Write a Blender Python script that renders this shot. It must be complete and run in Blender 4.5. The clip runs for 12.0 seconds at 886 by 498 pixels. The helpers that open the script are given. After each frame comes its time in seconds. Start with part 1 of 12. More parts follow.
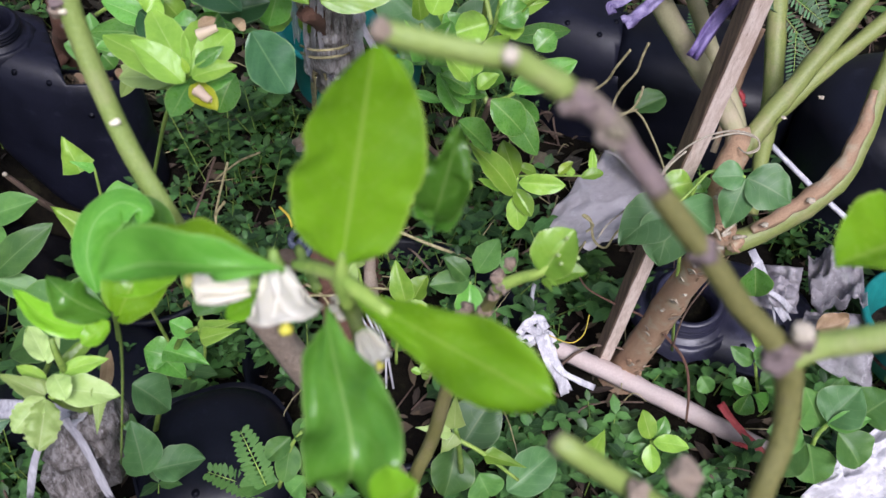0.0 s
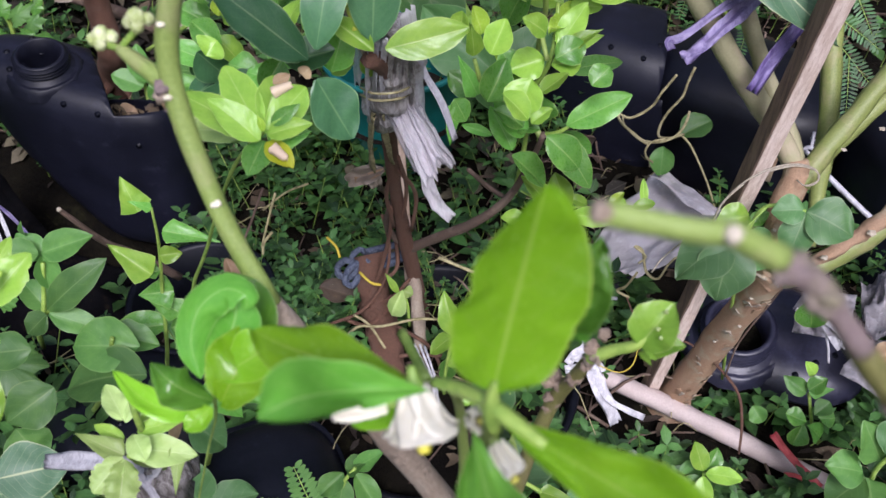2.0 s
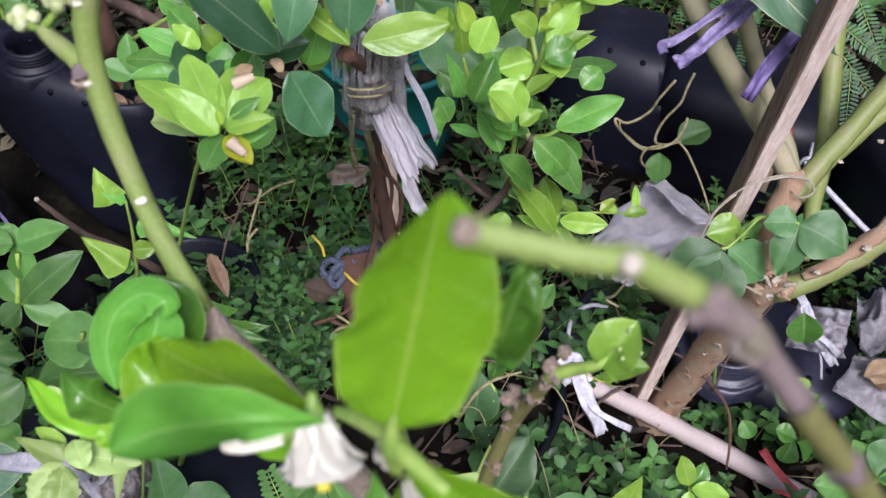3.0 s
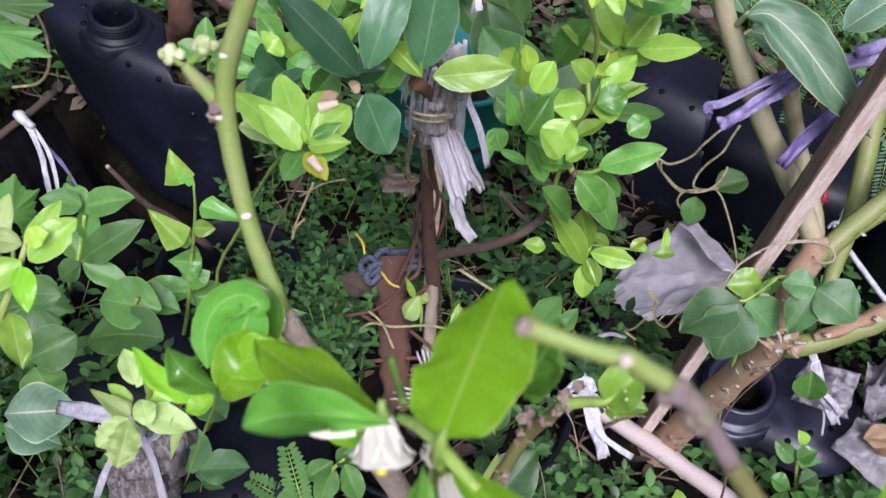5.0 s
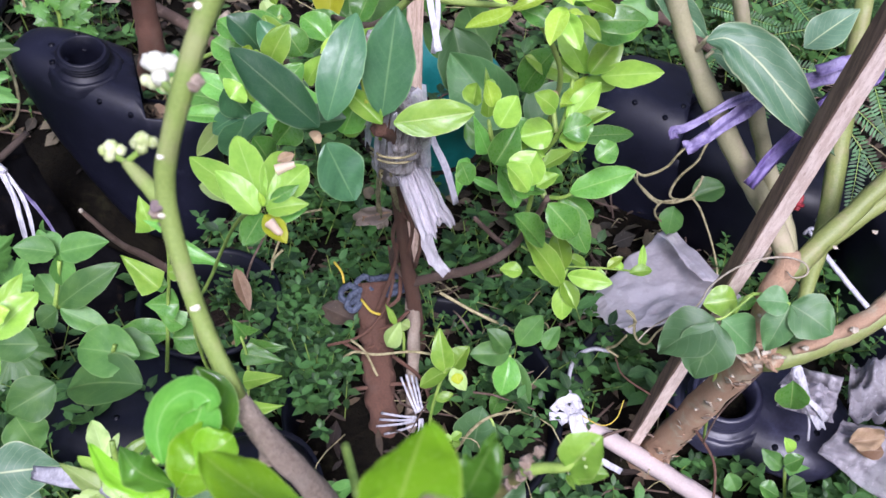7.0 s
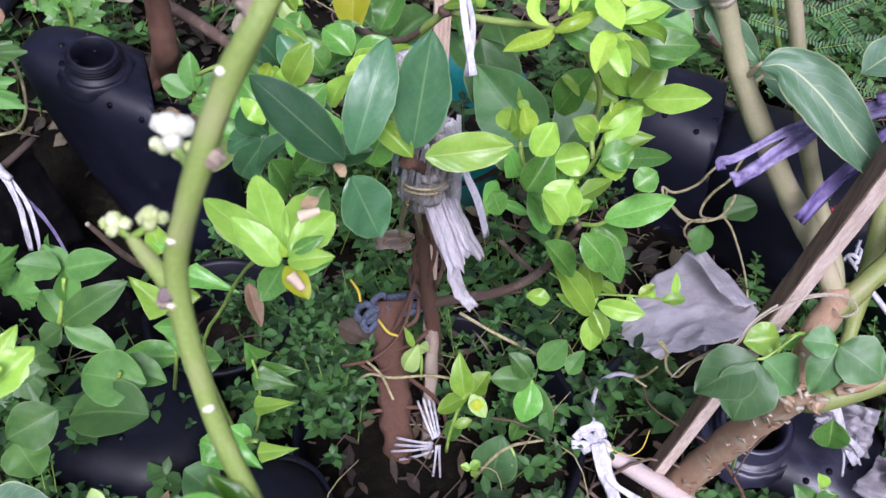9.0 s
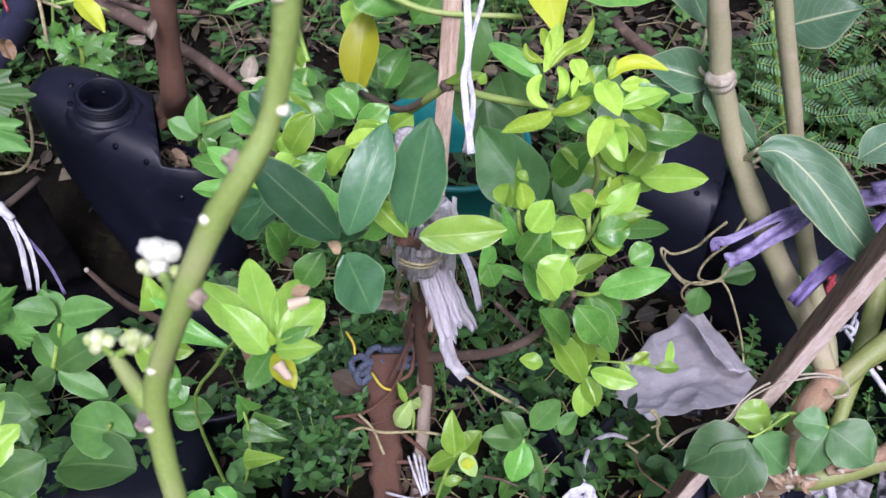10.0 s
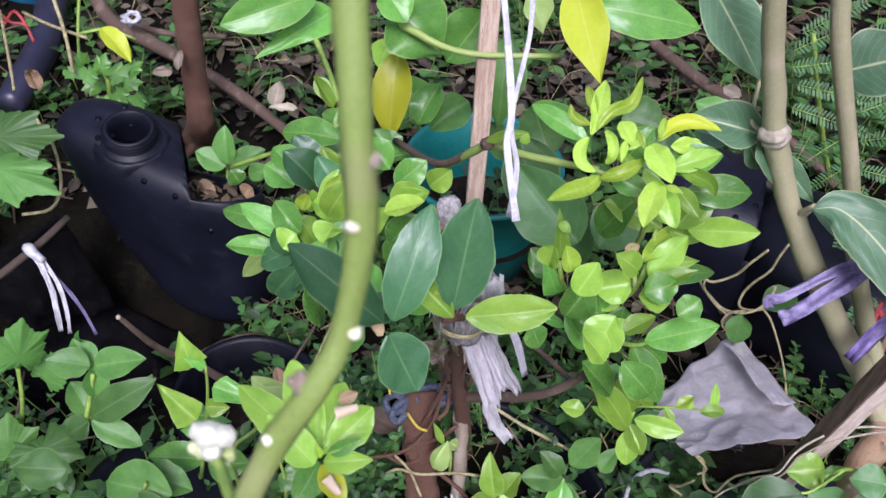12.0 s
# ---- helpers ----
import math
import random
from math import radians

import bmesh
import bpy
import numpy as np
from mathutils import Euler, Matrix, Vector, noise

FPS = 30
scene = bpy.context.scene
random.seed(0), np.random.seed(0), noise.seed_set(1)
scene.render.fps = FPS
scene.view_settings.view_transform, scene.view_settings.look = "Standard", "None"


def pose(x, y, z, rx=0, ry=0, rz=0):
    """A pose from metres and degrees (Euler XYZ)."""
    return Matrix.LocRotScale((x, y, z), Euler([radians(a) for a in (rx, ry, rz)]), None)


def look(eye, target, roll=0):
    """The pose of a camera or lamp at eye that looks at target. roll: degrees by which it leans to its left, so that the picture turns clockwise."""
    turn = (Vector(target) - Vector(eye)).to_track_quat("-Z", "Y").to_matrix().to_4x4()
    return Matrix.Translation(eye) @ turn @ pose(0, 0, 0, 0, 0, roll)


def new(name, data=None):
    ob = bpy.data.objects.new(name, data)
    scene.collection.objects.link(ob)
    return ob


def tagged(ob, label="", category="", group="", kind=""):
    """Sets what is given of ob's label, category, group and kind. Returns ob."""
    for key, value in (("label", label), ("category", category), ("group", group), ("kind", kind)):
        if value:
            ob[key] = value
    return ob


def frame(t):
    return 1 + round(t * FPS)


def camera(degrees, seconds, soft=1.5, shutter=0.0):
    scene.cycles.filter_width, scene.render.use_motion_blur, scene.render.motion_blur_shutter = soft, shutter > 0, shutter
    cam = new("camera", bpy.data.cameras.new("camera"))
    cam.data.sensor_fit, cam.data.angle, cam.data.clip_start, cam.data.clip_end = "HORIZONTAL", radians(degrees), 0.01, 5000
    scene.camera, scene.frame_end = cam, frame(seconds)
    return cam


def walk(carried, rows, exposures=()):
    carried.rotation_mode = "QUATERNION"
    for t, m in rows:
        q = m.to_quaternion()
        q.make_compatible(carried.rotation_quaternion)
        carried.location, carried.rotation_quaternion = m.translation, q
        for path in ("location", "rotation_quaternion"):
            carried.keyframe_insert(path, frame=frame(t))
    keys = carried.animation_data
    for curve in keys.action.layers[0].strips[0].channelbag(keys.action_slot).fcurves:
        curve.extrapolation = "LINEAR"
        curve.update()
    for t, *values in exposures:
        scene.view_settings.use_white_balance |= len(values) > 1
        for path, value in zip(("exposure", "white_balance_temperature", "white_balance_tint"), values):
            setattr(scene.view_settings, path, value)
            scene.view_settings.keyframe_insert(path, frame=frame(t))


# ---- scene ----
cam = camera(52.2, 12.0)
PATH = [
    (0, (0.0000, 0.0000, 0.9854), (-0.1080, 0.8021, 0.0994), 0.33),
    (0.5, (-0.0052, -0.0082, 0.9933), (-0.1196, 0.8020, 0.1156), -0.77),
    (1, (-0.0005, -0.0030, 0.9920), (-0.1249, 0.8216, 0.1291), -2.34),
    (1.5, (-0.0198, 0.0102, 0.9924), (-0.1672, 0.8341, 0.1325), -2.83),
    (2, (-0.0274, 0.0163, 0.9976), (-0.1723, 0.8236, 0.1216), -1.82),
    (2.5, (-0.0119, 0.0126, 0.9962), (-0.1479, 0.8228, 0.1215), -1.17),
    (3, (-0.0125, 0.0363, 0.9827), (-0.1610, 0.8431, 0.1069), -0.32),
    (3.5, (-0.0154, 0.0227, 0.9866), (-0.1815, 0.8217, 0.1068), 0.88),
    (5.5, (-0.0144, 0.0071, 1.0380), (-0.1998, 0.8059, 0.1619), 6.04),
    (6, (-0.0030, 0.0141, 1.0378), (-0.1763, 0.8157, 0.1619), 5.21),
    (6.5, (-0.0004, 0.0179, 1.0354), (-0.1746, 0.8208, 0.1607), 3.42),
    (7, (-0.0068, 0.0316, 1.0527), (-0.1817, 0.8334, 0.1772), 3.27),
    (9, (-0.0355, 0.0826, 1.0390), (-0.2195, 0.8738, 0.1558), 3.85),
    (9.5, (-0.0400, 0.0775, 1.0426), (-0.2332, 0.8834, 0.1747), 5.53),
    (10, (-0.0361, 0.1038, 1.0636), (-0.2341, 0.9205, 0.2070), 5.65),
    (10.5, (-0.0513, 0.1350, 1.0718), (-0.2581, 0.9514, 0.2170), 5.04),
    (11, (-0.0557, 0.1497, 1.0732), (-0.2761, 0.9673, 0.2229), 3.98),
    (11.5, (-0.0647, 0.1417, 1.0830), (-0.2934, 0.9532, 0.2291), 3.28),
    (12, (-0.0672, 0.1498, 1.0833), (-0.2906, 0.9504, 0.2177), 3.45),
]
walk(cam, [(t, look(eye, target, roll)) for t, eye, target, roll in PATH],
     exposures=[(0, 0.80, 6120, 19), (2.5, 0.81, 6120, 20), (3.5, 0.86, 6080, 20), (6, 0.93, 5950, 24), (7, 1.15, 5850, 25), (9, 1.03, 5850, 25), (10.5, 0.96, 5900, 24), (12, 0.91, 5950, 23)])
cam.data.dof.use_dof = True
cam.data.dof.focus_distance = 0.80
cam.data.dof.aperture_fstop = 22.0

# ---------------------------------------------------------------- light
world = bpy.data.worlds.new("sky")
scene.world = world
world.use_nodes = True
wn = world.node_tree.nodes
sky = wn.new("ShaderNodeTexSky")
sky.sky_type, sky.sun_disc = "NISHITA", False
sky.sun_elevation, sky.sun_rotation = radians(52), radians(160)
sky.air_density, sky.dust_density, sky.ozone_density = 0.9, 3.5, 1.0
world.node_tree.links.new(sky.outputs[0], wn["Background"].inputs[0])
wn["Background"].inputs[1].default_value = 0.092
sun_data = bpy.data.lights.new("sun", "SUN")
sun_data.energy, sun_data.angle, sun_data.color = 2.15, radians(22), (0.95, 0.96, 1.0)
sun = new("sun", sun_data)
sun.matrix_world = look((0.7, -1.5, 2.6), (0, 0.4, 0))


from mathutils.bvhtree import BVHTree

# ---------------------------------------------------------------- materials
class Nodes:
    """Short hand for building one node tree."""

    def __init__(self, name):
        self.mat = bpy.data.materials.new(name)
        self.mat.use_nodes = True
        self.tree = self.mat.node_tree
        self.bsdf = self.tree.nodes["Principled BSDF"]
        self.out = self.tree.nodes["Material Output"]

    def put(self, socket, value):
        if isinstance(value, bpy.types.NodeSocket):
            self.tree.links.new(value, socket)
        elif isinstance(value, (tuple, list)) and socket.type == "RGBA":
            socket.default_value = (*value, 1.0) if len(value) == 3 else value
        else:
            socket.default_value = value

    def add(self, kind, out=0, ins=None, **props):
        n = self.tree.nodes.new("ShaderNode" + kind)
        if kind == "Math" or kind == "MapRange" or kind == "Mix":
            for k, v in props.items():
                if k == "operation":
                    n.operation = v
                elif k == "data_type":
                    n.data_type = v
                elif k == "blend_type":
                    n.blend_type = v
                elif k == "interpolation_type":
                    n.interpolation_type = v
        elif kind == "UVMap":
            n.uv_map = "UVMap"
        for k, v in (ins or {}).items():
            self.put(n.inputs[k], v)
        return n.outputs[out]

    def math(self, op, a, b=0.0):
        return self.add("Math", ins={0: a, 1: b}, operation=op)

    def ramp(self, value, lo, hi, a=0.0, b=1.0):
        return self.add("MapRange", ins={0: value, 1: lo, 2: hi, 3: a, 4: b}, interpolation_type="SMOOTHSTEP")

    def mix(self, fac, a, b, blend="MIX"):
        return self.add("Mix", 2, {0: fac, 6: a, 7: b}, data_type="RGBA", blend_type=blend)

    def noise(self, coords, scale, detail=4.0, rough=0.55, out=0):
        return self.add("TexNoise", out, {"Vector": coords, "Scale": scale, "Detail": detail, "Roughness": rough})

    def coords(self):
        return self.add("TexCoord", 3)

    def bump(self, height, strength, distance):
        return self.add("Bump", ins={"Height": height, "Strength": strength, "Distance": distance})


def leaf_material(name, dark, light, vein, gloss=0.38, through_light=0.32, veins=7.0, spots=0.15, island=False, ribs=0.13, rib=0.55):
    """A leaf blade: mottled green, midrib and curved side veins with puckered fields between them, a fine net of veinlets, specks."""
    n = Nodes(name)
    co = n.coords()
    big, small = n.noise(co, 55.0, 3.0), n.noise(co, 420.0, 3.0)
    rnd = n.add("NewGeometry", 8) if island else n.add("ObjectInfo", 5)
    col = n.mix(n.ramp(n.math("ADD", n.math("MULTIPLY", big, 0.7), n.math("MULTIPLY", rnd, 0.5)), 0.30, 0.90), dark, light)
    col = n.mix(n.ramp(small, 0.60, 0.80, 0.0, spots), col, (0.30, 0.27, 0.08))
    col = n.mix(n.ramp(n.noise(co, 170.0, 4.0, 0.6), 0.40, 0.62, 0.20, 0.0), col, dark)
    speck = n.add("TexVoronoi", 0, {"Vector": co, "Scale": 210.0})
    col = n.mix(n.ramp(speck, 0.05, 0.13, min(1.0, spots * 2.0), 0.0), col, (0.42, 0.44, 0.26))
    uv = n.add("UVMap")
    sep = n.add("SeparateXYZ", 0, {0: uv}).node
    u, v = sep.outputs[0], sep.outputs[1]
    side = n.math("ABSOLUTE", n.math("SUBTRACT", v, 0.5))
    mid = n.ramp(side, 0.006, 0.030, 1.0, 0.0)
    bow = n.math("ADD", n.math("MULTIPLY", side, 0.30), n.math("MULTIPLY", n.math("MULTIPLY", side, side), 0.75))
    sway = n.math("MULTIPLY", n.math("SUBTRACT", big, 0.5), 0.10)
    wave = n.math("SINE", n.math("MULTIPLY", n.math("ADD", n.math("SUBTRACT", u, bow), sway), veins * 6.2832))
    lines = n.ramp(wave, 0.90, 1.0, 0.0, ribs)
    net = n.add("TexVoronoi", 0, {"Vector": co, "Scale": 380.0}).node
    net.feature = "DISTANCE_TO_EDGE"
    net = n.ramp(net.outputs[0], 0.02, 0.10, 1.0, 0.0)
    mask = n.math("MAXIMUM", n.math("MULTIPLY", mid, rib), lines)
    edge = n.ramp(side, 0.462, 0.496, 0.0, 0.65)
    col = n.mix(n.math("MULTIPLY", net, 0.05), col, vein)
    col = n.mix(n.math("MULTIPLY", n.ramp(wave, -1.0, 0.6, 1.0, 0.0), 0.05), col, dark)
    col = n.mix(mask, col, vein)
    col = n.mix(edge, col, vein)
    hue = n.add("HueSaturation", 0, {"Hue": n.math("ADD", 0.484, n.math("MULTIPLY", rnd, 0.030)), "Saturation": 1.0,
                                     "Value": n.math("ADD", 0.76, n.math("MULTIPLY", rnd, 0.48)), "Color": col})
    field = n.math("MULTIPLY", wave, n.math("MULTIPLY", -0.035, n.ramp(side, 0.0, 0.12)))
    height = n.math("ADD", n.math("ADD", n.math("MULTIPLY", mask, -0.30), n.math("MULTIPLY", big, 0.75)), field)
    height = n.math("ADD", height, n.math("ADD", n.math("MULTIPLY", small, 0.06), n.math("MULTIPLY", net, -0.05)))
    n.put(n.bsdf.inputs["Base Color"], hue)
    n.put(n.bsdf.inputs["Roughness"], n.math("ADD", gloss - 0.09, n.math("MULTIPLY", small, 0.20)))
    n.put(n.bsdf.inputs["Normal"], n.bump(height, 0.7, 0.0008))
    trans = n.add("BsdfTranslucent", 0, {"Color": n.mix(0.40, hue, (0.29, 0.56, 0.06))})
    both = n.add("MixShader", 0, {0: through_light, 1: n.bsdf.outputs[0], 2: trans})
    n.put(n.out.inputs[0], both)
    return n.mat


def bark_material(name, a, b, patch, spot, along=45.0, across=900.0, rough=0.65, depth=0.0010, spots=0.6, rings=0.25, amount=0.6):
    """Bark: streaks along the stem, weathered patches, pale raised pores and faint cross rings, all on the stem's own length and girth."""
    n = Nodes(name)
    co, uv = n.coords(), n.add("UVMap")
    streak = n.noise(n.add("Mapping", 0, {"Vector": uv, "Scale": (along, across, 1.0)}), 1.0, 5.0, 0.65)
    grain = n.noise(co, across * 1.2, 4.0, 0.65)
    big = n.noise(co, 38.0, 5.0, 0.6)
    col = n.mix(n.ramp(n.math("ADD", n.math("MULTIPLY", streak, 0.82), n.math("MULTIPLY", grain, 0.18)), 0.40, 0.62), a, b)
    col = n.mix(n.ramp(big, 0.50, 0.66, 0.0, amount), col, patch)
    pore = n.add("TexVoronoi", 0, {"Vector": n.add("Mapping", 0, {"Vector": uv, "Scale": (across * 0.16, across * 0.34, 1.0)}), "Scale": 1.0})
    pore = n.ramp(pore, 0.06, 0.15, spots, 0.0)
    col = n.mix(pore, col, spot)
    ring = n.noise(n.add("Mapping", 0, {"Vector": uv, "Scale": (across * 0.22, across * 0.02, 1.0)}), 1.0, 2.0)
    ring = n.ramp(ring, 0.60, 0.70, 0.0, rings)
    col = n.mix(ring, col, a)
    rnd = n.add("ObjectInfo", 5)
    col = n.add("HueSaturation", 0, {"Hue": 0.5, "Value": n.math("ADD", 0.88, n.math("MULTIPLY", rnd, 0.24)), "Color": col})
    n.put(n.bsdf.inputs["Base Color"], col)
    n.put(n.bsdf.inputs["Roughness"], n.math("ADD", rough - 0.12, n.math("MULTIPLY", grain, 0.24)))
    height = n.math("ADD", n.math("ADD", n.math("MULTIPLY", streak, 1.0), n.math("MULTIPLY", grain, 0.5)), n.math("SUBTRACT", n.math("MULTIPLY", pore, 0.8), n.math("MULTIPLY", ring, 1.2)))
    n.put(n.bsdf.inputs["Normal"], n.bump(height, 1.0, depth * 1.6))
    return n.mat


def plain_material(name, a, b, scale, rough=0.7, bump=0.4, fine=6.0, metal=0.0, stretch=None, third=None, depth=0.002, island=False, see=0.0, gloss=0.5, thin=0.0):
    n = Nodes(name)
    n.put(n.bsdf.inputs["Specular IOR Level"], gloss)
    co = n.coords()
    if stretch:
        m = n.add("Mapping", 0, {"Vector": co, "Scale": stretch})
        co = m
    big, small = n.noise(co, scale, 5.0), n.noise(co, scale * fine, 5.0, 0.65)
    col = n.mix(n.ramp(n.math("ADD", n.math("MULTIPLY", big, 0.6), n.math("MULTIPLY", small, 0.4)), 0.40, 0.60), a, b)
    if third:
        col = n.mix(n.ramp(n.noise(co, scale * 2.3, 6.0, 0.7), 0.56, 0.68), col, third)
    rnd = n.add("NewGeometry", 8) if island else n.add("ObjectInfo", 5)
    col = n.add("HueSaturation", 0, {"Hue": 0.5, "Value": n.math("ADD", 0.82, n.math("MULTIPLY", rnd, 0.36)), "Color": col})
    n.put(n.bsdf.inputs["Base Color"], col)
    n.put(n.bsdf.inputs["Metallic"], metal)
    n.put(n.bsdf.inputs["Roughness"], n.math("ADD", rough - 0.12, n.math("MULTIPLY", small, 0.24)))
    n.put(n.bsdf.inputs["Normal"], n.bump(n.math("ADD", big, n.math("MULTIPLY", small, 0.5)), bump, depth))
    shown = n.bsdf.outputs[0]
    if thin:
        shown = n.add("MixShader", 0, {0: thin, 1: shown, 2: n.add("BsdfTranslucent", 0, {"Color": col})})
        n.put(n.out.inputs[0], shown)
    if see:
        clear = n.add("BsdfTransparent", 0, {"Color": (0.95, 0.95, 0.97)})
        n.put(n.out.inputs[0], n.add("MixShader", 0, {0: n.ramp(big, 0.3, 0.7, see * 0.6, see), 1: shown, 2: clear}))
    return n.mat


LEMON = leaf_material("lemon_leaf", (0.200, 0.520, 0.014), (0.325, 0.680, 0.032), (0.46, 0.70, 0.13), 0.24, 0.46, 6.0, 0.05, ribs=0.10)
DEEP = leaf_material("deep_green_lemon_leaf", (0.066, 0.225, 0.022), (0.155, 0.390, 0.048), (0.34, 0.54, 0.16), 0.18, 0.34, 6.0, 0.05, ribs=0.10)
GLOSSY = leaf_material("dark_citrus_leaf", (0.026, 0.088, 0.042), (0.058, 0.160, 0.060), (0.22, 0.34, 0.15), 0.34, 0.18, 8.0, 0.0, ribs=0.05, rib=0.40)
GREEN = leaf_material("green_citrus_leaf", (0.070, 0.240, 0.042), (0.180, 0.420, 0.068), (0.36, 0.52, 0.17), 0.28, 0.32, 7.0, 0.08, ribs=0.08)
FRESH = leaf_material("fresh_citrus_leaf", (0.160, 0.350, 0.034), (0.350, 0.550, 0.075), (0.48, 0.62, 0.19), 0.30, 0.36, 7.0, 0.06, ribs=0.08)
PALE = leaf_material("pale_young_leaf", (0.28, 0.43, 0.11), (0.44, 0.57, 0.19), (0.54, 0.64, 0.30), 0.45, 0.30, 6.0, 0.12)
TENDER = leaf_material("tender_citrus_leaf", (0.330, 0.550, 0.050), (0.520, 0.720, 0.105), (0.60, 0.74, 0.24), 0.26, 0.42, 7.0, 0.04, ribs=0.07)
YELLOW = leaf_material("yellowing_leaf", (0.47, 0.53, 0.02), (0.60, 0.63, 0.04), (0.64, 0.67, 0.14), 0.38, 0.45, 8.0, 0.12)
MANGO = leaf_material("mango_leaf", (0.062, 0.150, 0.078), (0.120, 0.225, 0.125), (0.48, 0.54, 0.30), 0.44, 0.20, 9.0, 0.05, ribs=0.16, rib=0.80)
FERN = leaf_material("feathery_leaf", (0.0350, 0.1050, 0.0360), (0.0750, 0.1850, 0.0560), (0.14, 0.26, 0.09), 0.48, 0.24, 3.0, 0.05, True)
WEED = leaf_material("weed_leaf", (0.0500, 0.1500, 0.0340), (0.1250, 0.2700, 0.0560), (0.1900, 0.3200, 0.1000), 0.46, 0.26, 6.0, 0.12)
BEAN = leaf_material("bean_leaf", (0.0520, 0.1400, 0.0480), (0.1080, 0.2350, 0.0760), (0.20, 0.30, 0.14), 0.46, 0.26, 5.0, 0.10, ribs=0.2)
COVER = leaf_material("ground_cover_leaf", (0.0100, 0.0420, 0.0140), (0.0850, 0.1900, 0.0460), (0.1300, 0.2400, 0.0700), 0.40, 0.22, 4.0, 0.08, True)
WEEDS = leaf_material("broad_weed_leaf", (0.0400, 0.1160, 0.0290), (0.1080, 0.2300, 0.0560), (0.1500, 0.2650, 0.0950), 0.40, 0.24, 5.0, 0.12, True)
DRY = leaf_material("dry_leaf", (0.17, 0.095, 0.048), (0.38, 0.265, 0.155), (0.40, 0.30, 0.19), 0.65, 0.15, 6.0, 0.30)
FADED = leaf_material("faded_dry_leaf", (0.20, 0.165, 0.125), (0.42, 0.365, 0.28), (0.46, 0.40, 0.31), 0.65, 0.15, 6.0, 0.30)
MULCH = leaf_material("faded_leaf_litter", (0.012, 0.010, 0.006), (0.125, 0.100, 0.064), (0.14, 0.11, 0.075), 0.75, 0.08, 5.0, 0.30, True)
WILTED = leaf_material("wilted_leaf_tip", (0.36, 0.23, 0.14), (0.66, 0.50, 0.36), (0.68, 0.54, 0.40), 0.55, 0.25, 6.0, 0.25)
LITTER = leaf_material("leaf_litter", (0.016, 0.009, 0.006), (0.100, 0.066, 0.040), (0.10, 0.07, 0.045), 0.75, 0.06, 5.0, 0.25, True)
PETAL = plain_material("white_petal", (0.90, 0.86, 0.72), (0.95, 0.92, 0.82), 90.0, 0.40, 0.2, thin=0.40)
BUD_WHITE = plain_material("white_flower_bud", (0.82, 0.82, 0.66), (0.93, 0.92, 0.84), 160.0, 0.45, 0.4, thin=0.3)
BUD = plain_material("flower_bud", (0.48, 0.58, 0.20), (0.72, 0.76, 0.46), 160.0, 0.5, 0.6, thin=0.2)
PISTIL = plain_material("pistil", (0.55, 0.50, 0.06), (0.62, 0.60, 0.16), 120.0, 0.5, 0.2)
BARK_GREEN = bark_material("green_twig_bark", (0.185, 0.270, 0.055), (0.320, 0.410, 0.115), (0.36, 0.33, 0.18), (0.60, 0.58, 0.40), 14.0, 600.0, 0.46, 0.0006, 0.22, 0.15, 0.40)
BARK_PURPLE = bark_material("purplish_twig_bark", (0.145, 0.100, 0.105), (0.285, 0.225, 0.205), (0.22, 0.225, 0.080), (0.48, 0.40, 0.36), 45.0, 900.0, 0.55, 0.0010, 0.5, 0.40)
BARK_OLIVE = bark_material("olive_twig_bark", (0.120, 0.120, 0.034), (0.285, 0.270, 0.090), (0.25, 0.195, 0.130), (0.46, 0.38, 0.28), 22.0, 700.0, 0.52, 0.0010, 0.45, 0.30, 0.40)
BARK_BROWN = bark_material("brown_bark", (0.185, 0.130, 0.090), (0.48, 0.395, 0.31), (0.38, 0.32, 0.25), (0.58, 0.52, 0.43), 12.0, 420.0, 0.8, 0.0026, 0.35, 0.35)
BARK_DARK = bark_material("dark_bark", (0.045, 0.027, 0.020), (0.16, 0.105, 0.075), (0.20, 0.145, 0.11), (0.28, 0.22, 0.17), 40.0, 650.0, 0.85, 0.0015, 0.30, 0.35)
DARKSTICK = bark_material("shaded_dead_wood", (0.030, 0.020, 0.015), (0.095, 0.065, 0.048), (0.07, 0.05, 0.04), (0.13, 0.10, 0.08), 40.0, 650.0, 0.85, 0.0015, 0.30, 0.35)
BARK_RED = bark_material("reddish_wood", (0.075, 0.034, 0.022), (0.215, 0.105, 0.066), (0.15, 0.085, 0.060), (0.30, 0.20, 0.15), 40.0, 420.0, 0.85, 0.0034, 0.18, 0.50)
BARK_MANGO = bark_material("mango_bark", (0.260, 0.150, 0.088), (0.49, 0.33, 0.21), (0.40, 0.37, 0.26), (0.58, 0.52, 0.40), 35.0, 420.0, 0.8, 0.0016, 0.45, 0.45)
STEM_MANGO = bark_material("green_mango_stem", (0.285, 0.270, 0.150), (0.40, 0.375, 0.225), (0.44, 0.36, 0.26), (0.55, 0.50, 0.38), 25.0, 380.0, 0.55, 0.0006, 0.40, 0.22)
STEM_GREEN = bark_material("olive_green_mango_branch", (0.135, 0.175, 0.040), (0.270, 0.300, 0.095), (0.33, 0.27, 0.16), (0.55, 0.50, 0.36), 25.0, 380.0, 0.5, 0.0006, 0.40, 0.22, 0.35)
STALK = plain_material("green_stalk", (0.16, 0.27, 0.045), (0.28, 0.40, 0.08), 60.0, 0.5, 0.3)
VINE = plain_material("dry_vine", (0.215, 0.185, 0.085), (0.42, 0.37, 0.20), 120.0, 0.75, 0.5)
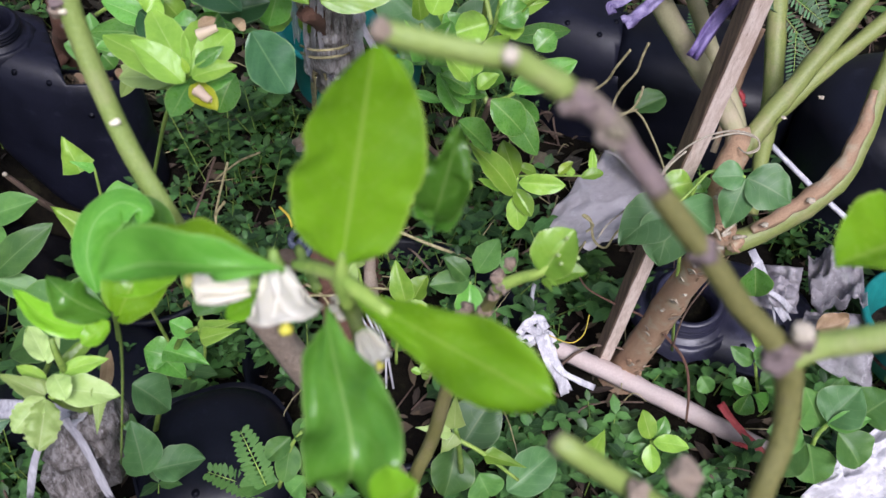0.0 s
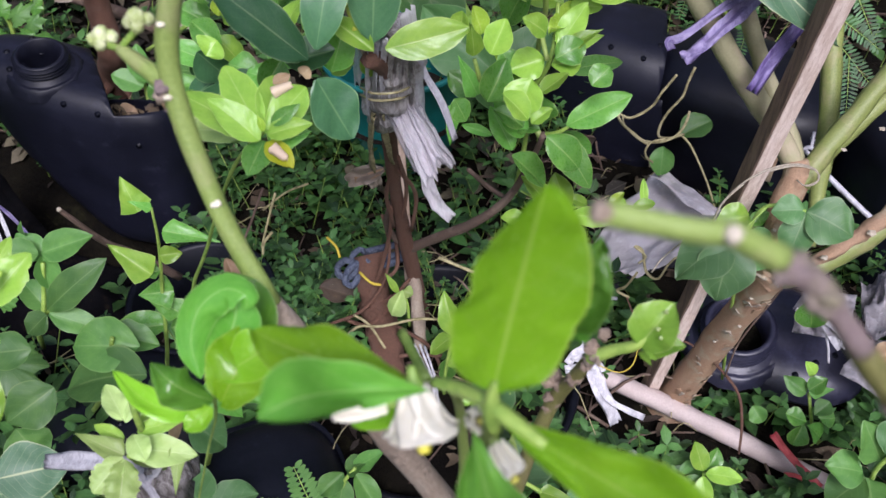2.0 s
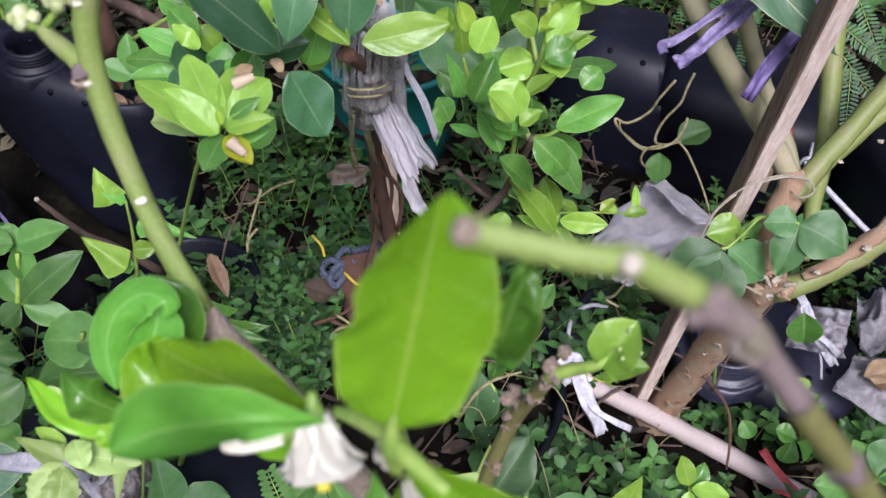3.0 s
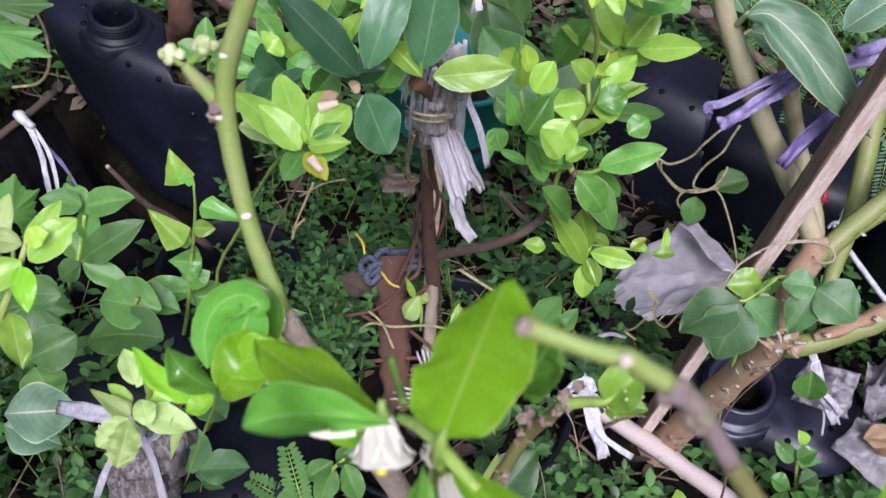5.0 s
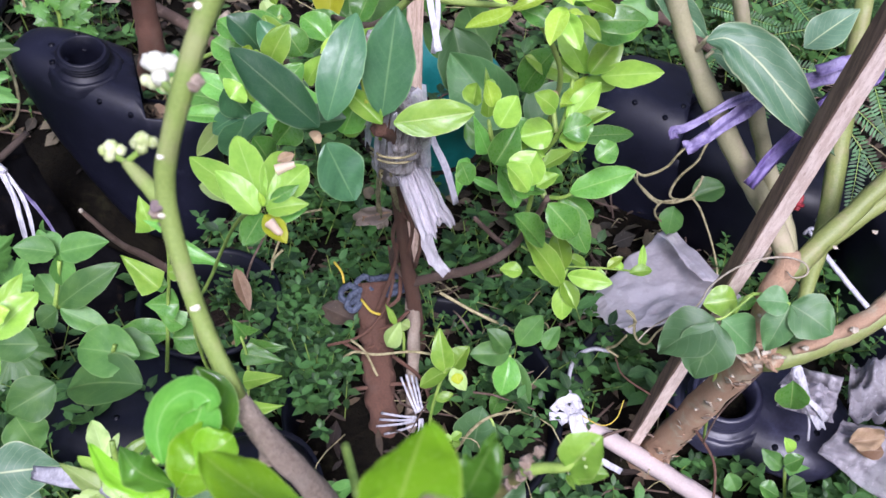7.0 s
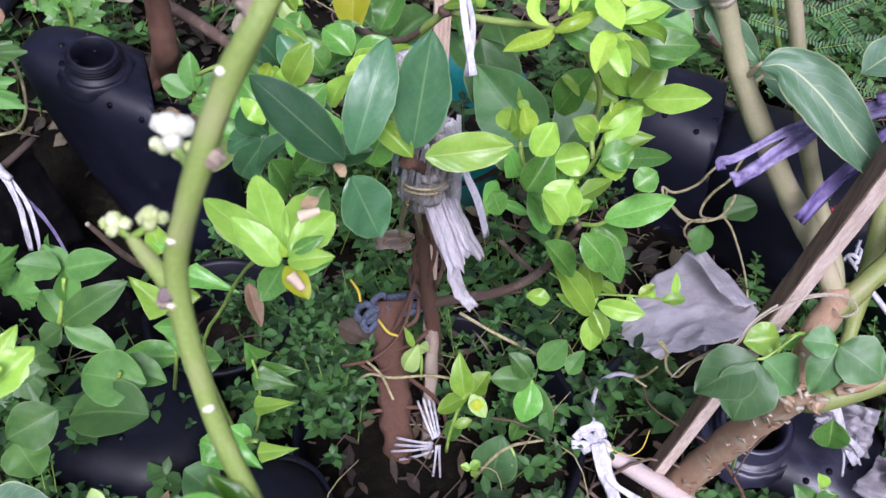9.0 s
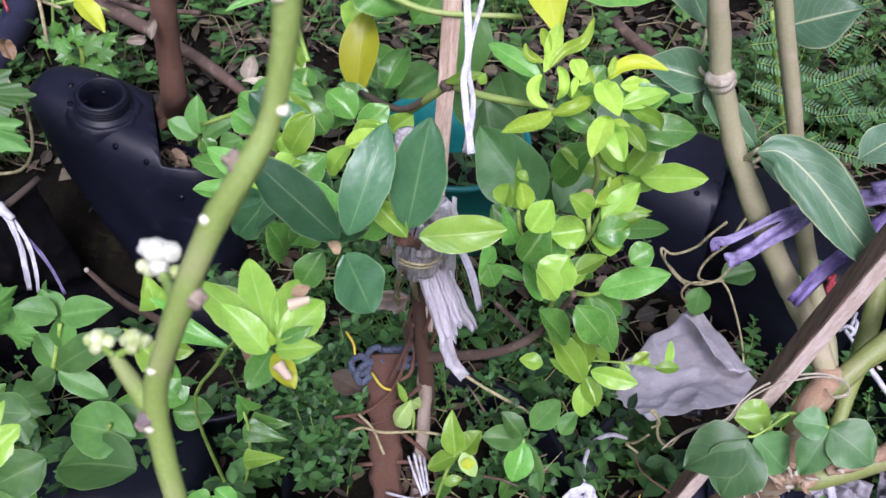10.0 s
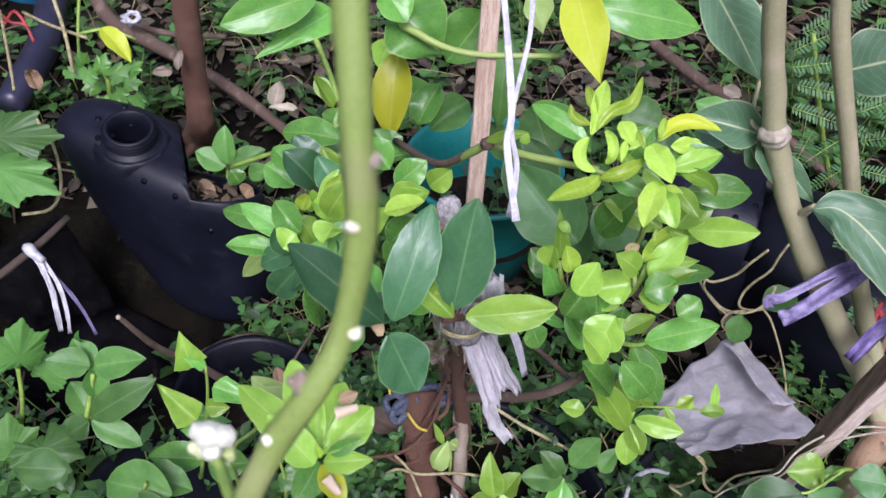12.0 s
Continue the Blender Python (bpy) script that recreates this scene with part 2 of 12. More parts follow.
CORK = bark_material("crumbly_cork", (0.150, 0.095, 0.065), (0.50, 0.395, 0.30), (0.30, 0.20, 0.15), (0.60, 0.52, 0.42), 300.0, 700.0, 0.85, 0.0020, 0.4, 0.3)
CUT = plain_material("fresh_cut_wood", (0.62, 0.57, 0.40), (0.84, 0.80, 0.62), 240.0, 0.7, 0.4)
SCAR = plain_material("pale_leaf_scar", (0.33, 0.28, 0.21), (0.47, 0.42, 0.33), 200.0, 0.7, 0.4)
PLANK = plain_material("weathered_wood", (0.42, 0.29, 0.215), (0.62, 0.48, 0.385), 75.0, 0.8, 0.8, 7.0, 0, (3, 3, 0.25), (0.30, 0.20, 0.145), 0.0015)
PLANK_PALE = plain_material("pale_weathered_wood", (0.56, 0.43, 0.355), (0.76, 0.64, 0.56), 75.0, 0.8, 0.8, 7.0, 0, (3, 3, 0.25), (0.42, 0.30, 0.23), 0.0015)
PLANK_DARK = plain_material("weathered_dark_wood", (0.085, 0.055, 0.038), (0.185, 0.125, 0.085), 75.0, 0.85, 0.8, 7.0, 0, (3, 3, 0.25), None, 0.0015)
BAMBOO = bark_material("old_pole_wood", (0.38, 0.305, 0.285), (0.56, 0.48, 0.455), (0.44, 0.355, 0.325), (0.60, 0.52, 0.48), 5.0, 300.0, 0.75, 0.0008, 0.04, 0.08)
BLACK = plain_material("black_plastic", (0.0030, 0.0034, 0.0068), (0.0054, 0.0060, 0.0115), 14.0, 0.44, 0.30, 16.0, 0, None, (0.009, 0.010, 0.017), 0.0010, gloss=0.24)
# for the leaning flap and the sheet added to darken the hollow
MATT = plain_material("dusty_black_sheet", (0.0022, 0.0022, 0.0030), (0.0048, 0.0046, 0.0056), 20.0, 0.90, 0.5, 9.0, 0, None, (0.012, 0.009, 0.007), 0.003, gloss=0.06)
CANSKIN = plain_material("dusty_black_plastic", (0.0040, 0.0045, 0.0098), (0.0074, 0.0080, 0.0166), 14.0, 0.48, 0.30, 16.0, 0, None, (0.014, 0.015, 0.027), 0.0012, gloss=0.28)
WORN = plain_material("worn_bluish_black_plastic", (0.012, 0.012, 0.024), (0.022, 0.022, 0.042), 14.0, 0.38, 0.35, 16.0, 0, None, (0.034, 0.034, 0.058), 0.0012, gloss=0.45)
TEAL = plain_material("teal_plastic", (0.006, 0.145, 0.135), (0.010, 0.190, 0.175), 18.0, 0.40, 0.2)
BLUE = plain_material("blue_plastic", (0.02, 0.20, 0.42), (0.03, 0.25, 0.48), 18.0, 0.45, 0.2)
FILM = plain_material("clear_plastic_film", (0.76, 0.72, 0.75), (0.92, 0.89, 0.91), 40.0, 0.26, 0.9, 6.0, 0, (2.0, 2.0, 0.35), (0.64, 0.60, 0.63), 0.003, False, 0.62, thin=0.45)
GREYFILM = plain_material("dusty_plastic_film", (0.64, 0.585, 0.59), (0.78, 0.725, 0.73), 22.0, 0.36, 0.6, 4.0, 0, None, (0.86, 0.82, 0.83), 0.003, False, 0.26, thin=0.15)
SCRAPFILM = plain_material("murky_plastic_film", (0.36, 0.335, 0.355), (0.56, 0.53, 0.55), 26.0, 0.30, 0.7, 4.0, 0, None, (0.72, 0.69, 0.71), 0.003, False, 0.55, thin=0.40)
WHITEFILM = plain_material("white_plastic_sack", (0.42, 0.41, 0.43), (0.60, 0.59, 0.61), 30.0, 0.45, 0.9, 5.0, 0, None, (0.30, 0.29, 0.30), 0.006)
TAPE = plain_material("white_plastic_tape", (0.34, 0.33, 0.36), (0.54, 0.53, 0.56), 60.0, 0.4, 0.9, 5.0, 0, (2, 2, 0.3), None, 0.0015)
PURPLE = plain_material("purple_raffia", (0.06, 0.035, 0.13), (0.15, 0.11, 0.26), 70.0, 0.45, 0.9, 6.0, 0, (1, 1, 0.3), None, 0.001)
RAFFIA = plain_material("faded_purple_raffia", (0.095, 0.072, 0.165), (0.205, 0.170, 0.295), 70.0, 0.45, 0.9, 6.0, 0, (1, 1, 0.3), None, 0.001)
WRAP = plain_material("grey_wrapping", (0.25, 0.22, 0.20), (0.56, 0.53, 0.52), 120.0, 0.5, 1.0, 6.0, 0, (3, 3, 0.25), (0.75, 0.74, 0.75), 0.002)
WRAP_DIRTY = plain_material("dirty_grey_wrapping", (0.07, 0.058, 0.05), (0.26, 0.24, 0.23), 120.0, 0.6, 1.0, 6.0, 0, (3, 3, 0.25), (0.42, 0.41, 0.42), 0.002)
ROPE = plain_material("blue_grey_rope", (0.040, 0.052, 0.085), (0.115, 0.135, 0.185), 300.0, 0.8, 0.9)
RED = plain_material("red_twine", (0.25, 0.020, 0.030), (0.40, 0.06, 0.06), 70.0, 0.55, 0.4)
YELLOWSTRING = plain_material("yellow_string", (0.55, 0.40, 0.03), (0.62, 0.48, 0.06), 70.0, 0.55, 0.3)
# skin of the unseen walls that keep out low sky light
BLOCKER = plain_material("mossy_blocker", (0.10, 0.11, 0.085), (0.20, 0.20, 0.17), 3.0, 0.9, 0.8, 9.0, 0, None, (0.05, 0.07, 0.03), 0.01)
# both soils near black, with the shade between plants put into their colour
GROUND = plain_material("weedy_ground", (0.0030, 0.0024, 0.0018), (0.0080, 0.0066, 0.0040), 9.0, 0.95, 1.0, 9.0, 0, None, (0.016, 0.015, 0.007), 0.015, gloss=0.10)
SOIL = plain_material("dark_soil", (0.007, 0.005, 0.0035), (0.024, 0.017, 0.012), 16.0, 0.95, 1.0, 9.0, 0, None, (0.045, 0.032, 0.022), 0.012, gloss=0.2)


# ---------------------------------------------------------------- builders
def thing(name, base, label, category, group="", kind=""):
    ob = new(name)
    ob.empty_display_size = 0.02
    ob.location = base
    ob["base"] = base
    return tagged(ob, label, category, group, kind)


def part(name, bm, material, parent, label=""):
    me = bpy.data.meshes.new(name)
    bm.normal_update()
    bm.to_mesh(me)
    bm.free()
    for p in me.polygons:
        p.use_smooth = True
    me.materials.append(material)
    ob = new(name, me)
    if parent is not None:
        root = parent
        while root.parent:
            root = root.parent
        me.transform(Matrix.Translation(-Vector(root["base"])))
        ob.parent = parent
    return tagged(ob, label)


def solid(ob, thickness):
    m = ob.modifiers.new("thickness", "SOLIDIFY")
    m.thickness = thickness
    return ob


def outline(shape, u):
    """Half width of a leaf at u from stalk (0) to tip (1), at most 0.5."""
    if shape == "ellipse":
        return 0.5 * math.sin(math.pi * u ** 0.92) ** 0.66
    if shape == "ovate":
        return 0.5 * math.sin(math.pi * u ** 0.76) ** 0.76
    if shape == "obovate":
        return 0.5 * math.sin(math.pi * u ** 1.35) ** 0.72
    if shape == "paddle":
        return 0.5 * math.sin(math.pi * u ** 1.7) ** 0.55 * (0.55 + 0.45 * u)
    if shape == "oval":
        return 0.5 * math.sin(math.pi * u ** 0.98) ** 0.52
    if shape == "petal":
        return 0.5 * (0.45 + 0.55 * math.sin(math.pi * min(1.0, u * 0.75 + 0.05))) * min(1.0, (1.0 - u) * 6.0) ** 0.5
    if shape == "lance":
        return 0.5 * math.sin(math.pi * u ** 0.80) ** 1.05
    if shape == "arrow":
        return 0.5 * min(1.0, (u + 0.02) * 7.0) * (1.0 - u) ** 0.92 * 1.08
    return 0.5 * math.sin(math.pi * u) ** 0.55  # round


def leaf(parent, base, tip, width, face, shape, material, fold=0.10, bend=0.10, wave=0.05, curl=0.0, nick=None, nu=14, nv=8, name="leaf", label="", teeth=0.0):
    """One leaf blade from base to tip. face: the way its upper side looks. fold: valley along the midrib; bend: drop towards
    the tip; wave: uneven margin; curl: how far the end rolls in; nick: (u, side, depth) of a bite from the margin."""
    base, tip, face = Vector(base), Vector(tip), Vector(face)
    length = (tip - base).length
    ax = (tip - base).normalized()
    side = ax.cross(face).normalized()
    up = side.cross(ax).normalized()
    bm = bmesh.new()
    uvl = bm.loops.layers.uv.new("UVMap")
    seed = Vector((base.x * 37.1, tip.y * 53.7, base.z * 41.3))
    twist = 1.3 * noise.noise(seed * 0.7 + Vector((5.0, 1.0, 2.0)))
    grid = []
    for i in range(nu + 1):
        u = i / nu
        half = outline(shape, min(max(u, 0.004), 0.996)) * width
        along, lift = u * length, bend * length * (4 * u * (1 - u)) * 0.5
        turn = 0.0
        if curl and u > 0.45:
            turn = curl * (u - 0.45) / 0.55
            r = length * 0.55 / max(curl, 0.01)
            along = 0.45 * length + r * math.sin(turn)
            lift += r * (1 - math.cos(turn))
        ct, st = math.cos(twist * (u - 0.3)), math.sin(twist * (u - 0.3))
        row = []
        for j in range(nv + 1):
            v = j / nv
            s = (v - 0.5) * 2
            h = half * (1 + 0.10 * noise.noise(seed + Vector((u * 5, 9.0 if s > 0 else -9.0, 0))))
            if teeth:
                h *= 1 + teeth * (noise.noise(seed + Vector((u * 34, 3.0 * s, 1.0))) - 0.2)
            if nick and nick[1] * s > 0:
                h *= 1 - nick[2] * math.exp(-((u - nick[0]) / 0.055) ** 2)
            w = wave * width * (noise.noise(seed + Vector((u * 4.0, s * 1.5, 3.0))) * 2.0 + 0.6 * noise.noise(seed + Vector((u * 11.0, s * 2.0, 7.0)))) * abs(s)
            y = s * h
            z = fold * abs(y) * 2.0 - 0.9 * fold * y * y / (width + 1e-6) + w
            y, z = y * ct - z * st, y * st + z * ct
            p = base + ax * along + side * y * math.cos(fold) + up * (z + lift)
            row.append(bm.verts.new(p))
        grid.append(row)
    for i in range(nu):
        for j in range(nv):
            f = bm.faces.new((grid[i][j], grid[i][j + 1], grid[i + 1][j + 1], grid[i + 1][j]))
            for lp, (a, b) in zip(f.loops, ((i, j), (i, j + 1), (i + 1, j + 1), (i + 1, j))):
                lp[uvl].uv = (a / nu, b / nv)
    return part(name, bm, material, parent, label)


def spine_leaf(parent, points, width, face, shape, material, cup=0.25, wave=0.06, teeth=0.05, name="leaf", label="", cols=10):
    """A leaf whose midrib follows points, rolled across by cup; face: the way its upper side looks."""
    line = [Vector(p) for p in smooth(points, 7)]
    face = Vector(face)
    bm = bmesh.new()
    uvl = bm.loops.layers.uv.new("UVMap")
    grid, n = [], len(line) - 1
    seed = Vector((line[0].x * 37, line[-1].y * 53, 5.0))
    side0 = None
    for i, p in enumerate(line):
        u = i / n
        d = (line[min(i + 1, n)] - line[max(i - 1, 0)]).normalized()
        side = d.cross(face).normalized()
        if side0 is not None and side.dot(side0) < 0:
            side = -side
        side0 = side
        up = face - d * face.dot(d)
        up.normalize()
        half = outline(shape, min(max(u, 0.004), 0.996)) * width
        row = []
        for j in range(cols + 1):
            s = (j / cols - 0.5) * 2
            h = half * (1 + 0.08 * noise.noise(seed + Vector((u * 4, 9.0 if s > 0 else -9.0, 0))) + teeth * noise.noise(seed + Vector((u * 34, 3 * s, 1))))
            z = cup * abs(s) ** 1.6 * h + wave * width * noise.noise(seed + Vector((u * 4, s * 1.5, 3))) * abs(s) * 2
            row.append(bm.verts.new(p + side * s * h + up * z))
        grid.append(row)
    for i in range(n):
        for j in range(cols):
            f = bm.faces.new((grid[i][j], grid[i][j + 1], grid[i + 1][j + 1], grid[i + 1][j]))
            for lp, (a, b) in zip(f.loops, ((i, j), (i, j + 1), (i + 1, j + 1), (i + 1, j))):
                lp[uvl].uv = (a / n, b / cols)
    return part(name, bm, material, parent, label)


def smooth(points, steps=4):
    """A rounded line through points of any length of tuple."""
    pts = [np.array(p, float) for p in points]
    if len(pts) == 2:
        return [pts[0] + (pts[1] - pts[0]) * k / steps for k in range(steps + 1)]
    ext = [2 * pts[0] - pts[1]] + pts + [2 * pts[-1] - pts[-2]]
    res = []
    for i in range(1, len(ext) - 2):
        a, b, c, d = ext[i - 1:i + 3]
        for k in range(steps):
            t = k / steps
            res.append(0.5 * (2 * b + (c - a) * t + (2 * a - 5 * b + 4 * c - d) * t * t + (3 * b - a - 3 * c + d) * t ** 3))
    res.append(pts[-1])
    return res


def tube_into(bm, points, sides=10, knobs=0.10, steps=4, cap=True):
    """Adds a tapered, slightly knobbly tube through (x, y, z, radius) points, its length and girth laid out in metres."""
    uvl = bm.loops.layers.uv.verify()
    line = smooth(points, steps)
    side, rings, run, lengths, girths = None, [], 0.0, [], []
    for i, p in enumerate(line):
        q0, q1 = line[max(i - 1, 0)], line[min(i + 1, len(line) - 1)]
        d = Vector(q1[:3] - q0[:3])
        d = d.normalized() if d.length > 1e-9 else Vector((0, 0, 1))
        if side is None:
            side = d.orthogonal().normalized()
        side = (side - d * side.dot(d)).normalized()
        other = d.cross(side)
        c = Vector(p[:3])
        if i:
            run += float(np.linalg.norm(p[:3] - line[i - 1][:3]))
        lengths.append(run + points[0][0] * 3.1)
        girths.append(6.2832 * p[3] / sides)
        ring = []
        for k in range(sides):
            a = 2 * math.pi * k / sides
            o = side * math.cos(a) + other * math.sin(a)
            r = p[3] * (1 + knobs * 1.6 * noise.noise(c * 60 + o * 1.2) + knobs * 0.5 * noise.noise(c * 190 + o * 2.5))
            ring.append(bm.verts.new(c + o * r))
        rings.append(ring)
    for i, (r0, r1) in enumerate(zip(rings, rings[1:])):
        for k in range(sides):
            f = bm.faces.new((r0[k], r0[(k + 1) % sides], r1[(k + 1) % sides], r1[k]))
            for lp, (a, b) in zip(f.loops, ((i, k), (i, k + 1), (i + 1, k + 1), (i + 1, k))):
                lp[uvl].uv = (lengths[a], girths[a] * b)
    if cap:
        bm.faces.new(rings[0][::-1])
        bm.faces.new(rings[-1])


def stem(parent, name, points, material, label="", sides=10, knobs=0.10, steps=4):
    bm = bmesh.new()
    tube_into(bm, points, sides, knobs, steps)
    return part(name, bm, material, parent, label)


def knob(parent, name, at, radius, material, squash=1.0, rough=0.25, label=""):
    """A small lumpy ball: a bud, a leaf scar, a crumbly wart of bark."""
    bm = bmesh.new()
    uvl = bm.loops.layers.uv.verify()
    bmesh.ops.create_icosphere(bm, subdivisions=3 if radius > 0.0018 else 2, radius=radius)
    for v in bm.verts:
        p = v.co / radius + Vector(at) * 310
        v.co *= 1 + rough * (noise.noise(p * 1.3) + 0.6 * noise.noise(p * 2.9) + 0.35 * noise.noise(p * 6.1))
        v.co.z *= squash
        v.co += Vector(at)
    for f in bm.faces:
        for loop in f.loops:
            loop[uvl].uv = (loop.vert.co.z, loop.vert.co.x)
    return part(name, bm, material, parent, label)


def ribbon(parent, name, points, width, face, material, label="", ripple=0.25, thick=0.0004, steps=5, cols=6):
    """A creased strip through points; face: the way its flat side looks."""
    line = [Vector(p[:3]) for p in smooth(points, steps)]
    face = Vector(face)
    bm = bmesh.new()
    grid = []
    for i, p in enumerate(line):
        d = (line[min(i + 1, len(line) - 1)] - line[max(i - 1, 0)]).normalized()
        side = d.cross(face).normalized()
        up = side.cross(d)
        w = width * (1 + 0.35 * noise.noise(p * 25))
        grid.append([bm.verts.new(p + side * w * (k / cols - 0.5) + up * ripple * width * noise.noise(Vector((k * 1.1, i * 0.35, p.x * 50)))) for k in range(cols + 1)])
    for a, b in zip(grid, grid[1:]):
        for k in range(cols):
            bm.faces.new((a[k], a[k + 1], b[k + 1], b[k]))
    return solid(part(name, bm, material, parent, label), thick)


def film(parent, name, corners, material, rough=0.02, seed=0.0, n=22, thick=0.0004, sag=0.0, label="", tear=0.018):
    """A crumpled sheet over four corners, with a torn margin."""
    a, b, c, d = [Vector(p) for p in corners]
    up = (b - a).cross(d - a).normalized()
    size = ((b - a).length + (d - a).length) / 2
    bm = bmesh.new()
    grid = []
    for i in range(n + 1):
        row = []
        for j in range(n + 1):
            u, v = i / n, j / n
            rim = tear * noise.noise(Vector((u * 6, v * 6, seed + 5)))
            uu, vv = u + rim * (1 if 0 < i < n else 2.0), v + rim
            p = (a * (1 - uu) + b * uu) * (1 - vv) + (d * (1 - uu) + c * uu) * vv
            q = Vector((u * 3.2, v * 3.2, seed))
            k = 0.8 * noise.noise(q * 0.7) + 0.6 * abs(noise.noise(q * 1.5)) + 0.14 * abs(noise.noise(q * 3.3)) + 0.06 * abs(noise.noise(q * 7.0))
            p += up * (rough * (k - 0.2) - sag * size * 4 * u * (1 - u) * 4 * v * (1 - v) * 0.25)
            row.append(bm.verts.new(p))
        grid.append(row)
    for i in range(n):
        for j in range(n):
            bm.faces.new((grid[i][j], grid[i + 1][j], grid[i + 1][j + 1], grid[i][j + 1]))
    return solid(part(name, bm, material, parent, label), thick)


def drape(parent, name, corners, material, folds=6.0, deep=0.006, seed=0.0, label=""):
    """A thin sheet gathered at its top edge and hanging in long uneven folds to a ragged hem."""
    a, b, c, d = [Vector(p) for p in corners]
    out = (b - a).cross(d - a).normalized()
    bm = bmesh.new()
    grid = []
    nu, nv = 48, 30
    for j in range(nv + 1):
        row = []
        for i in range(nu + 1):
            u, v = i / nu, j / nv
            hem = 1 + 0.22 * noise.noise(Vector((u * 3.0, seed, 1.0))) + 0.07 * noise.noise(Vector((u * 14.0, seed, 4.0)))
            w = v * hem
            drift = 0.10 * noise.noise(Vector((v * 2.5, seed, 8.0))) * v
            uu = min(max(u + drift + 0.05 * noise.noise(Vector((u * 5, v * 4, seed))), -0.06), 1.06)
            p = (a * (1 - uu) + b * uu) * (1 - w) + (d * (1 - uu) + c * uu) * w
            q = u * folds + 0.8 * noise.noise(Vector((u * 2.0, v * 1.8, seed + 3)))
            fold = abs(noise.noise(Vector((q, v * 0.7, seed)))) + 0.45 * noise.noise(Vector((q * 2.3, v * 1.3, seed + 9)))
            belly = math.sin(math.pi * min(1.0, u)) * math.sin(math.pi * min(1.0, 0.25 + v * 0.6))
            row.append(bm.verts.new(p + out * deep * (2.2 * fold + 0.9 * belly + 0.3 * noise.noise(Vector((u * 9, v * 9, seed))))))
        grid.append(row)
    for j in range(nv):
        for i in range(nu):
            bm.faces.new((grid[j][i], grid[j][i + 1], grid[j + 1][i + 1], grid[j + 1][i]))
    return solid(part(name, bm, material, parent, label), 0.0003)


def beam(parent, name, p0, p1, width, depth, face, material, label=""):
    """A rough sawn stick from p0 to p1 with uneven, slightly worn edges."""
    p0, p1 = Vector(p0), Vector(p1)
    d = (p1 - p0).normalized()
    side = d.cross(Vector(face)).normalized()
    up = side.cross(d)
    bm = bmesh.new()
    rings = []
    count = 18
    c = 0.16
    shape = [(-1 + c, -1), (1 - c, -1), (1, -1 + c), (1, 1 - c), (1 - c, 1), (-1 + c, 1), (-1, 1 - c), (-1, -1 + c)]
    for i in range(count + 1):
        p = p0.lerp(p1, i / count)
        rings.append([bm.verts.new(p + side * a * width / 2 * (1 + 0.10 * noise.noise(p * 20 + Vector((a, b, 0)))) + up * b * depth / 2 * (1 + 0.12 * noise.noise(p * 24 + Vector((0, a, b))))) for a, b in shape])
    for r0, r1 in zip(rings, rings[1:]):
        for k in range(8):
            bm.faces.new((r0[k], r0[(k + 1) % 8], r1[(k + 1) % 8], r1[k]))
    bm.faces.new(rings[0][::-1])
    bm.faces.new(rings[-1])
    ob = part(name, bm, material, parent, label)
    for p in ob.data.polygons:
        p.use_smooth = False
    return ob


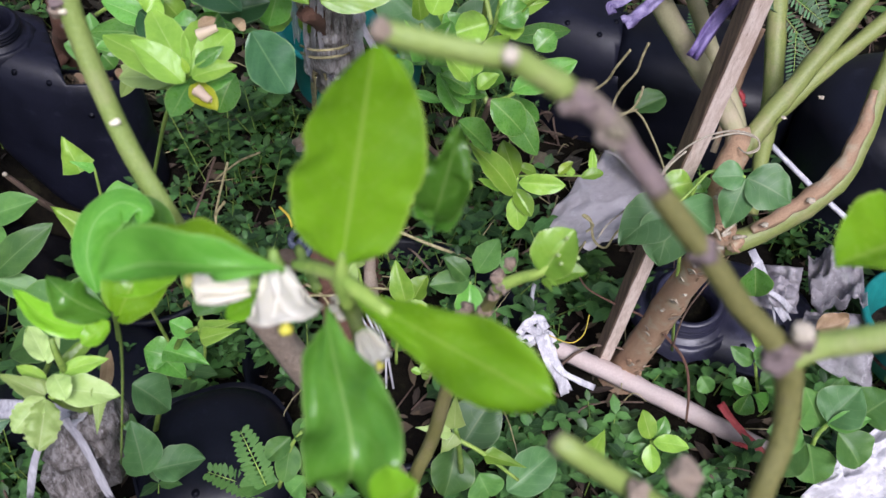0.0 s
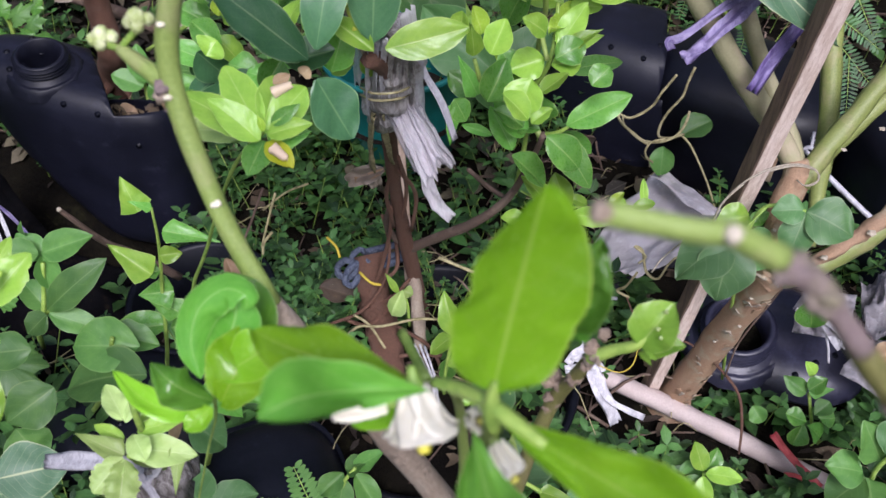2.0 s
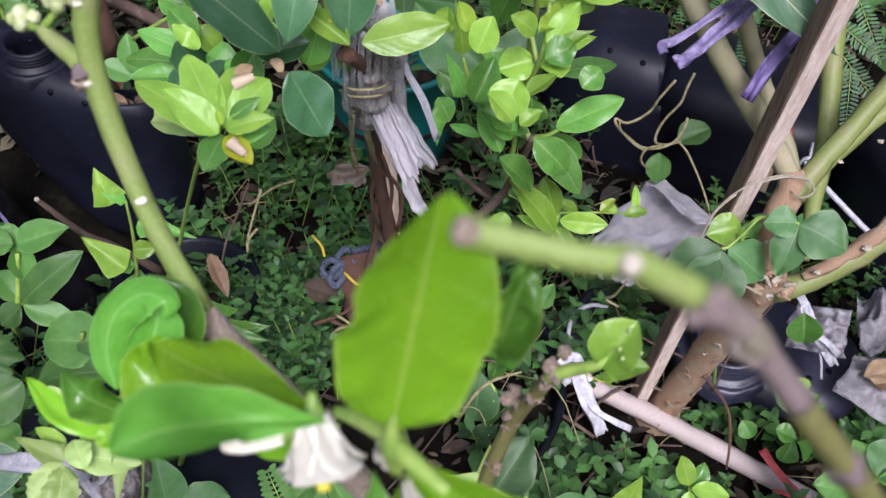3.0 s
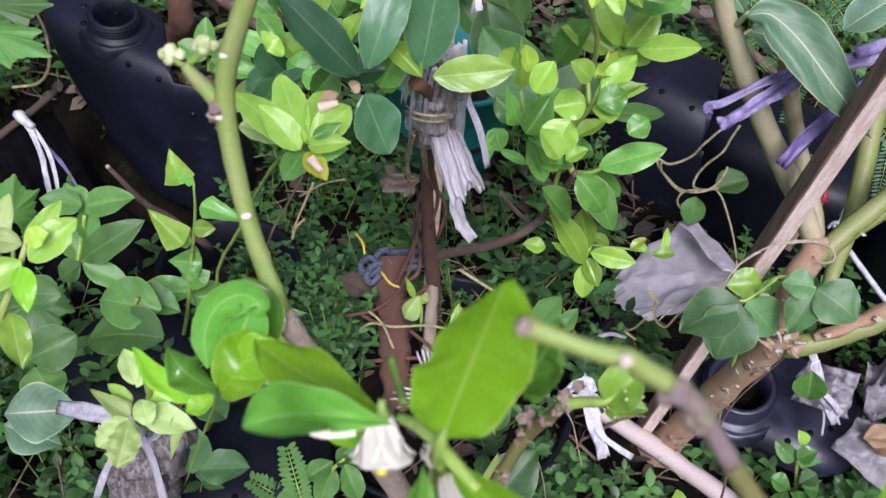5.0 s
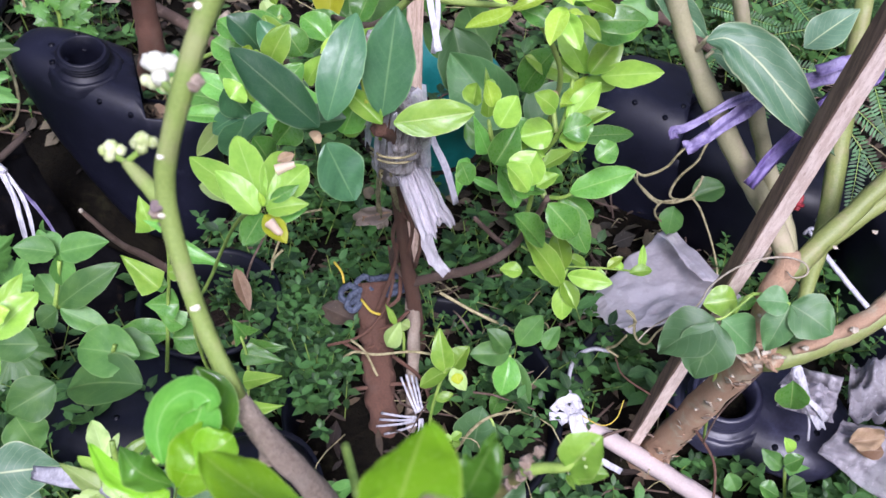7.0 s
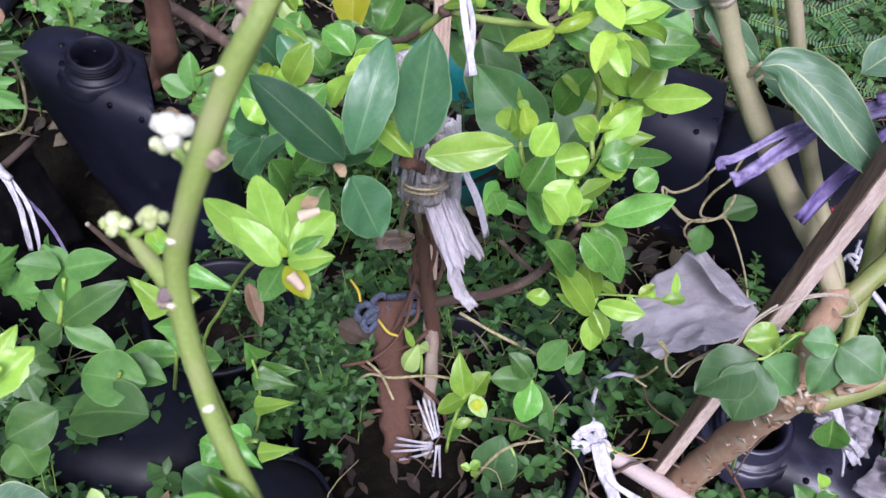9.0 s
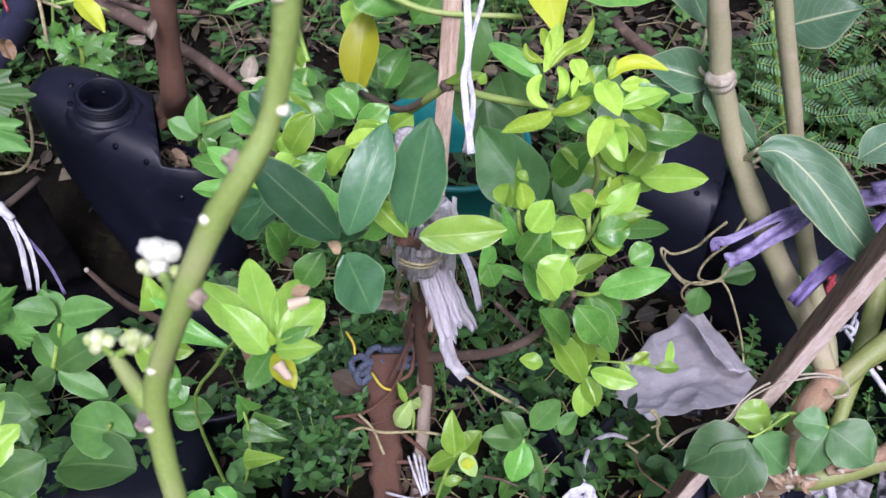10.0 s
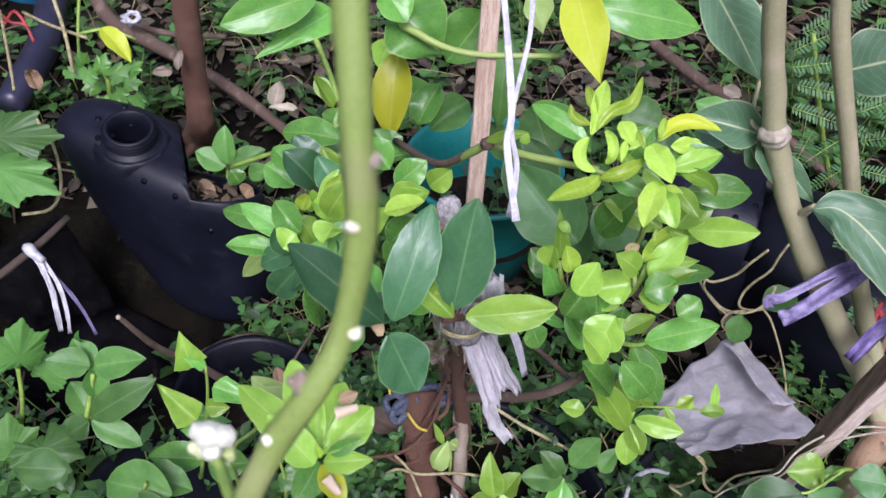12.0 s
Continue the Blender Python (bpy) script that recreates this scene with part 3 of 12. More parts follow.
def can_shape(w, d, h, dome, cut_x, cut_h, seed, hump, across, back, swept):
    """Walls of an upright plastic can with rounded corners and a domed shoulder that rises by hump towards -x; the top is sawn off
    beyond cut_x down to cut_h. swept: how far its low end is drawn in from -x."""
    bm = bmesh.new()
    segs = 48
    prof = [(0.0, 0.86), (0.012, 0.95), (0.03, 1.0)] + [(0.10, 1.0), (0.11, 0.985), (0.13, 0.985), (0.14, 1.0)] * (h > 0.15)
    z = 0.16
    while z < h - dome:
        prof.append((z, 1.0 + 0.010 * math.sin(z * 60)))
        z += 0.02
    for k in range(1, 10):
        a = k / 9 * math.pi / 2
        prof.append((h - dome + dome * math.sin(a) ** 0.9, 0.04 + 0.96 * math.cos(a) ** 0.55))
    prof[-1:] = [(h - 0.006 * s, s) for s in (0.33, 0.22, 0.12, 0.04)]
    rings = []
    for z, s in prof:
        ring = []
        for k in range(segs):
            a = 2 * math.pi * k / segs
            ca, sa = math.cos(a), math.sin(a)
            e = 0.74
            x = w / 2 * s * math.copysign(abs(ca) ** e, ca)
            y = d / 2 * s * math.copysign(abs(sa) ** e, sa)
            k2 = 1 + 0.03 * noise.noise(Vector((x * 9, y * 9, z * 9 + seed)))
            lift = hump * max(0.0, 0.5 - x / w) ** 1.4 * (z / h) ** 3
            dent = 0.006 * noise.noise(Vector((x * 14, y * 14, z * 14 + seed + 9))) * min(1.0, z / h + 0.3)
            px = x * k2 + swept * max(0.0, 1 - z / h) ** 1.25 * (0.5 - x / w)
            ring.append(bm.verts.new((px, y * k2 + dent, z + lift + dent * 0.4)))
        rings.append(ring)
    if cut_h < 0.29 or cut_x < w:
        bm.faces.new(rings[0][::-1])
    for r0, r1 in zip(rings, rings[1:]):
        for k in range(segs):
            bm.faces.new((r0[k], r0[(k + 1) % segs], r1[(k + 1) % segs], r1[k]))
    bm.faces.new(rings[-1])
    if cut_x < w:
        slope = Vector((-0.16, back, 1.0)).normalized()
        across = Vector(across).normalized()
        at = Vector((cut_x, -d * 0.42, 0))
        low = Vector((cut_x, 0, cut_h))
        for co, no in ((at, across), (low, slope)):
            bmesh.ops.bisect_plane(bm, geom=bm.verts[:] + bm.edges[:] + bm.faces[:], plane_co=co, plane_no=no)
        gone = [f for f in bm.faces if (f.calc_center_median() - at).dot(across) > 0 and (f.calc_center_median() - low).dot(slope) > 0]
        bmesh.ops.delete(bm, geom=gone, context="FACES")
    return bm


def neck_shape(at, r, h, axis=(0, 0, 1)):
    """A threaded filler neck, open at the top, on a wide uneven weld collar."""
    bm = bmesh.new()
    prof = [(-0.014, 1.62, 1), (-0.004, 1.56, 1), (0.001, 1.46, 1), (0.003, 1.36, 1), (0.0015, 1.30, 1), (0.003, 1.24, 0), (0.005, 1.14, 0), (0.007, 1.05, 0)]
    for k in range(3):
        z = 0.009 + k * (h - 0.012) / 3
        prof += [(z, 1.02, 0), (z + 0.0012, 1.12, 0), (z + 0.0030, 1.12, 0), (z + 0.0042, 1.02, 0)]
    prof += [(h - 0.001, 1.03, 0), (h, 1.0, 0), (h + 0.0012, 0.94, 0), (h, 0.86, 0), (0.0, 0.83, 0), (-0.03, 0.82, 0)]
    q = Vector((0, 0, 1)).rotation_difference(Vector(axis))
    rings = []
    for z, s, weld in prof:
        ring = []
        for k in range(56):
            a = 2 * math.pi * k / 56
            o = Vector((math.cos(a), math.sin(a), 0))
            k2 = s * (1 + weld * 0.07 * noise.noise(o * 4.0 + Vector((0, 0, z * 90))))
            ring.append(bm.verts.new(Vector(at) + q @ (o * r * k2 + Vector((0, 0, z + weld * 0.0015 * noise.noise(o * 7.0))))))
        rings.append(ring)
    for a, b in zip(rings, rings[1:]):
        for k in range(56):
            bm.faces.new((a[k], a[(k + 1) % 56], b[(k + 1) % 56], b[k]))
    return bm


def jerrycan(m, w, d, h, dome, cut_x, cut_h, neck, label, holes=(), neck_r=0.037, neck_h=0.028, neck_axis=(0, 0, 1), soil=0.15, hump=0.0, across=(1, 0.12, 0), back=0.0, swept=0.0, skin_material=None):
    """A black can sawn open as a planter. m: its pose; neck: (x, y, z) on its top or None."""
    root = thing("jerrycan", tuple(m.translation), label, "plastic can", "cut cans used as planters")
    bm = can_shape(w, d, h, dome, cut_x, cut_h, m.translation.x * 3, hump, across, back, swept)
    if neck:
        hole = [f for f in bm.faces if (f.calc_center_median().xy - Vector(neck).xy).length < neck_r * 0.9 and f.calc_center_median().z > h * 0.7]
        bmesh.ops.delete(bm, geom=hole, context="FACES")
    bm.transform(m)
    body = solid(part("body", bm, skin_material or BLACK, root), 0.003)
    if neck:
        bm = neck_shape(neck, neck_r, neck_h, neck_axis)
        bm.transform(m)
        part("neck", bm, skin_material or BLACK, root)
    skin = BVHTree.FromPolygons([v.co.copy() for v in body.data.vertices], [tuple(p.vertices) for p in body.data.polygons])
    for p in holes:
        near, up, _, _ = skin.find_nearest(m @ Vector(p) - Vector(root["base"]))
        up = up if up.z > 0 or up.y < 0 else -up
        bm = bmesh.new()
        tube_into(bm, [(0, 0, -0.002, 0.0046), (0, 0, 0.0006, 0.0044), (0, 0, 0.0012, 0.0036), (0, 0, 0.0004, 0.0030), (0, 0, -0.010, 0.0028)], 12, 0.10, 1)
        bm.transform(Matrix.Translation(near + Vector(root["base"])) @ Vector((0, 0, 1)).rotation_difference(up).to_matrix().to_4x4())
        part("drain_hole", bm, BLACK, body)
    if soil and cut_x < w:
        bm = bmesh.new()
        n = 20
        grid = []
        for i in range(n + 1):
            for j in range(n + 1):
                x, y = (i / n * 2 - 1), (j / n * 2 - 1)
                rr = max(abs(x), abs(y))
                l = math.hypot(x, y) or 1
                s = rr / l
                px, py = x * s * w * 0.475, y * s * d * 0.475
                grid.append(bm.verts.new((px, py, soil - back * py + 0.022 * noise.noise(Vector((px * 22, py * 22, m.translation.x))))))
        for i in range(n):
            for j in range(n):
                k = i * (n + 1) + j
                bm.faces.new((grid[k], grid[k + n + 1], grid[k + n + 2], grid[k + 1]))
        bm.transform(m)
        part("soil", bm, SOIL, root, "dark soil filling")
    return root


def pot(at, r0, r1, h, material, name, label, category, soil=True):
    """A round pot with a rolled rim."""
    root = thing(name, at, label, category)
    bm = bmesh.new()
    prof = [(0.0, r0 * 0.9), (0.004, r0), (h * 0.5, (r0 + r1) / 2), (h - 0.012, r1), (h - 0.010, r1 + 0.006), (h - 0.002, r1 + 0.007), (h, r1 + 0.003), (h - 0.004, r1 - 0.003), (h * 0.5, (r0 + r1) / 2 - 0.004), (0.01, r0 - 0.004)]
    rings = [[bm.verts.new((at[0] + r * math.cos(2 * math.pi * k / 48), at[1] + r * math.sin(2 * math.pi * k / 48), at[2] + z)) for k in range(48)] for z, r in prof]
    bm.faces.new(rings[0][::-1])
    bm.faces.new(rings[-1])
    for a, b in zip(rings, rings[1:]):
        for k in range(48):
            bm.faces.new((a[k], a[(k + 1) % 48], b[(k + 1) % 48], b[k]))
    part("wall", bm, material, root)
    if soil:
        bm = bmesh.new()
        c = bm.verts.new((at[0], at[1], at[2] + h * 0.45))
        ring = [bm.verts.new((at[0] + (r1 - 0.006) * math.cos(k / 24 * 6.2832), at[1] + (r1 - 0.006) * math.sin(k / 24 * 6.2832), at[2] + h * 0.42)) for k in range(24)]
        for k in range(24):
            bm.faces.new((c, ring[k], ring[(k + 1) % 24]))
        part("soil", bm, SOIL, root, "dark soil filling")
    return root


def flower(parent, at, axis, size, open_out, turn=0.3):
    """A citrus blossom: five thick, cupped, creamy petals bending outwards, a green cup and a yellow-tipped pistil."""
    at, axis = Vector(at), Vector(axis).normalized()
    side = axis.orthogonal().normalized()
    top = stem(parent, "blossom_cup", [(*(at - axis * size * 0.30), size * 0.07), (*(at - axis * size * 0.12), size * 0.11), (*at, size * 0.17), (*(at + axis * size * 0.12), size * 0.16)], STALK, "green flower cup", 12, 0.05, 3)
    for k in range(5):
        out = Matrix.Rotation(2 * math.pi * k / 5 + turn, 3, axis) @ side
        spread = open_out * (0.75 + 0.5 * abs(noise.noise(at * 90 + Vector((k * 1.7, 0, 0)))))
        line = []
        for f in (0.0, 0.3, 0.6, 0.85, 1.0):
            reach = 0.10 + spread * f ** 1.5
            drop = f * (1 - 0.35 * spread * f)
            line.append(tuple(at + out * size * reach + axis * size * drop))
        petal = spine_leaf(top, line, size * 0.84, out + axis * 0.1, "petal", PETAL, -0.40, 0.06, 0.02, "petal", "thick creamy petal", 8)
        solid(petal, size * 0.05)
    stem(top, "pistil", [(*at, size * 0.07), (*(at + axis * size * 0.6), size * 0.07), (*(at + axis * size * 0.95), size * 0.08), (*(at + axis * size * 1.05), size * 0.13), (*(at + axis * size * 1.15), size * 0.10)], PISTIL, "yellow pistil", 10, 0.05, 3)


def scroll(parent, p0, p1, radius, material, label="", turns=1.5, name="rolled_tip"):
    """A dead leaf tip rolled up into a loose paper scroll from p0 to p1, torn at both ends."""
    p0, p1 = Vector(p0), Vector(p1)
    ax = (p1 - p0).normalized()
    side = ax.orthogonal().normalized()
    up = ax.cross(side)
    bm = bmesh.new()
    uvl = bm.loops.layers.uv.verify()
    n, m = 26, 8
    grid = []
    for i in range(n + 1):
        a = turns * 6.2832 * i / n
        r = radius * (0.45 + 0.55 * i / n)
        row = []
        for j in range(m + 1):
            f = j / m
            torn = 0.10 * noise.noise(Vector((a * 0.8, f * 2, p0.x * 90))) if j in (0, m) else 0.0
            k = 1 + 0.14 * noise.noise(Vector((a, f * 3, p0.y * 90)))
            row.append(bm.verts.new(p0.lerp(p1, f + torn) + (side * math.cos(a) + up * math.sin(a)) * r * k * (1 - 0.45 * f)))
        grid.append(row)
    for i in range(n):
        for j in range(m):
            f = bm.faces.new((grid[i][j], grid[i + 1][j], grid[i + 1][j + 1], grid[i][j + 1]))
            for lp, (a, b) in zip(f.loops, ((i, j), (i + 1, j), (i + 1, j + 1), (i, j + 1))):
                lp[uvl].uv = (b / m, 0.1 + 0.3 * a / n)
    return part(name, bm, material, parent, label)


def lobed_leaf(parent, base, tip, width, face, material, lobes=5):
    """A hand-shaped leaf with pointed, toothed lobes."""
    base, tip, face = Vector(base), Vector(tip), Vector(face)
    ax = (tip - base).normalized()
    length = (tip - base).length
    side = ax.cross(face).normalized()
    up = side.cross(ax)
    bm = bmesh.new()
    uvl = bm.loops.layers.uv.new("UVMap")
    centre = base + ax * length * 0.30
    n = 120
    rings = []
    for level in (0.25, 0.5, 0.75, 1.0):
        ring = []
        for k in range(n):
            a = 2 * math.pi * k / n - math.pi
            r = 0.66
            for c0, l0 in ((0.0, 1.0), (0.85, 0.86), (-0.85, 0.86), (1.75, 0.62), (-1.75, 0.62)):
                r = max(r, l0 * max(0.0, 1 - abs(a - c0) / 0.84) ** 0.48)
            r *= 1 + 0.05 * math.sin(a * 15 + 0.8) + 0.03 * math.sin(a * 31)
            if abs(a) > 2.6:
                r *= 0.6
            p = centre + (ax * math.cos(a) * length * 0.70 + side * math.sin(a) * width * 0.62) * r * level
            p += up * (0.05 * width * noise.noise(p * 40) * level - 0.10 * length * level ** 2)
            ring.append(bm.verts.new(p))
        rings.append(ring)
    c = bm.verts.new(centre)
    for k in range(n):
        f = bm.faces.new((c, rings[0][k], rings[0][(k + 1) % n]))
        for r0, r1 in zip(rings, rings[1:]):
            bm.faces.new((r0[k], r1[k], r1[(k + 1) % n], r0[(k + 1) % n]))
    for f in bm.faces:
        for lp in f.loops:
            a = lp.vert.co - centre
            ang = math.atan2(a.dot(side), a.dot(ax))
            w = (ang / 0.86) % 1.0
            lp[uvl].uv = (min(1.0, a.length / length), 0.5 + max(-0.44, min(0.44, 1.9 * (w if w < 0.5 else w - 1.0))))
    return part("leaf", bm, material, parent)


def feather_leaf(parent, base, tip, size, face, material, pairs=12, slim=0.20):
    """A feathered leaf: many small leaflets in pairs along a thin drooping rib, in one blade."""
    base, tip, face = Vector(base), Vector(tip), Vector(face)
    ax = (tip - base).normalized()
    side = ax.cross(face).normalized()
    up = side.cross(ax)
    length = (tip - base).length
    bm = bmesh.new()
    uvl = bm.loops.layers.uv.new("UVMap")
    for k in range(pairs):
        u = (k + 0.6) / pairs
        p = base + ax * length * u - up * length * 0.12 * u * u
        for s in (-1, 1):
            tilt = 0.25 * noise.noise(p * 300 + Vector((s, 0, 0)))
            d = (side * s + ax * (0.35 + tilt) + up * (0.1 + tilt)).normalized()
            l = size * (0.6 + 0.4 * math.sin(math.pi * u ** 0.8)) * (1 + 0.5 * tilt)
            w = ax * size * slim
            q = [p, p + d * l * 0.35 - w, p + d * l * 0.8 - w * 0.8, p + d * l, p + d * l * 0.8 + w * 0.8, p + d * l * 0.35 + w]
            f = bm.faces.new([bm.verts.new(v) for v in q])
            for lp, uv in zip(f.loops, ((0, .5), (.3, 0), (.8, .1), (1, .5), (.8, .9), (.3, 1))):
                lp[uvl].uv = uv
    ob = part("feather_leaf", bm, material, parent)
    stem(parent, "leaf_rib", [(*base, size * 0.05), (*(base + ax * length * 0.5 - up * length * 0.03), size * 0.04), (*(tip - up * length * 0.12), size * 0.02)], STALK, "", 5, 0.0, 3)
    return ob


# ---------------------------------------------------------------- cut cans and pots
CAN_POSE = pose(-0.717, 0.957, -0.01, 0, 0, -3)
jerrycan(CAN_POSE, 0.312, 0.132, 0.262, 0.045, 0.090, 0.222, (-0.021, -0.016, 0.287), "black plastic can, half its top sawn off as a planter",
         ((-0.075, -0.010, 0.298), (-0.062, 0.030, 0.293), (-0.058, -0.035, 0.290), (0.022, -0.056, 0.262), (0.068, -0.058, 0.252), (0.115, -0.066, 0.200)), neck_r=0.0325, neck_h=0.026, neck_axis=(0.14, -0.10, 1.0), hump=0.066, soil=0.195, across=(0.80, 0.60, 0), back=0.5, swept=0.15, skin_material=CANSKIN)
jerrycan(pose(0.045, 1.235, -0.055, 0, 6, -14), 0.25, 0.20, 0.285, 0.125, 0.058, 0.222, None, "black plastic can sawn open, behind citrus twigs", ((0.020, -0.062, 0.262), (0.035, -0.035, 0.268), (-0.03, -0.06, 0.264)), across=(1, 0.25, 0), skin_material=CANSKIN)
jerrycan(pose(0.234, 1.165, 0.0, 0, 3, -25), 0.30, 0.20, 0.22, 0.06, -0.60, 0.20, None, "black plastic planter in deep shade beside the mango stems")
jerrycan(pose(0.492, 1.031, 0.0, 0, 0, 15), 0.26, 0.24, 0.26, 0.06, -0.30, 0.24, None, "black plastic planter behind the mango branches")
jerrycan(pose(0.286, 0.829, -0.023, 12, 2, -16), 0.235, 0.160, 0.062, 0.040, 0.60, 0.30, (-0.055, -0.030, 0.056), "black can top with a threaded neck, lying behind the mango trunk", ((0.05, -0.03, 0.060), (0.07, -0.01, 0.058), (0.03, -0.055, 0.056)), 0.044, 0.036, skin_material=WORN)
NECK_CAN = (0.286, 0.829, -0.023)
strip = thing("plastic_strip", (0.0546, 0.8261, 0.0713), "bent strip of black plastic standing in the weeds", "plastic strip")
ribbon(strip, "band", [(0.0184, 0.7415, 0.0285), (0.0237, 0.7795, 0.0487), (0.0385, 0.8243, 0.0593), (0.0722, 0.8599, 0.0710), (0.1154, 0.8741, 0.0885), (0.1469, 0.8750, 0.0961)], 0.0268, (-0.16, -0.62, 0.77), BLACK, ripple=0.05)
jerrycan(pose(-0.312, 0.447, -0.02, 0, 4, 30), 0.175, 0.175, 0.17, 0.06, 0.50, 0.30, None, "black plastic can under seedling leaves", ((0.02, -0.04, 0.166), (-0.03, -0.05, 0.164)))
jerrycan(pose(-0.518, 0.567, -0.03, 6, 0, 10), 0.21, 0.18, 0.125, 0.05, 0.50, 0.30, None, "black plastic can with a round boss, half hidden by weeds", ((0.0, -0.03, 0.122),))
pot((-0.160, 0.668, -0.085), 0.155, 0.175, 0.15, BLACK, "planter_tub", "wide black plastic tub round the stump and weeds", "planter", False)
pot((-0.289, 1.139, 0.03), 0.085, 0.112, 0.19, TEAL, "flower_pot", "teal plastic flower pot behind the wrapped citrus trunk", "flower pot")
pot((-0.483, 0.730, -0.05), 0.075, 0.092, 0.14, BLACK, "flower_pot", "black plastic nursery pot in the weeds", "flower pot")
pot((0.519, 0.783, 0.0), 0.06, 0.08, 0.09, TEAL, "flower_pot", "small green plastic pot beside plastic scraps", "flower pot")
pot((-1.330, 1.505, 0.075), 0.10, 0.13, 0.20, BLUE, "flower_pot", "blue plastic pot at the back of the plot", "flower pot")
pipe = thing("plastic_pipe", (-1.1294, 1.1453, 0.1293), "bent black plastic pipe at the back", "pipe")
stem(pipe, "tube", [(-1.0902, 1.0863, 0.1340, 0.0244), (-1.0954, 1.1463, 0.1492, 0.0268), (-1.1079, 1.2181, 0.1633, 0.0275), (-1.1432, 1.3014, 0.1802, 0.0273), (-1.1892, 1.4058, 0.2054, 0.0283)], WORN, knobs=0.02, sides=20)
canweed = thing("broadleaf_weed", (-0.6391, 1.0123, 0.1986), "soft green weed growing out of the cut can", "weed")
stem(canweed, "stem", [(-0.6468, 1.0125, 0.1453, 0.0025), (-0.6458, 1.0180, 0.1918, 0.0025), (-0.6448, 1.0211, 0.2221, 0.0025)], STALK)
leaf(canweed, (-0.6368, 1.0113, 0.2109), (-0.6473, 1.0335, 0.2619), 0.0341, (0.10, -0.71, 0.70), "ellipse", WEED, fold=0.32, bend=0.19)
leaf(canweed, (-0.6397, 1.0072, 0.2079), (-0.6825, 1.0019, 0.2279), 0.0359, (0.42, -0.55, 0.72), "ellipse", WEED, fold=0.14, bend=0.02)
leaf(canweed, (-0.6309, 1.0070, 0.2054), (-0.5874, 1.0348, 0.2338), 0.0326, (0.04, -0.52, 0.85), "ellipse", WEED, fold=0.29, bend=0.19)
leaf(canweed, (-0.6015, 0.9775, 0.2122), (-0.6152, 0.9803, 0.2322), 0.0287, (0.46, -0.61, 0.65), "ellipse", GREEN, fold=0.24, bend=0.17)
leaf(canweed, (-0.6014, 1.0025, 0.2075), (-0.5687, 1.0114, 0.2212), 0.0275, (0.64, -0.30, 0.71), "ellipse", WEED, fold=0.23, bend=0.15)
leaf(canweed, (-0.6569, 0.9955, 0.1738), (-0.6774, 0.9793, 0.1641), 0.0332, (0.30, -0.60, 0.74), "ovate", DRY, curl=1, fold=0.09, bend=0.22)
leaf(canweed, (-0.6019, 0.9807, 0.1875), (-0.5896, 0.9940, 0.1966), 0.0292, (0.53, -0.45, 0.72), "ovate", DRY, curl=1.2, fold=0.31, bend=0.13)

# ---------------------------------------------------------------- lemon tree
lemon = thing("lemon_tree", (-0.0646, 0.3844, 0.0000), "leggy lemon tree with pruned green branches and white blossom", "tree")
stem(lemon, "trunk", [(-0.0646, 0.3844, 0.0, 0.0110), (-0.0267, 0.2541, 0.3790, 0.0100), (-0.0461, 0.2225, 0.5152, 0.0082), (-0.0538, 0.2104, 0.5864, 0.0072), (-0.0916, 0.1984, 0.7089, 0.0058), (-0.1044, 0.1969, 0.7352, 0.0054), (-0.1215, 0.2035, 0.7580, 0.0040)], BARK_BROWN, "brown woody trunk", 12, 0.2)
stem(lemon, "branch", [(-0.1215, 0.2035, 0.7580, 0.0040), (-0.1388, 0.2161, 0.7910, 0.0034), (-0.1494, 0.2290, 0.8290, 0.0036), (-0.1465, 0.2345, 0.8530, 0.0035), (-0.1391, 0.2408, 0.8772, 0.0035), (-0.1330, 0.2480, 0.8965, 0.0034), (-0.1242, 0.2543, 0.9144, 0.0035), (-0.1200, 0.2620, 0.9276, 0.0029), (-0.1178, 0.2683, 0.9523, 0.0033), (-0.1196, 0.2727, 0.9734, 0.0033), (-0.1226, 0.2789, 0.9924, 0.0034), (-0.1250, 0.2850, 1.0084, 0.0034), (-0.1292, 0.2955, 1.0316, 0.0033)], BARK_GREEN, "long green pruned branch", 12, 0.14)
knob(lemon, "leaf_scar", (-0.1375, 0.2143, 0.7938), 0.0016, CUT, 0.7, 0.35, label="pale leaf scar")
knob(lemon, "leaf_scar", (-0.1496, 0.2251, 0.8276), 0.0014, CUT, 0.7, 0.35, label="pale leaf scar")
knob(lemon, "leaf_scar", (-0.1481, 0.2307, 0.8502), 0.0015, CUT, 0.7, 0.35, label="pale leaf scar")
knob(lemon, "leaf_scar", (-0.1380, 0.2139, 0.7937), 0.0015, CUT, 0.7, 0.35, label="pale leaf scar")
knob(lemon, "leaf_scar", (-0.1332, 0.2467, 0.9009), 0.0016, CUT, 0.7, 0.35, label="pale leaf scar")
knob(lemon, "leaf_scar", (-0.1185, 0.2662, 0.9570), 0.0016, CUT, 0.7, 0.35, label="pale leaf scar")
knob(lemon, "leaf_scar", (-0.1172, 0.2617, 0.9297), 0.0018, CUT, 0.7, 0.35, label="pale leaf scar")
knob(lemon, "leaf_scar", (-0.1375, 0.2475, 0.8885), 0.0014, CUT, 0.7, 0.35, label="pale leaf scar")
knob(lemon, "leaf_scar", (-0.1059, 0.1999, 0.7284), 0.0022, CUT, 0.7, 0.35, label="pale leaf scar")
knob(lemon, "branch_node", (-0.1272, 0.2546, 0.9157), 0.0028, BARK_BROWN, 1.0, 0.5)
knob(lemon, "branch_node", (-0.1163, 0.2726, 0.9697), 0.0017, BARK_BROWN, 1.0, 0.5)
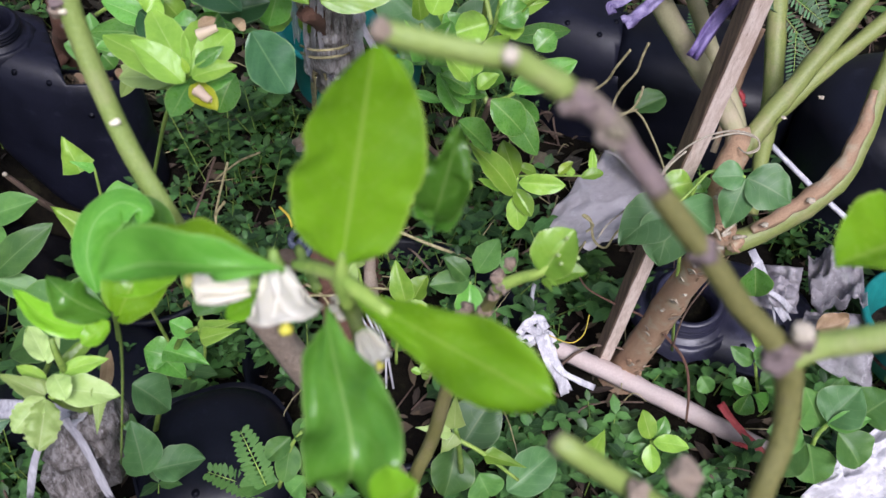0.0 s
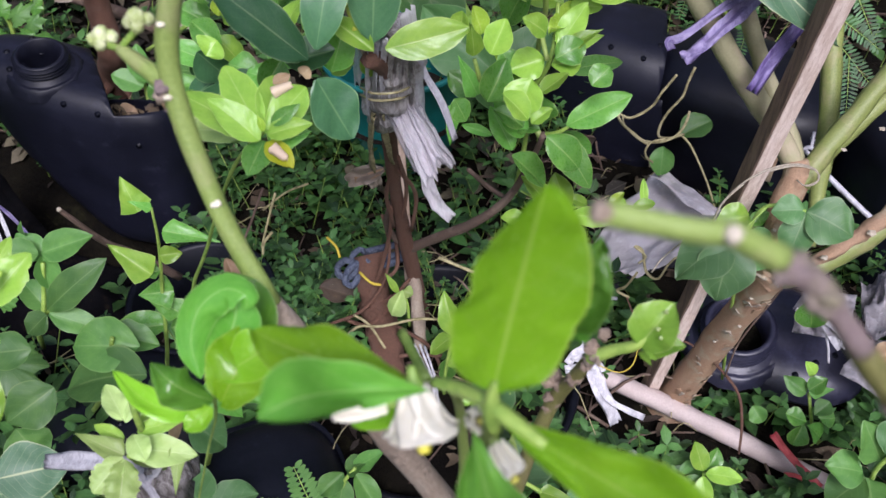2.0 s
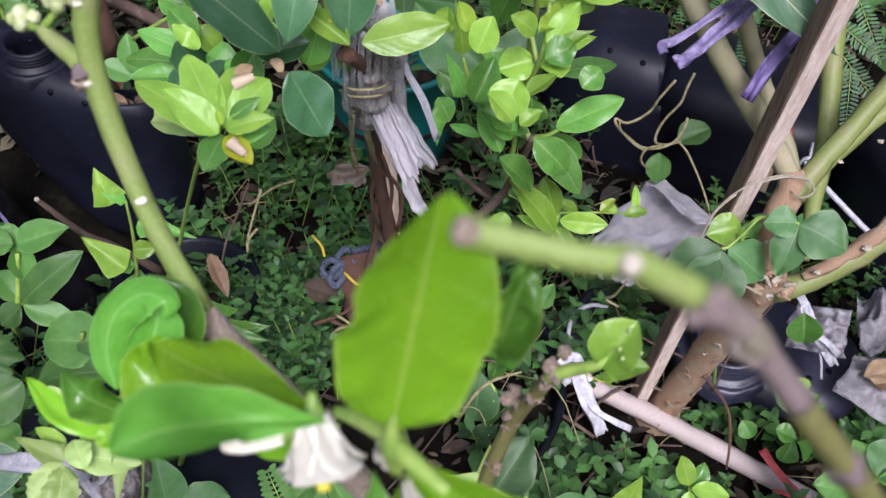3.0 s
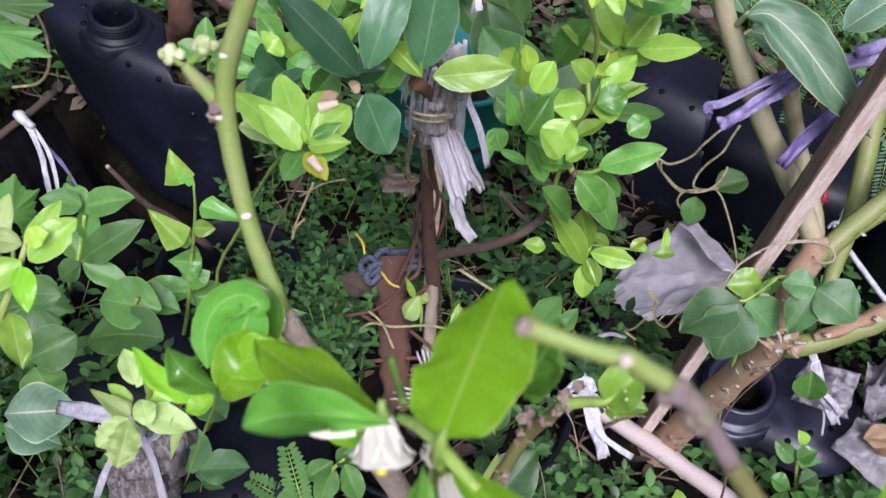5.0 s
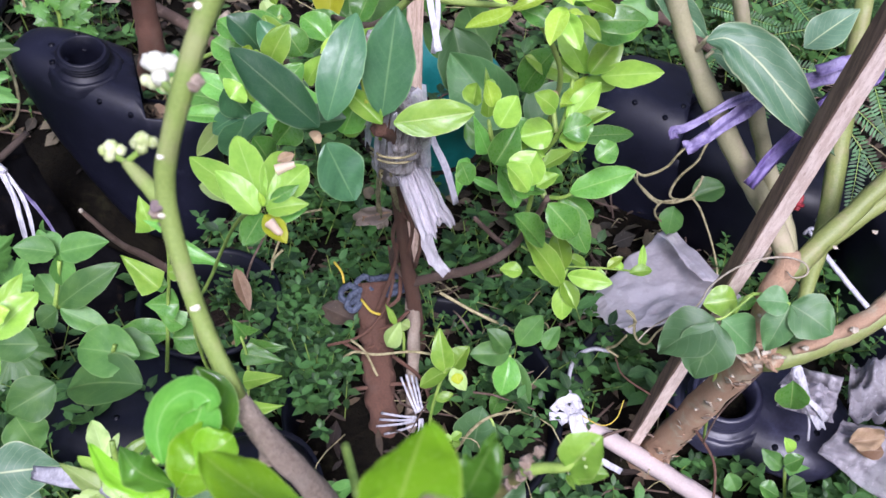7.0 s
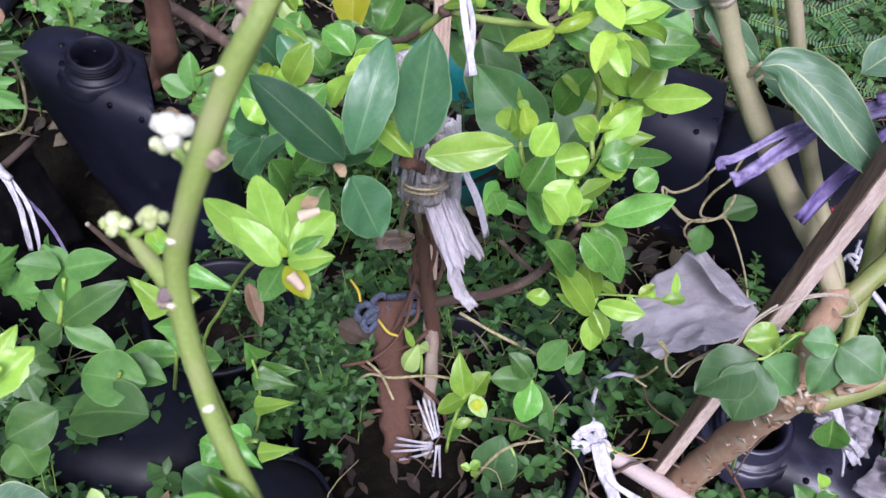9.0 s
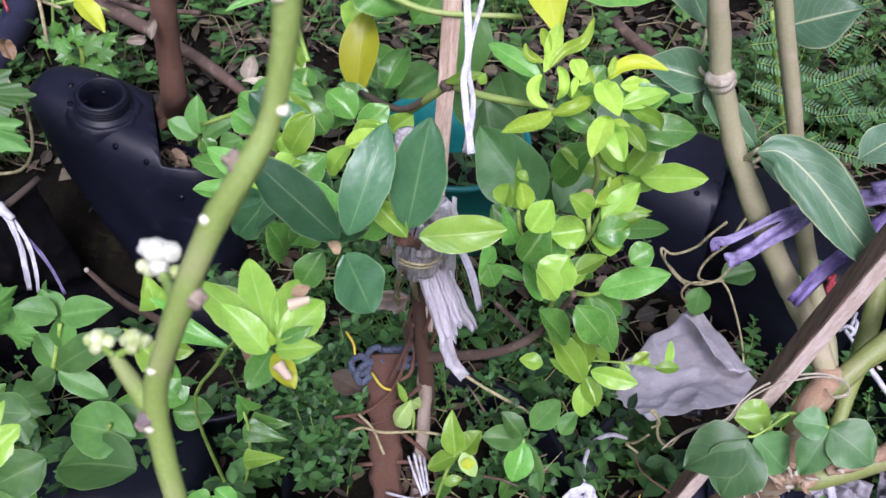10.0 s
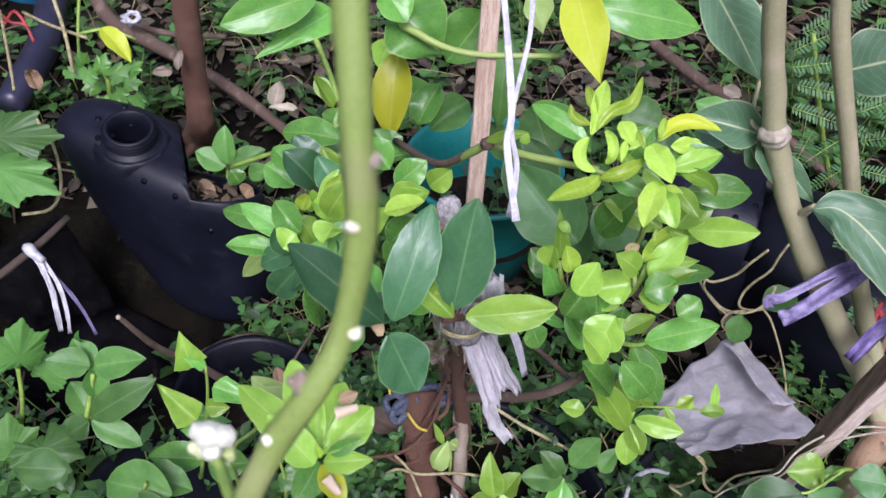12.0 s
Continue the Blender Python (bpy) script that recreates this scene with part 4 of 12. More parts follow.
knob(lemon, "branch_node", (-0.1358, 0.2404, 0.8769), 0.0029, BARK_BROWN, 1.0, 0.5)
knob(lemon, "branch_node", (-0.1518, 0.2268, 0.8269), 0.0028, BARK_BROWN, 1.0, 0.5)
knob(lemon, "branch_node", (-0.1087, 0.1964, 0.7326), 0.0039, BARK_BROWN, 1.0, 0.5)
stem(lemon, "twig", [(-0.1500, 0.2298, 0.8262, 0.0034), (-0.1575, 0.2342, 0.8291, 0.0029), (-0.1649, 0.2386, 0.8301, 0.0027), (-0.1713, 0.2423, 0.8318, 0.0020)], BARK_GREEN)
stem(lemon, "bud_stalk", [(-0.1713, 0.2423, 0.8318, 0.0011), (-0.1783, 0.2451, 0.8311, 0.0012)], STALK)
knob(lemon, "flower_bud", (-0.1783, 0.2451, 0.8345), 0.0029, BUD, 1.1, 0.18, label="pale green flower bud")
knob(lemon, "flower_bud", (-0.1751, 0.2461, 0.8335), 0.0021, BUD, 1.1, 0.18, label="pale green flower bud")
knob(lemon, "flower_bud", (-0.1811, 0.2447, 0.8329), 0.0020, BUD, 1.1, 0.18, label="pale green flower bud")
knob(lemon, "flower_bud", (-0.1779, 0.2429, 0.8325), 0.0021, BUD, 1.1, 0.18, label="pale green flower bud")
stem(lemon, "bud_stalk", [(-0.1713, 0.2423, 0.8318, 0.0011), (-0.1629, 0.2436, 0.8398, 0.0012)], STALK)
knob(lemon, "flower_bud", (-0.1629, 0.2436, 0.8432), 0.0029, BUD, 1.1, 0.18, label="pale green flower bud")
knob(lemon, "flower_bud", (-0.1597, 0.2446, 0.8422), 0.0021, BUD, 1.1, 0.18, label="pale green flower bud")
knob(lemon, "flower_bud", (-0.1657, 0.2432, 0.8416), 0.0020, BUD, 1.1, 0.18, label="pale green flower bud")
knob(lemon, "flower_bud", (-0.1625, 0.2414, 0.8412), 0.0021, BUD, 1.1, 0.18, label="pale green flower bud")
stem(lemon, "bud_stalk", [(-0.1420, 0.2400, 0.8690, 0.0018), (-0.1626, 0.2627, 0.8545, 0.0015)], STALK)
knob(lemon, "flower_bud", (-0.1626, 0.2627, 0.8629), 0.0040, BUD_WHITE, 1.1, 0.18, label="creamy white flower bud")
knob(lemon, "flower_bud", (-0.1586, 0.2637, 0.8631), 0.0031, BUD_WHITE, 1.1, 0.18, label="creamy white flower bud")
knob(lemon, "flower_bud", (-0.1664, 0.2631, 0.8623), 0.0029, BUD_WHITE, 1.1, 0.18, label="creamy white flower bud")
knob(lemon, "flower_bud", (-0.1616, 0.2607, 0.8589), 0.0031, BUD_WHITE, 1.1, 0.18, label="creamy white flower bud")
knob(lemon, "flower_bud", (-0.1660, 0.2619, 0.8545), 0.0026, BUD, 1.1, 0.18, label="pale green flower bud")
knob(lemon, "flower_bud", (-0.1610, 0.2615, 0.8539), 0.0024, BUD, 1.1, 0.18, label="pale green flower bud")
knob(lemon, "flower_bud", (-0.1684, 0.2617, 0.8549), 0.0021, BUD, 1.1, 0.18, label="pale green flower bud")
knob(lemon, "flower_bud", (-0.1578, 0.2627, 0.8553), 0.0021, BUD, 1.1, 0.18, label="pale green flower bud")
stem(lemon, "branch", [(-0.0234, 0.1011, 0.9159, 0.0011), (-0.0217, 0.1011, 0.9157, 0.0018), (-0.0157, 0.1017, 0.9141, 0.0018), (-0.0088, 0.1024, 0.9125, 0.0018), (-0.0046, 0.1042, 0.9110, 0.0020), (-0.0010, 0.1049, 0.9084, 0.0020), (0.0033, 0.1061, 0.9050, 0.0023)], BARK_GREEN, "green cut branch end")
stem(lemon, "branch", [(0.0029, 0.1062, 0.9052, 0.0017), (0.0068, 0.1066, 0.9023, 0.0023), (0.0116, 0.1068, 0.8978, 0.0021), (0.0148, 0.1067, 0.8933, 0.0019), (0.0198, 0.1062, 0.8869, 0.0021)], BARK_PURPLE, "knobbly purplish branch")
stem(lemon, "branch", [(0.0148, 0.1067, 0.8933, 0.0018), (0.0216, 0.1065, 0.8841, 0.0021), (0.0302, 0.1071, 0.8728, 0.0023), (0.0387, 0.1070, 0.8608, 0.0024), (0.0468, 0.1078, 0.8511, 0.0026), (0.0507, 0.1070, 0.8459, 0.0030), (0.0534, 0.1055, 0.8374, 0.0026), (0.0547, 0.1017, 0.8270, 0.0026), (0.0533, 0.0964, 0.8156, 0.0026), (0.0541, 0.0935, 0.7926, 0.0027), (0.0670, 0.0936, 0.6556, 0.0037), (0.0563, 0.1017, 0.3934, 0.0047)], BARK_OLIVE, "olive brown branch")
stem(lemon, "branch", [(0.0506, 0.1074, 0.8462, 0.0030), (0.0550, 0.1084, 0.8493, 0.0027), (0.0600, 0.1081, 0.8525, 0.0026), (0.0680, 0.1073, 0.8575, 0.0025), (0.0799, 0.1081, 0.8635, 0.0022)], BARK_GREEN)
knob(lemon, "branch_node", (-0.0219, 0.1002, 0.9163), 0.0018, BARK_BROWN, 1.0, 0.5)
knob(lemon, "leaf_scar", (-0.0047, 0.1018, 0.9129), 0.0014, SCAR, label="pale leaf scar")
knob(lemon, "branch_node", (0.0059, 0.1060, 0.9032), 0.0023, BARK_PURPLE, 1.0, 0.5)
knob(lemon, "branch_node", (0.0111, 0.1056, 0.8982), 0.0023, BARK_PURPLE, 1.0, 0.5)
knob(lemon, "branch_node", (0.0127, 0.1065, 0.8960), 0.0017, BARK_PURPLE, 1.0, 0.5)
knob(lemon, "branch_node", (0.0295, 0.1066, 0.8738), 0.0026, BARK_PURPLE, 1.0, 0.5)
knob(lemon, "branch_node", (0.0489, 0.1068, 0.8486), 0.0036, BARK_PURPLE, 1.0, 0.5)
knob(lemon, "branch_node", (0.0526, 0.1081, 0.8520), 0.0022, BARK_PURPLE, 1.0, 0.5)
knob(lemon, "branch_node", (0.0035, 0.1034, 0.9039), 0.0011, BARK_PURPLE, 1.0, 0.5)
knob(lemon, "leaf_scar", (0.0511, 0.1068, 0.8551), 0.0020, SCAR, label="pale leaf scar")
stem(lemon, "branch", [(0.0084, 0.0800, 0.8536, 0.0016), (0.0109, 0.0789, 0.8524, 0.0022), (0.0185, 0.0793, 0.8450, 0.0021), (0.0254, 0.0798, 0.8378, 0.0022), (0.0396, 0.0846, 0.8133, 0.0025), (0.0572, 0.0902, 0.7621, 0.0027)], BARK_GREEN)
knob(lemon, "branch_node", (0.0100, 0.0805, 0.8512), 0.0023, BARK_BROWN, 1.0, 0.5)
knob(lemon, "branch_node", (0.0303, 0.0798, 0.8481), 0.0025, BARK_BROWN, 1.0, 0.5)
knob(lemon, "branch_node", (0.0310, 0.0781, 0.8465), 0.0019, BARK_BROWN, 1.0, 0.5)
knob(lemon, "branch_node", (0.0231, 0.0763, 0.8458), 0.0019, BARK_BROWN, 1.0, 0.5)
stem(lemon, "twig", [(-0.0528, 0.2075, 0.5973, 0.0024), (-0.0499, 0.1847, 0.6711, 0.0025), (-0.0461, 0.1631, 0.7323, 0.0019), (-0.0403, 0.1389, 0.7910, 0.0018), (-0.0369, 0.1214, 0.8289, 0.0019), (-0.0375, 0.1178, 0.8434, 0.0019)], BARK_GREEN)
stem(lemon, "twig", [(-0.0553, 0.1984, 0.6262, 0.0027), (-0.0539, 0.1959, 0.6786, 0.0022), (-0.0533, 0.1839, 0.7361, 0.0017), (-0.0528, 0.1661, 0.7743, 0.0013)], BARK_GREEN)
stem(lemon, "twig", [(-0.0723, 0.1883, 0.7705, 0.0016), (-0.0657, 0.1771, 0.7728, 0.0016), (-0.0606, 0.1674, 0.7767, 0.0015)], STALK)
leaf(lemon, (-0.0364, 0.1172, 0.8481), (-0.0297, 0.1292, 0.8933), 0.0258, (0.24, -0.63, 0.74), "oval", LEMON, fold=0.22, bend=-0.05, nick=(0.58,-1,0.13), teeth=0.05, nu=44, nv=12, wave=0.06)
leaf(lemon, (-0.0220, 0.1489, 0.8317), (-0.0170, 0.1542, 0.8562), 0.0123, (0.06, -0.58, 0.81), "ovate", DEEP, fold=0.3, teeth=0.06, nu=30, wave=0.3, bend=-0.01)
leaf(lemon, (-0.0223, 0.1509, 0.8268), (-0.0187, 0.1542, 0.8428), 0.0114, (0.02, -0.53, 0.85), "ellipse", DEEP, fold=0.3, teeth=0.06, nu=30, wave=0.3, bend=0.10)
leaf(lemon, (-0.0391, 0.1229, 0.8035), (-0.0307, 0.1318, 0.8105), 0.0082, (0.10, -0.38, 0.92), "ellipse", LEMON, fold=0.5, curl=1.5, teeth=0.06, nu=24, bend=0.03)
leaf(lemon, (-0.0720, 0.1307, 0.8078), (-0.0511, 0.1301, 0.8250), 0.0082, (0.22, -0.45, 0.86), "ellipse", LEMON, fold=0.2, teeth=0.04, nu=24, bend=0.06)
leaf(lemon, (0.0852, 0.1500, 0.8399), (0.0615, 0.1287, 0.8506), 0.0226, (-0.27, -0.48, 0.84), "ovate", LEMON, fold=0.3, teeth=0.04, nu=30, bend=0.04)
leaf(lemon, (-0.0232, 0.0758, 0.8266), (-0.0144, 0.0757, 0.8390), 0.0124, (0.11, -0.31, 0.94), "ellipse", LEMON, teeth=0.04, nu=30, fold=0.15, bend=0.03)
stem(lemon, "twig", [(-0.0357, 0.1165, 0.8351, 0.0016), (-0.0365, 0.1165, 0.8434, 0.0020), (-0.0365, 0.1172, 0.8481, 0.0014), (-0.0361, 0.1176, 0.8512, 0.0006)], STALK, "pale green shoot tip")
stem(lemon, "petiole", [(-0.0368, 0.1171, 0.8440, 0.0016), (-0.0318, 0.1134, 0.8441, 0.0018), (-0.0252, 0.1088, 0.8445, 0.0011)], STALK)
stem(lemon, "petiole", [(-0.0371, 0.1179, 0.8434, 0.0015), (-0.0444, 0.1242, 0.8378, 0.0016), (-0.0503, 0.1267, 0.8353, 0.0011)], STALK)
spine_leaf(lemon, [(-0.0371, 0.1171, 0.8440), (-0.0285, 0.1109, 0.8442), (-0.0189, 0.1050, 0.8457), (-0.0094, 0.0991, 0.8473), (-0.0005, 0.0934, 0.8492), (0.0070, 0.0889, 0.8497)], 0.0174, (0.05, -0.50, 0.87), "paddle", LEMON, 0.38, 0.18)
spine_leaf(lemon, [(-0.0400, 0.1143, 0.8365), (-0.0367, 0.1048, 0.8356), (-0.0324, 0.0947, 0.8353), (-0.0290, 0.0863, 0.8341), (-0.0284, 0.0820, 0.8301), (-0.0304, 0.0830, 0.8205)], 0.0190, (0.22, -0.64, 0.73), "obovate", DEEP, 0.42, 0.26)
spine_leaf(lemon, [(-0.0498, 0.1223, 0.8385), (-0.0578, 0.1187, 0.8423), (-0.0665, 0.1147, 0.8458), (-0.0719, 0.1058, 0.8553), (-0.0772, 0.0991, 0.8583)], 0.0154, (0.23, -0.30, 0.93), "paddle", DEEP, 0.75, 0.10)
spine_leaf(lemon, [(-0.0545, 0.1288, 0.8289), (-0.0647, 0.1325, 0.8261), (-0.0763, 0.1366, 0.8240), (-0.0907, 0.1431, 0.8191), (-0.1002, 0.1480, 0.8173)], 0.0148, (0.17, -0.24, 0.96), "obovate", LEMON, 0.16, 0.16)
spine_leaf(lemon, [(-0.1265, 0.1632, 0.7572), (-0.1222, 0.1674, 0.7657), (-0.1199, 0.1757, 0.7674), (-0.1203, 0.1865, 0.7664)], 0.0215, (0.26, -0.31, 0.91), "ellipse", LEMON, 0.25, 0.12)
spine_leaf(lemon, [(-0.1301, 0.1639, 0.7559), (-0.1343, 0.1604, 0.7644), (-0.1394, 0.1600, 0.7706), (-0.1477, 0.1663, 0.7698)], 0.0129, (0.31, -0.38, 0.87), "ellipse", DEEP, -0.55, 0.16)
spine_leaf(lemon, [(-0.1336, 0.1658, 0.7500), (-0.1433, 0.1626, 0.7491), (-0.1552, 0.1646, 0.7505), (-0.1684, 0.1728, 0.7524)], 0.0090, (0.29, -0.29, 0.91), "ellipse", LEMON, 0.40, 0.14)
spine_leaf(lemon, [(-0.1293, 0.1615, 0.7563), (-0.1331, 0.1578, 0.7536), (-0.1372, 0.1547, 0.7515)], 0.0080, (0.32, -0.27, 0.91), "ellipse", LEMON, 0.30, 0.10)
spine_leaf(lemon, [(-0.1334, 0.1672, 0.7627), (-0.1365, 0.1731, 0.7728), (-0.1339, 0.1796, 0.7824), (-0.1262, 0.1840, 0.7877), (-0.1188, 0.1824, 0.7874), (-0.1194, 0.1803, 0.7828)], 0.0128, (0.24, -0.32, 0.92), "ellipse", DEEP, -0.45, 0.03)
spine_leaf(lemon, [(-0.1326, 0.1697, 0.7593), (-0.1282, 0.1780, 0.7661), (-0.1254, 0.1843, 0.7741), (-0.1257, 0.1883, 0.7805)], 0.0190, (0.32, -0.43, 0.84), "ellipse", DEEP, 0.50, 0.05)
spine_leaf(lemon, [(-0.1329, 0.1743, 0.7526), (-0.1269, 0.1852, 0.7586), (-0.1269, 0.1958, 0.7657), (-0.1355, 0.2025, 0.7735)], 0.0198, (0.31, -0.44, 0.84), "ellipse", DEEP, 0.35, 0.08)
spine_leaf(lemon, [(-0.1308, 0.1674, 0.7624), (-0.1216, 0.1703, 0.7673), (-0.1141, 0.1747, 0.7712), (-0.1107, 0.1798, 0.7724)], 0.0167, (0.23, -0.31, 0.92), "obovate", LEMON, 0.25, 0.08)
stem(lemon, "twig", [(-0.1332, 0.1698, 0.7491, 0.0007), (-0.1357, 0.1725, 0.7381, 0.0006), (-0.1425, 0.1787, 0.7172, 0.0005), (-0.1620, 0.1945, 0.6656, 0.0005), (-0.2014, 0.2149, 0.5517, 0.0005)], STALK)
flower(lemon, (-0.0545, 0.1262, 0.8345), (0.22, -0.58, -0.70), 0.0135, 0.62)
flower(lemon, (-0.0600, 0.1240, 0.8300), (-0.95, -0.10, 0.05), 0.0130, 0.16)
flower(lemon, (-0.0424, 0.1306, 0.8176), (0.3, -0.50, 0.6), 0.0080, 0.20)
flower(lemon, (-0.0365, 0.1269, 0.8135), (0.5, -0.60, -0.4), 0.0090, 0.30)
stem(lemon, "branch", [(-0.1068, 0.4106, 0.0, 0.0056), (-0.0520, 0.2422, 0.5017, 0.0039), (-0.0366, 0.2315, 0.5854, 0.0038), (-0.0283, 0.2346, 0.6350, 0.0035), (-0.0210, 0.2394, 0.6658, 0.0034), (-0.0145, 0.2358, 0.6888, 0.0030), (-0.0087, 0.2313, 0.7112, 0.0028)], BARK_OLIVE)
stem(lemon, "twig", [(-0.0097, 0.2289, 0.7133, 0.0026), (-0.0016, 0.2281, 0.7209, 0.0024), (0.0064, 0.2265, 0.7278, 0.0021), (0.0100, 0.2280, 0.7327, 0.0015)], STALK)
knob(lemon, "branch_node", (-0.0218, 0.2415, 0.6816), 0.0034, CORK, 1.0, 0.6)
knob(lemon, "branch_node", (-0.0244, 0.2393, 0.6800), 0.0026, CORK, 1.0, 0.6)
knob(lemon, "branch_node", (-0.0191, 0.2392, 0.6791), 0.0029, CORK, 1.0, 0.6)
knob(lemon, "branch_node", (-0.0091, 0.2306, 0.7175), 0.0028, CORK, 1.0, 0.6)
knob(lemon, "branch_node", (-0.0066, 0.2285, 0.7152), 0.0028, BARK_BROWN, 1.0, 0.6)
knob(lemon, "branch_node", (-0.0097, 0.2285, 0.7129), 0.0022, BARK_BROWN, 1.0, 0.6)
knob(lemon, "branch_node", (-0.0053, 0.2339, 0.7227), 0.0022, CORK, 1.0, 0.6)
leaf(lemon, (0.0074, 0.2258, 0.7283), (0.0177, 0.2344, 0.7443), 0.0198, (-0.05, -0.50, 0.87), "round", FRESH, fold=0.35, bend=0.23)
leaf(lemon, (0.0085, 0.2256, 0.7280), (0.0236, 0.2257, 0.7313), 0.0105, (-0.03, -0.43, 0.90), "ovate", FRESH, fold=0.3, bend=0.23)
leaf(lemon, (0.0075, 0.2230, 0.7285), (0.0118, 0.2167, 0.7289), 0.0029, (-0.01, -0.43, 0.90), "lance", FRESH, fold=0.23, bend=0.19)
leaf(lemon, (0.0085, 0.2231, 0.7285), (0.0136, 0.2185, 0.7303), 0.0025, (-0.07, -0.47, 0.88), "lance", FRESH, fold=0.10, bend=0.08)
knob(lemon, "branch_node", (-0.0226, 0.2381, 0.6643), 0.0013, CORK, 1.0, 0.8)
knob(lemon, "branch_node", (-0.0236, 0.2372, 0.6717), 0.0020, CORK, 1.0, 0.8)
knob(lemon, "branch_node", (-0.0194, 0.2377, 0.6663), 0.0014, CORK, 1.0, 0.8)
knob(lemon, "branch_node", (-0.0230, 0.2381, 0.6618), 0.0021, CORK, 1.0, 0.8)
knob(lemon, "branch_node", (-0.0125, 0.2324, 0.6930), 0.0013, CORK, 1.0, 0.8)
knob(lemon, "branch_node", (-0.0156, 0.2329, 0.6920), 0.0020, CORK, 1.0, 0.8)
knob(lemon, "branch_node", (-0.0122, 0.2345, 0.6903), 0.0018, CORK, 1.0, 0.8)
knob(lemon, "branch_node", (-0.0145, 0.2343, 0.6884), 0.0012, CORK, 1.0, 0.8)
knob(lemon, "branch_node", (-0.0257, 0.2310, 0.6357), 0.0014, CORK, 1.0, 0.8)
knob(lemon, "branch_node", (-0.0258, 0.2319, 0.6404), 0.0020, CORK, 1.0, 0.8)
knob(lemon, "branch_node", (-0.0282, 0.2324, 0.6364), 0.0016, CORK, 1.0, 0.8)
knob(lemon, "branch_node", (-0.0303, 0.2327, 0.6394), 0.0011, CORK, 1.0, 0.8)
knob(lemon, "branch_node", (-0.0114, 0.2284, 0.7081), 0.0017, CORK, 1.0, 0.8)
knob(lemon, "branch_node", (-0.0089, 0.2293, 0.7182), 0.0013, CORK, 1.0, 0.8)
knob(lemon, "branch_node", (-0.0092, 0.2297, 0.7131), 0.0014, CORK, 1.0, 0.8)
knob(lemon, "branch_node", (-0.0096, 0.2281, 0.7087), 0.0017, CORK, 1.0, 0.8)
knob(lemon, "branch_node", (-0.1520, 0.2274, 0.8265), 0.0022, BARK_PURPLE, 1.0, 0.8)
knob(lemon, "branch_node", (-0.1505, 0.2280, 0.8215), 0.0022, BARK_PURPLE, 1.0, 0.8)
knob(lemon, "branch_node", (-0.1511, 0.2263, 0.8300), 0.0022, BARK_PURPLE, 1.0, 0.8)
knob(lemon, "leaf_gall", (0.0123, 0.2248, 0.7404), 0.0008, PALE, label="pale leaf gall")
knob(lemon, "leaf_gall", (0.0182, 0.2265, 0.7410), 0.0008, PALE, label="pale leaf gall")
knob(lemon, "leaf_gall", (0.0147, 0.2297, 0.7445), 0.0008, PALE, label="pale leaf gall")
knob(lemon, "leaf_gall", (0.0194, 0.2251, 0.7396), 0.0008, PALE, label="pale leaf gall")
knob(lemon, "leaf_gall", (0.0136, 0.2227, 0.7383), 0.0008, PALE, label="pale leaf gall")

# ---------------------------------------------------------------- wrapped citrus tree
citrus = thing("citrus_tree", (-0.1955, 0.7696, 0.0000), "young citrus tree with a plastic-wrapped graft and glossy leaves", "tree")
stem(citrus, "trunk", [(-0.1955, 0.7696, 0.0, 0.0160), (-0.1943, 0.7613, 0.0826, 0.0103), (-0.2006, 0.7420, 0.2034, 0.0094), (-0.1956, 0.6878, 0.3447, 0.0072), (-0.1807, 0.6204, 0.4719, 0.0071), (-0.1661, 0.5632, 0.5674, 0.0082), (-0.1565, 0.5248, 0.6263, 0.0082), (-0.1591, 0.4938, 0.6533, 0.0049)], BARK_RED)
stem(citrus, "graft_wrap", [(-0.1744, 0.5856, 0.5279, 0.0105), (-0.1667, 0.5653, 0.5627, 0.0165), (-0.1582, 0.5493, 0.5943, 0.0185), (-0.1505, 0.5363, 0.6219, 0.0170), (-0.1455, 0.5274, 0.6471, 0.0131), (-0.1446, 0.5195, 0.6671, 0.0084)], WRAP, "weathered whitish plastic graft wrapping", 22, 0.30, 6)
stem(citrus, "wrap_cord", [(-0.1771, 0.5332, 0.5997, 0.0010), (-0.1627, 0.5163, 0.6087, 0.0009), (-0.1459, 0.5184, 0.6101, 0.0009), (-0.1386, 0.5421, 0.6002, 0.0010)], VINE)
stem(citrus, "wrap_cord", [(-0.1801, 0.5414, 0.5872, 0.0010), (-0.1654, 0.5245, 0.5962, 0.0010), (-0.1483, 0.5267, 0.5976, 0.0010), (-0.1406, 0.5504, 0.5877, 0.0010)], VINE)
stem(citrus, "trunk", [(-0.1760, 0.5123, 0.7010, 0.0047), (-0.1726, 0.5125, 0.6840, 0.0055), (-0.1656, 0.5081, 0.6608, 0.0049), (-0.1575, 0.5011, 0.6459, 0.0046)], BARK_BROWN)
knob(citrus, "branch_node", (-0.1770, 0.5098, 0.7058), 0.0037, BARK_BROWN, 1.0, 0.5)
knob(citrus, "branch_node", (-0.1722, 0.5130, 0.7078), 0.0037, BARK_BROWN, 1.0, 0.5)
knob(citrus, "branch_node", (-0.1824, 0.5019, 0.6996), 0.0037, BARK_BROWN, 1.0, 0.5)
knob(citrus, "branch_node", (-0.1632, 0.5027, 0.6966), 0.0037, BARK_BROWN, 1.0, 0.5)
stem(citrus, "shoot", [(-0.1630, 0.4879, 0.6790, 0.0024), (-0.1711, 0.4994, 0.6987, 0.0015), (-0.1735, 0.5100, 0.7160, 0.0015), (-0.1762, 0.5130, 0.7237, 0.0012)], YELLOW, "yellow young shoot")
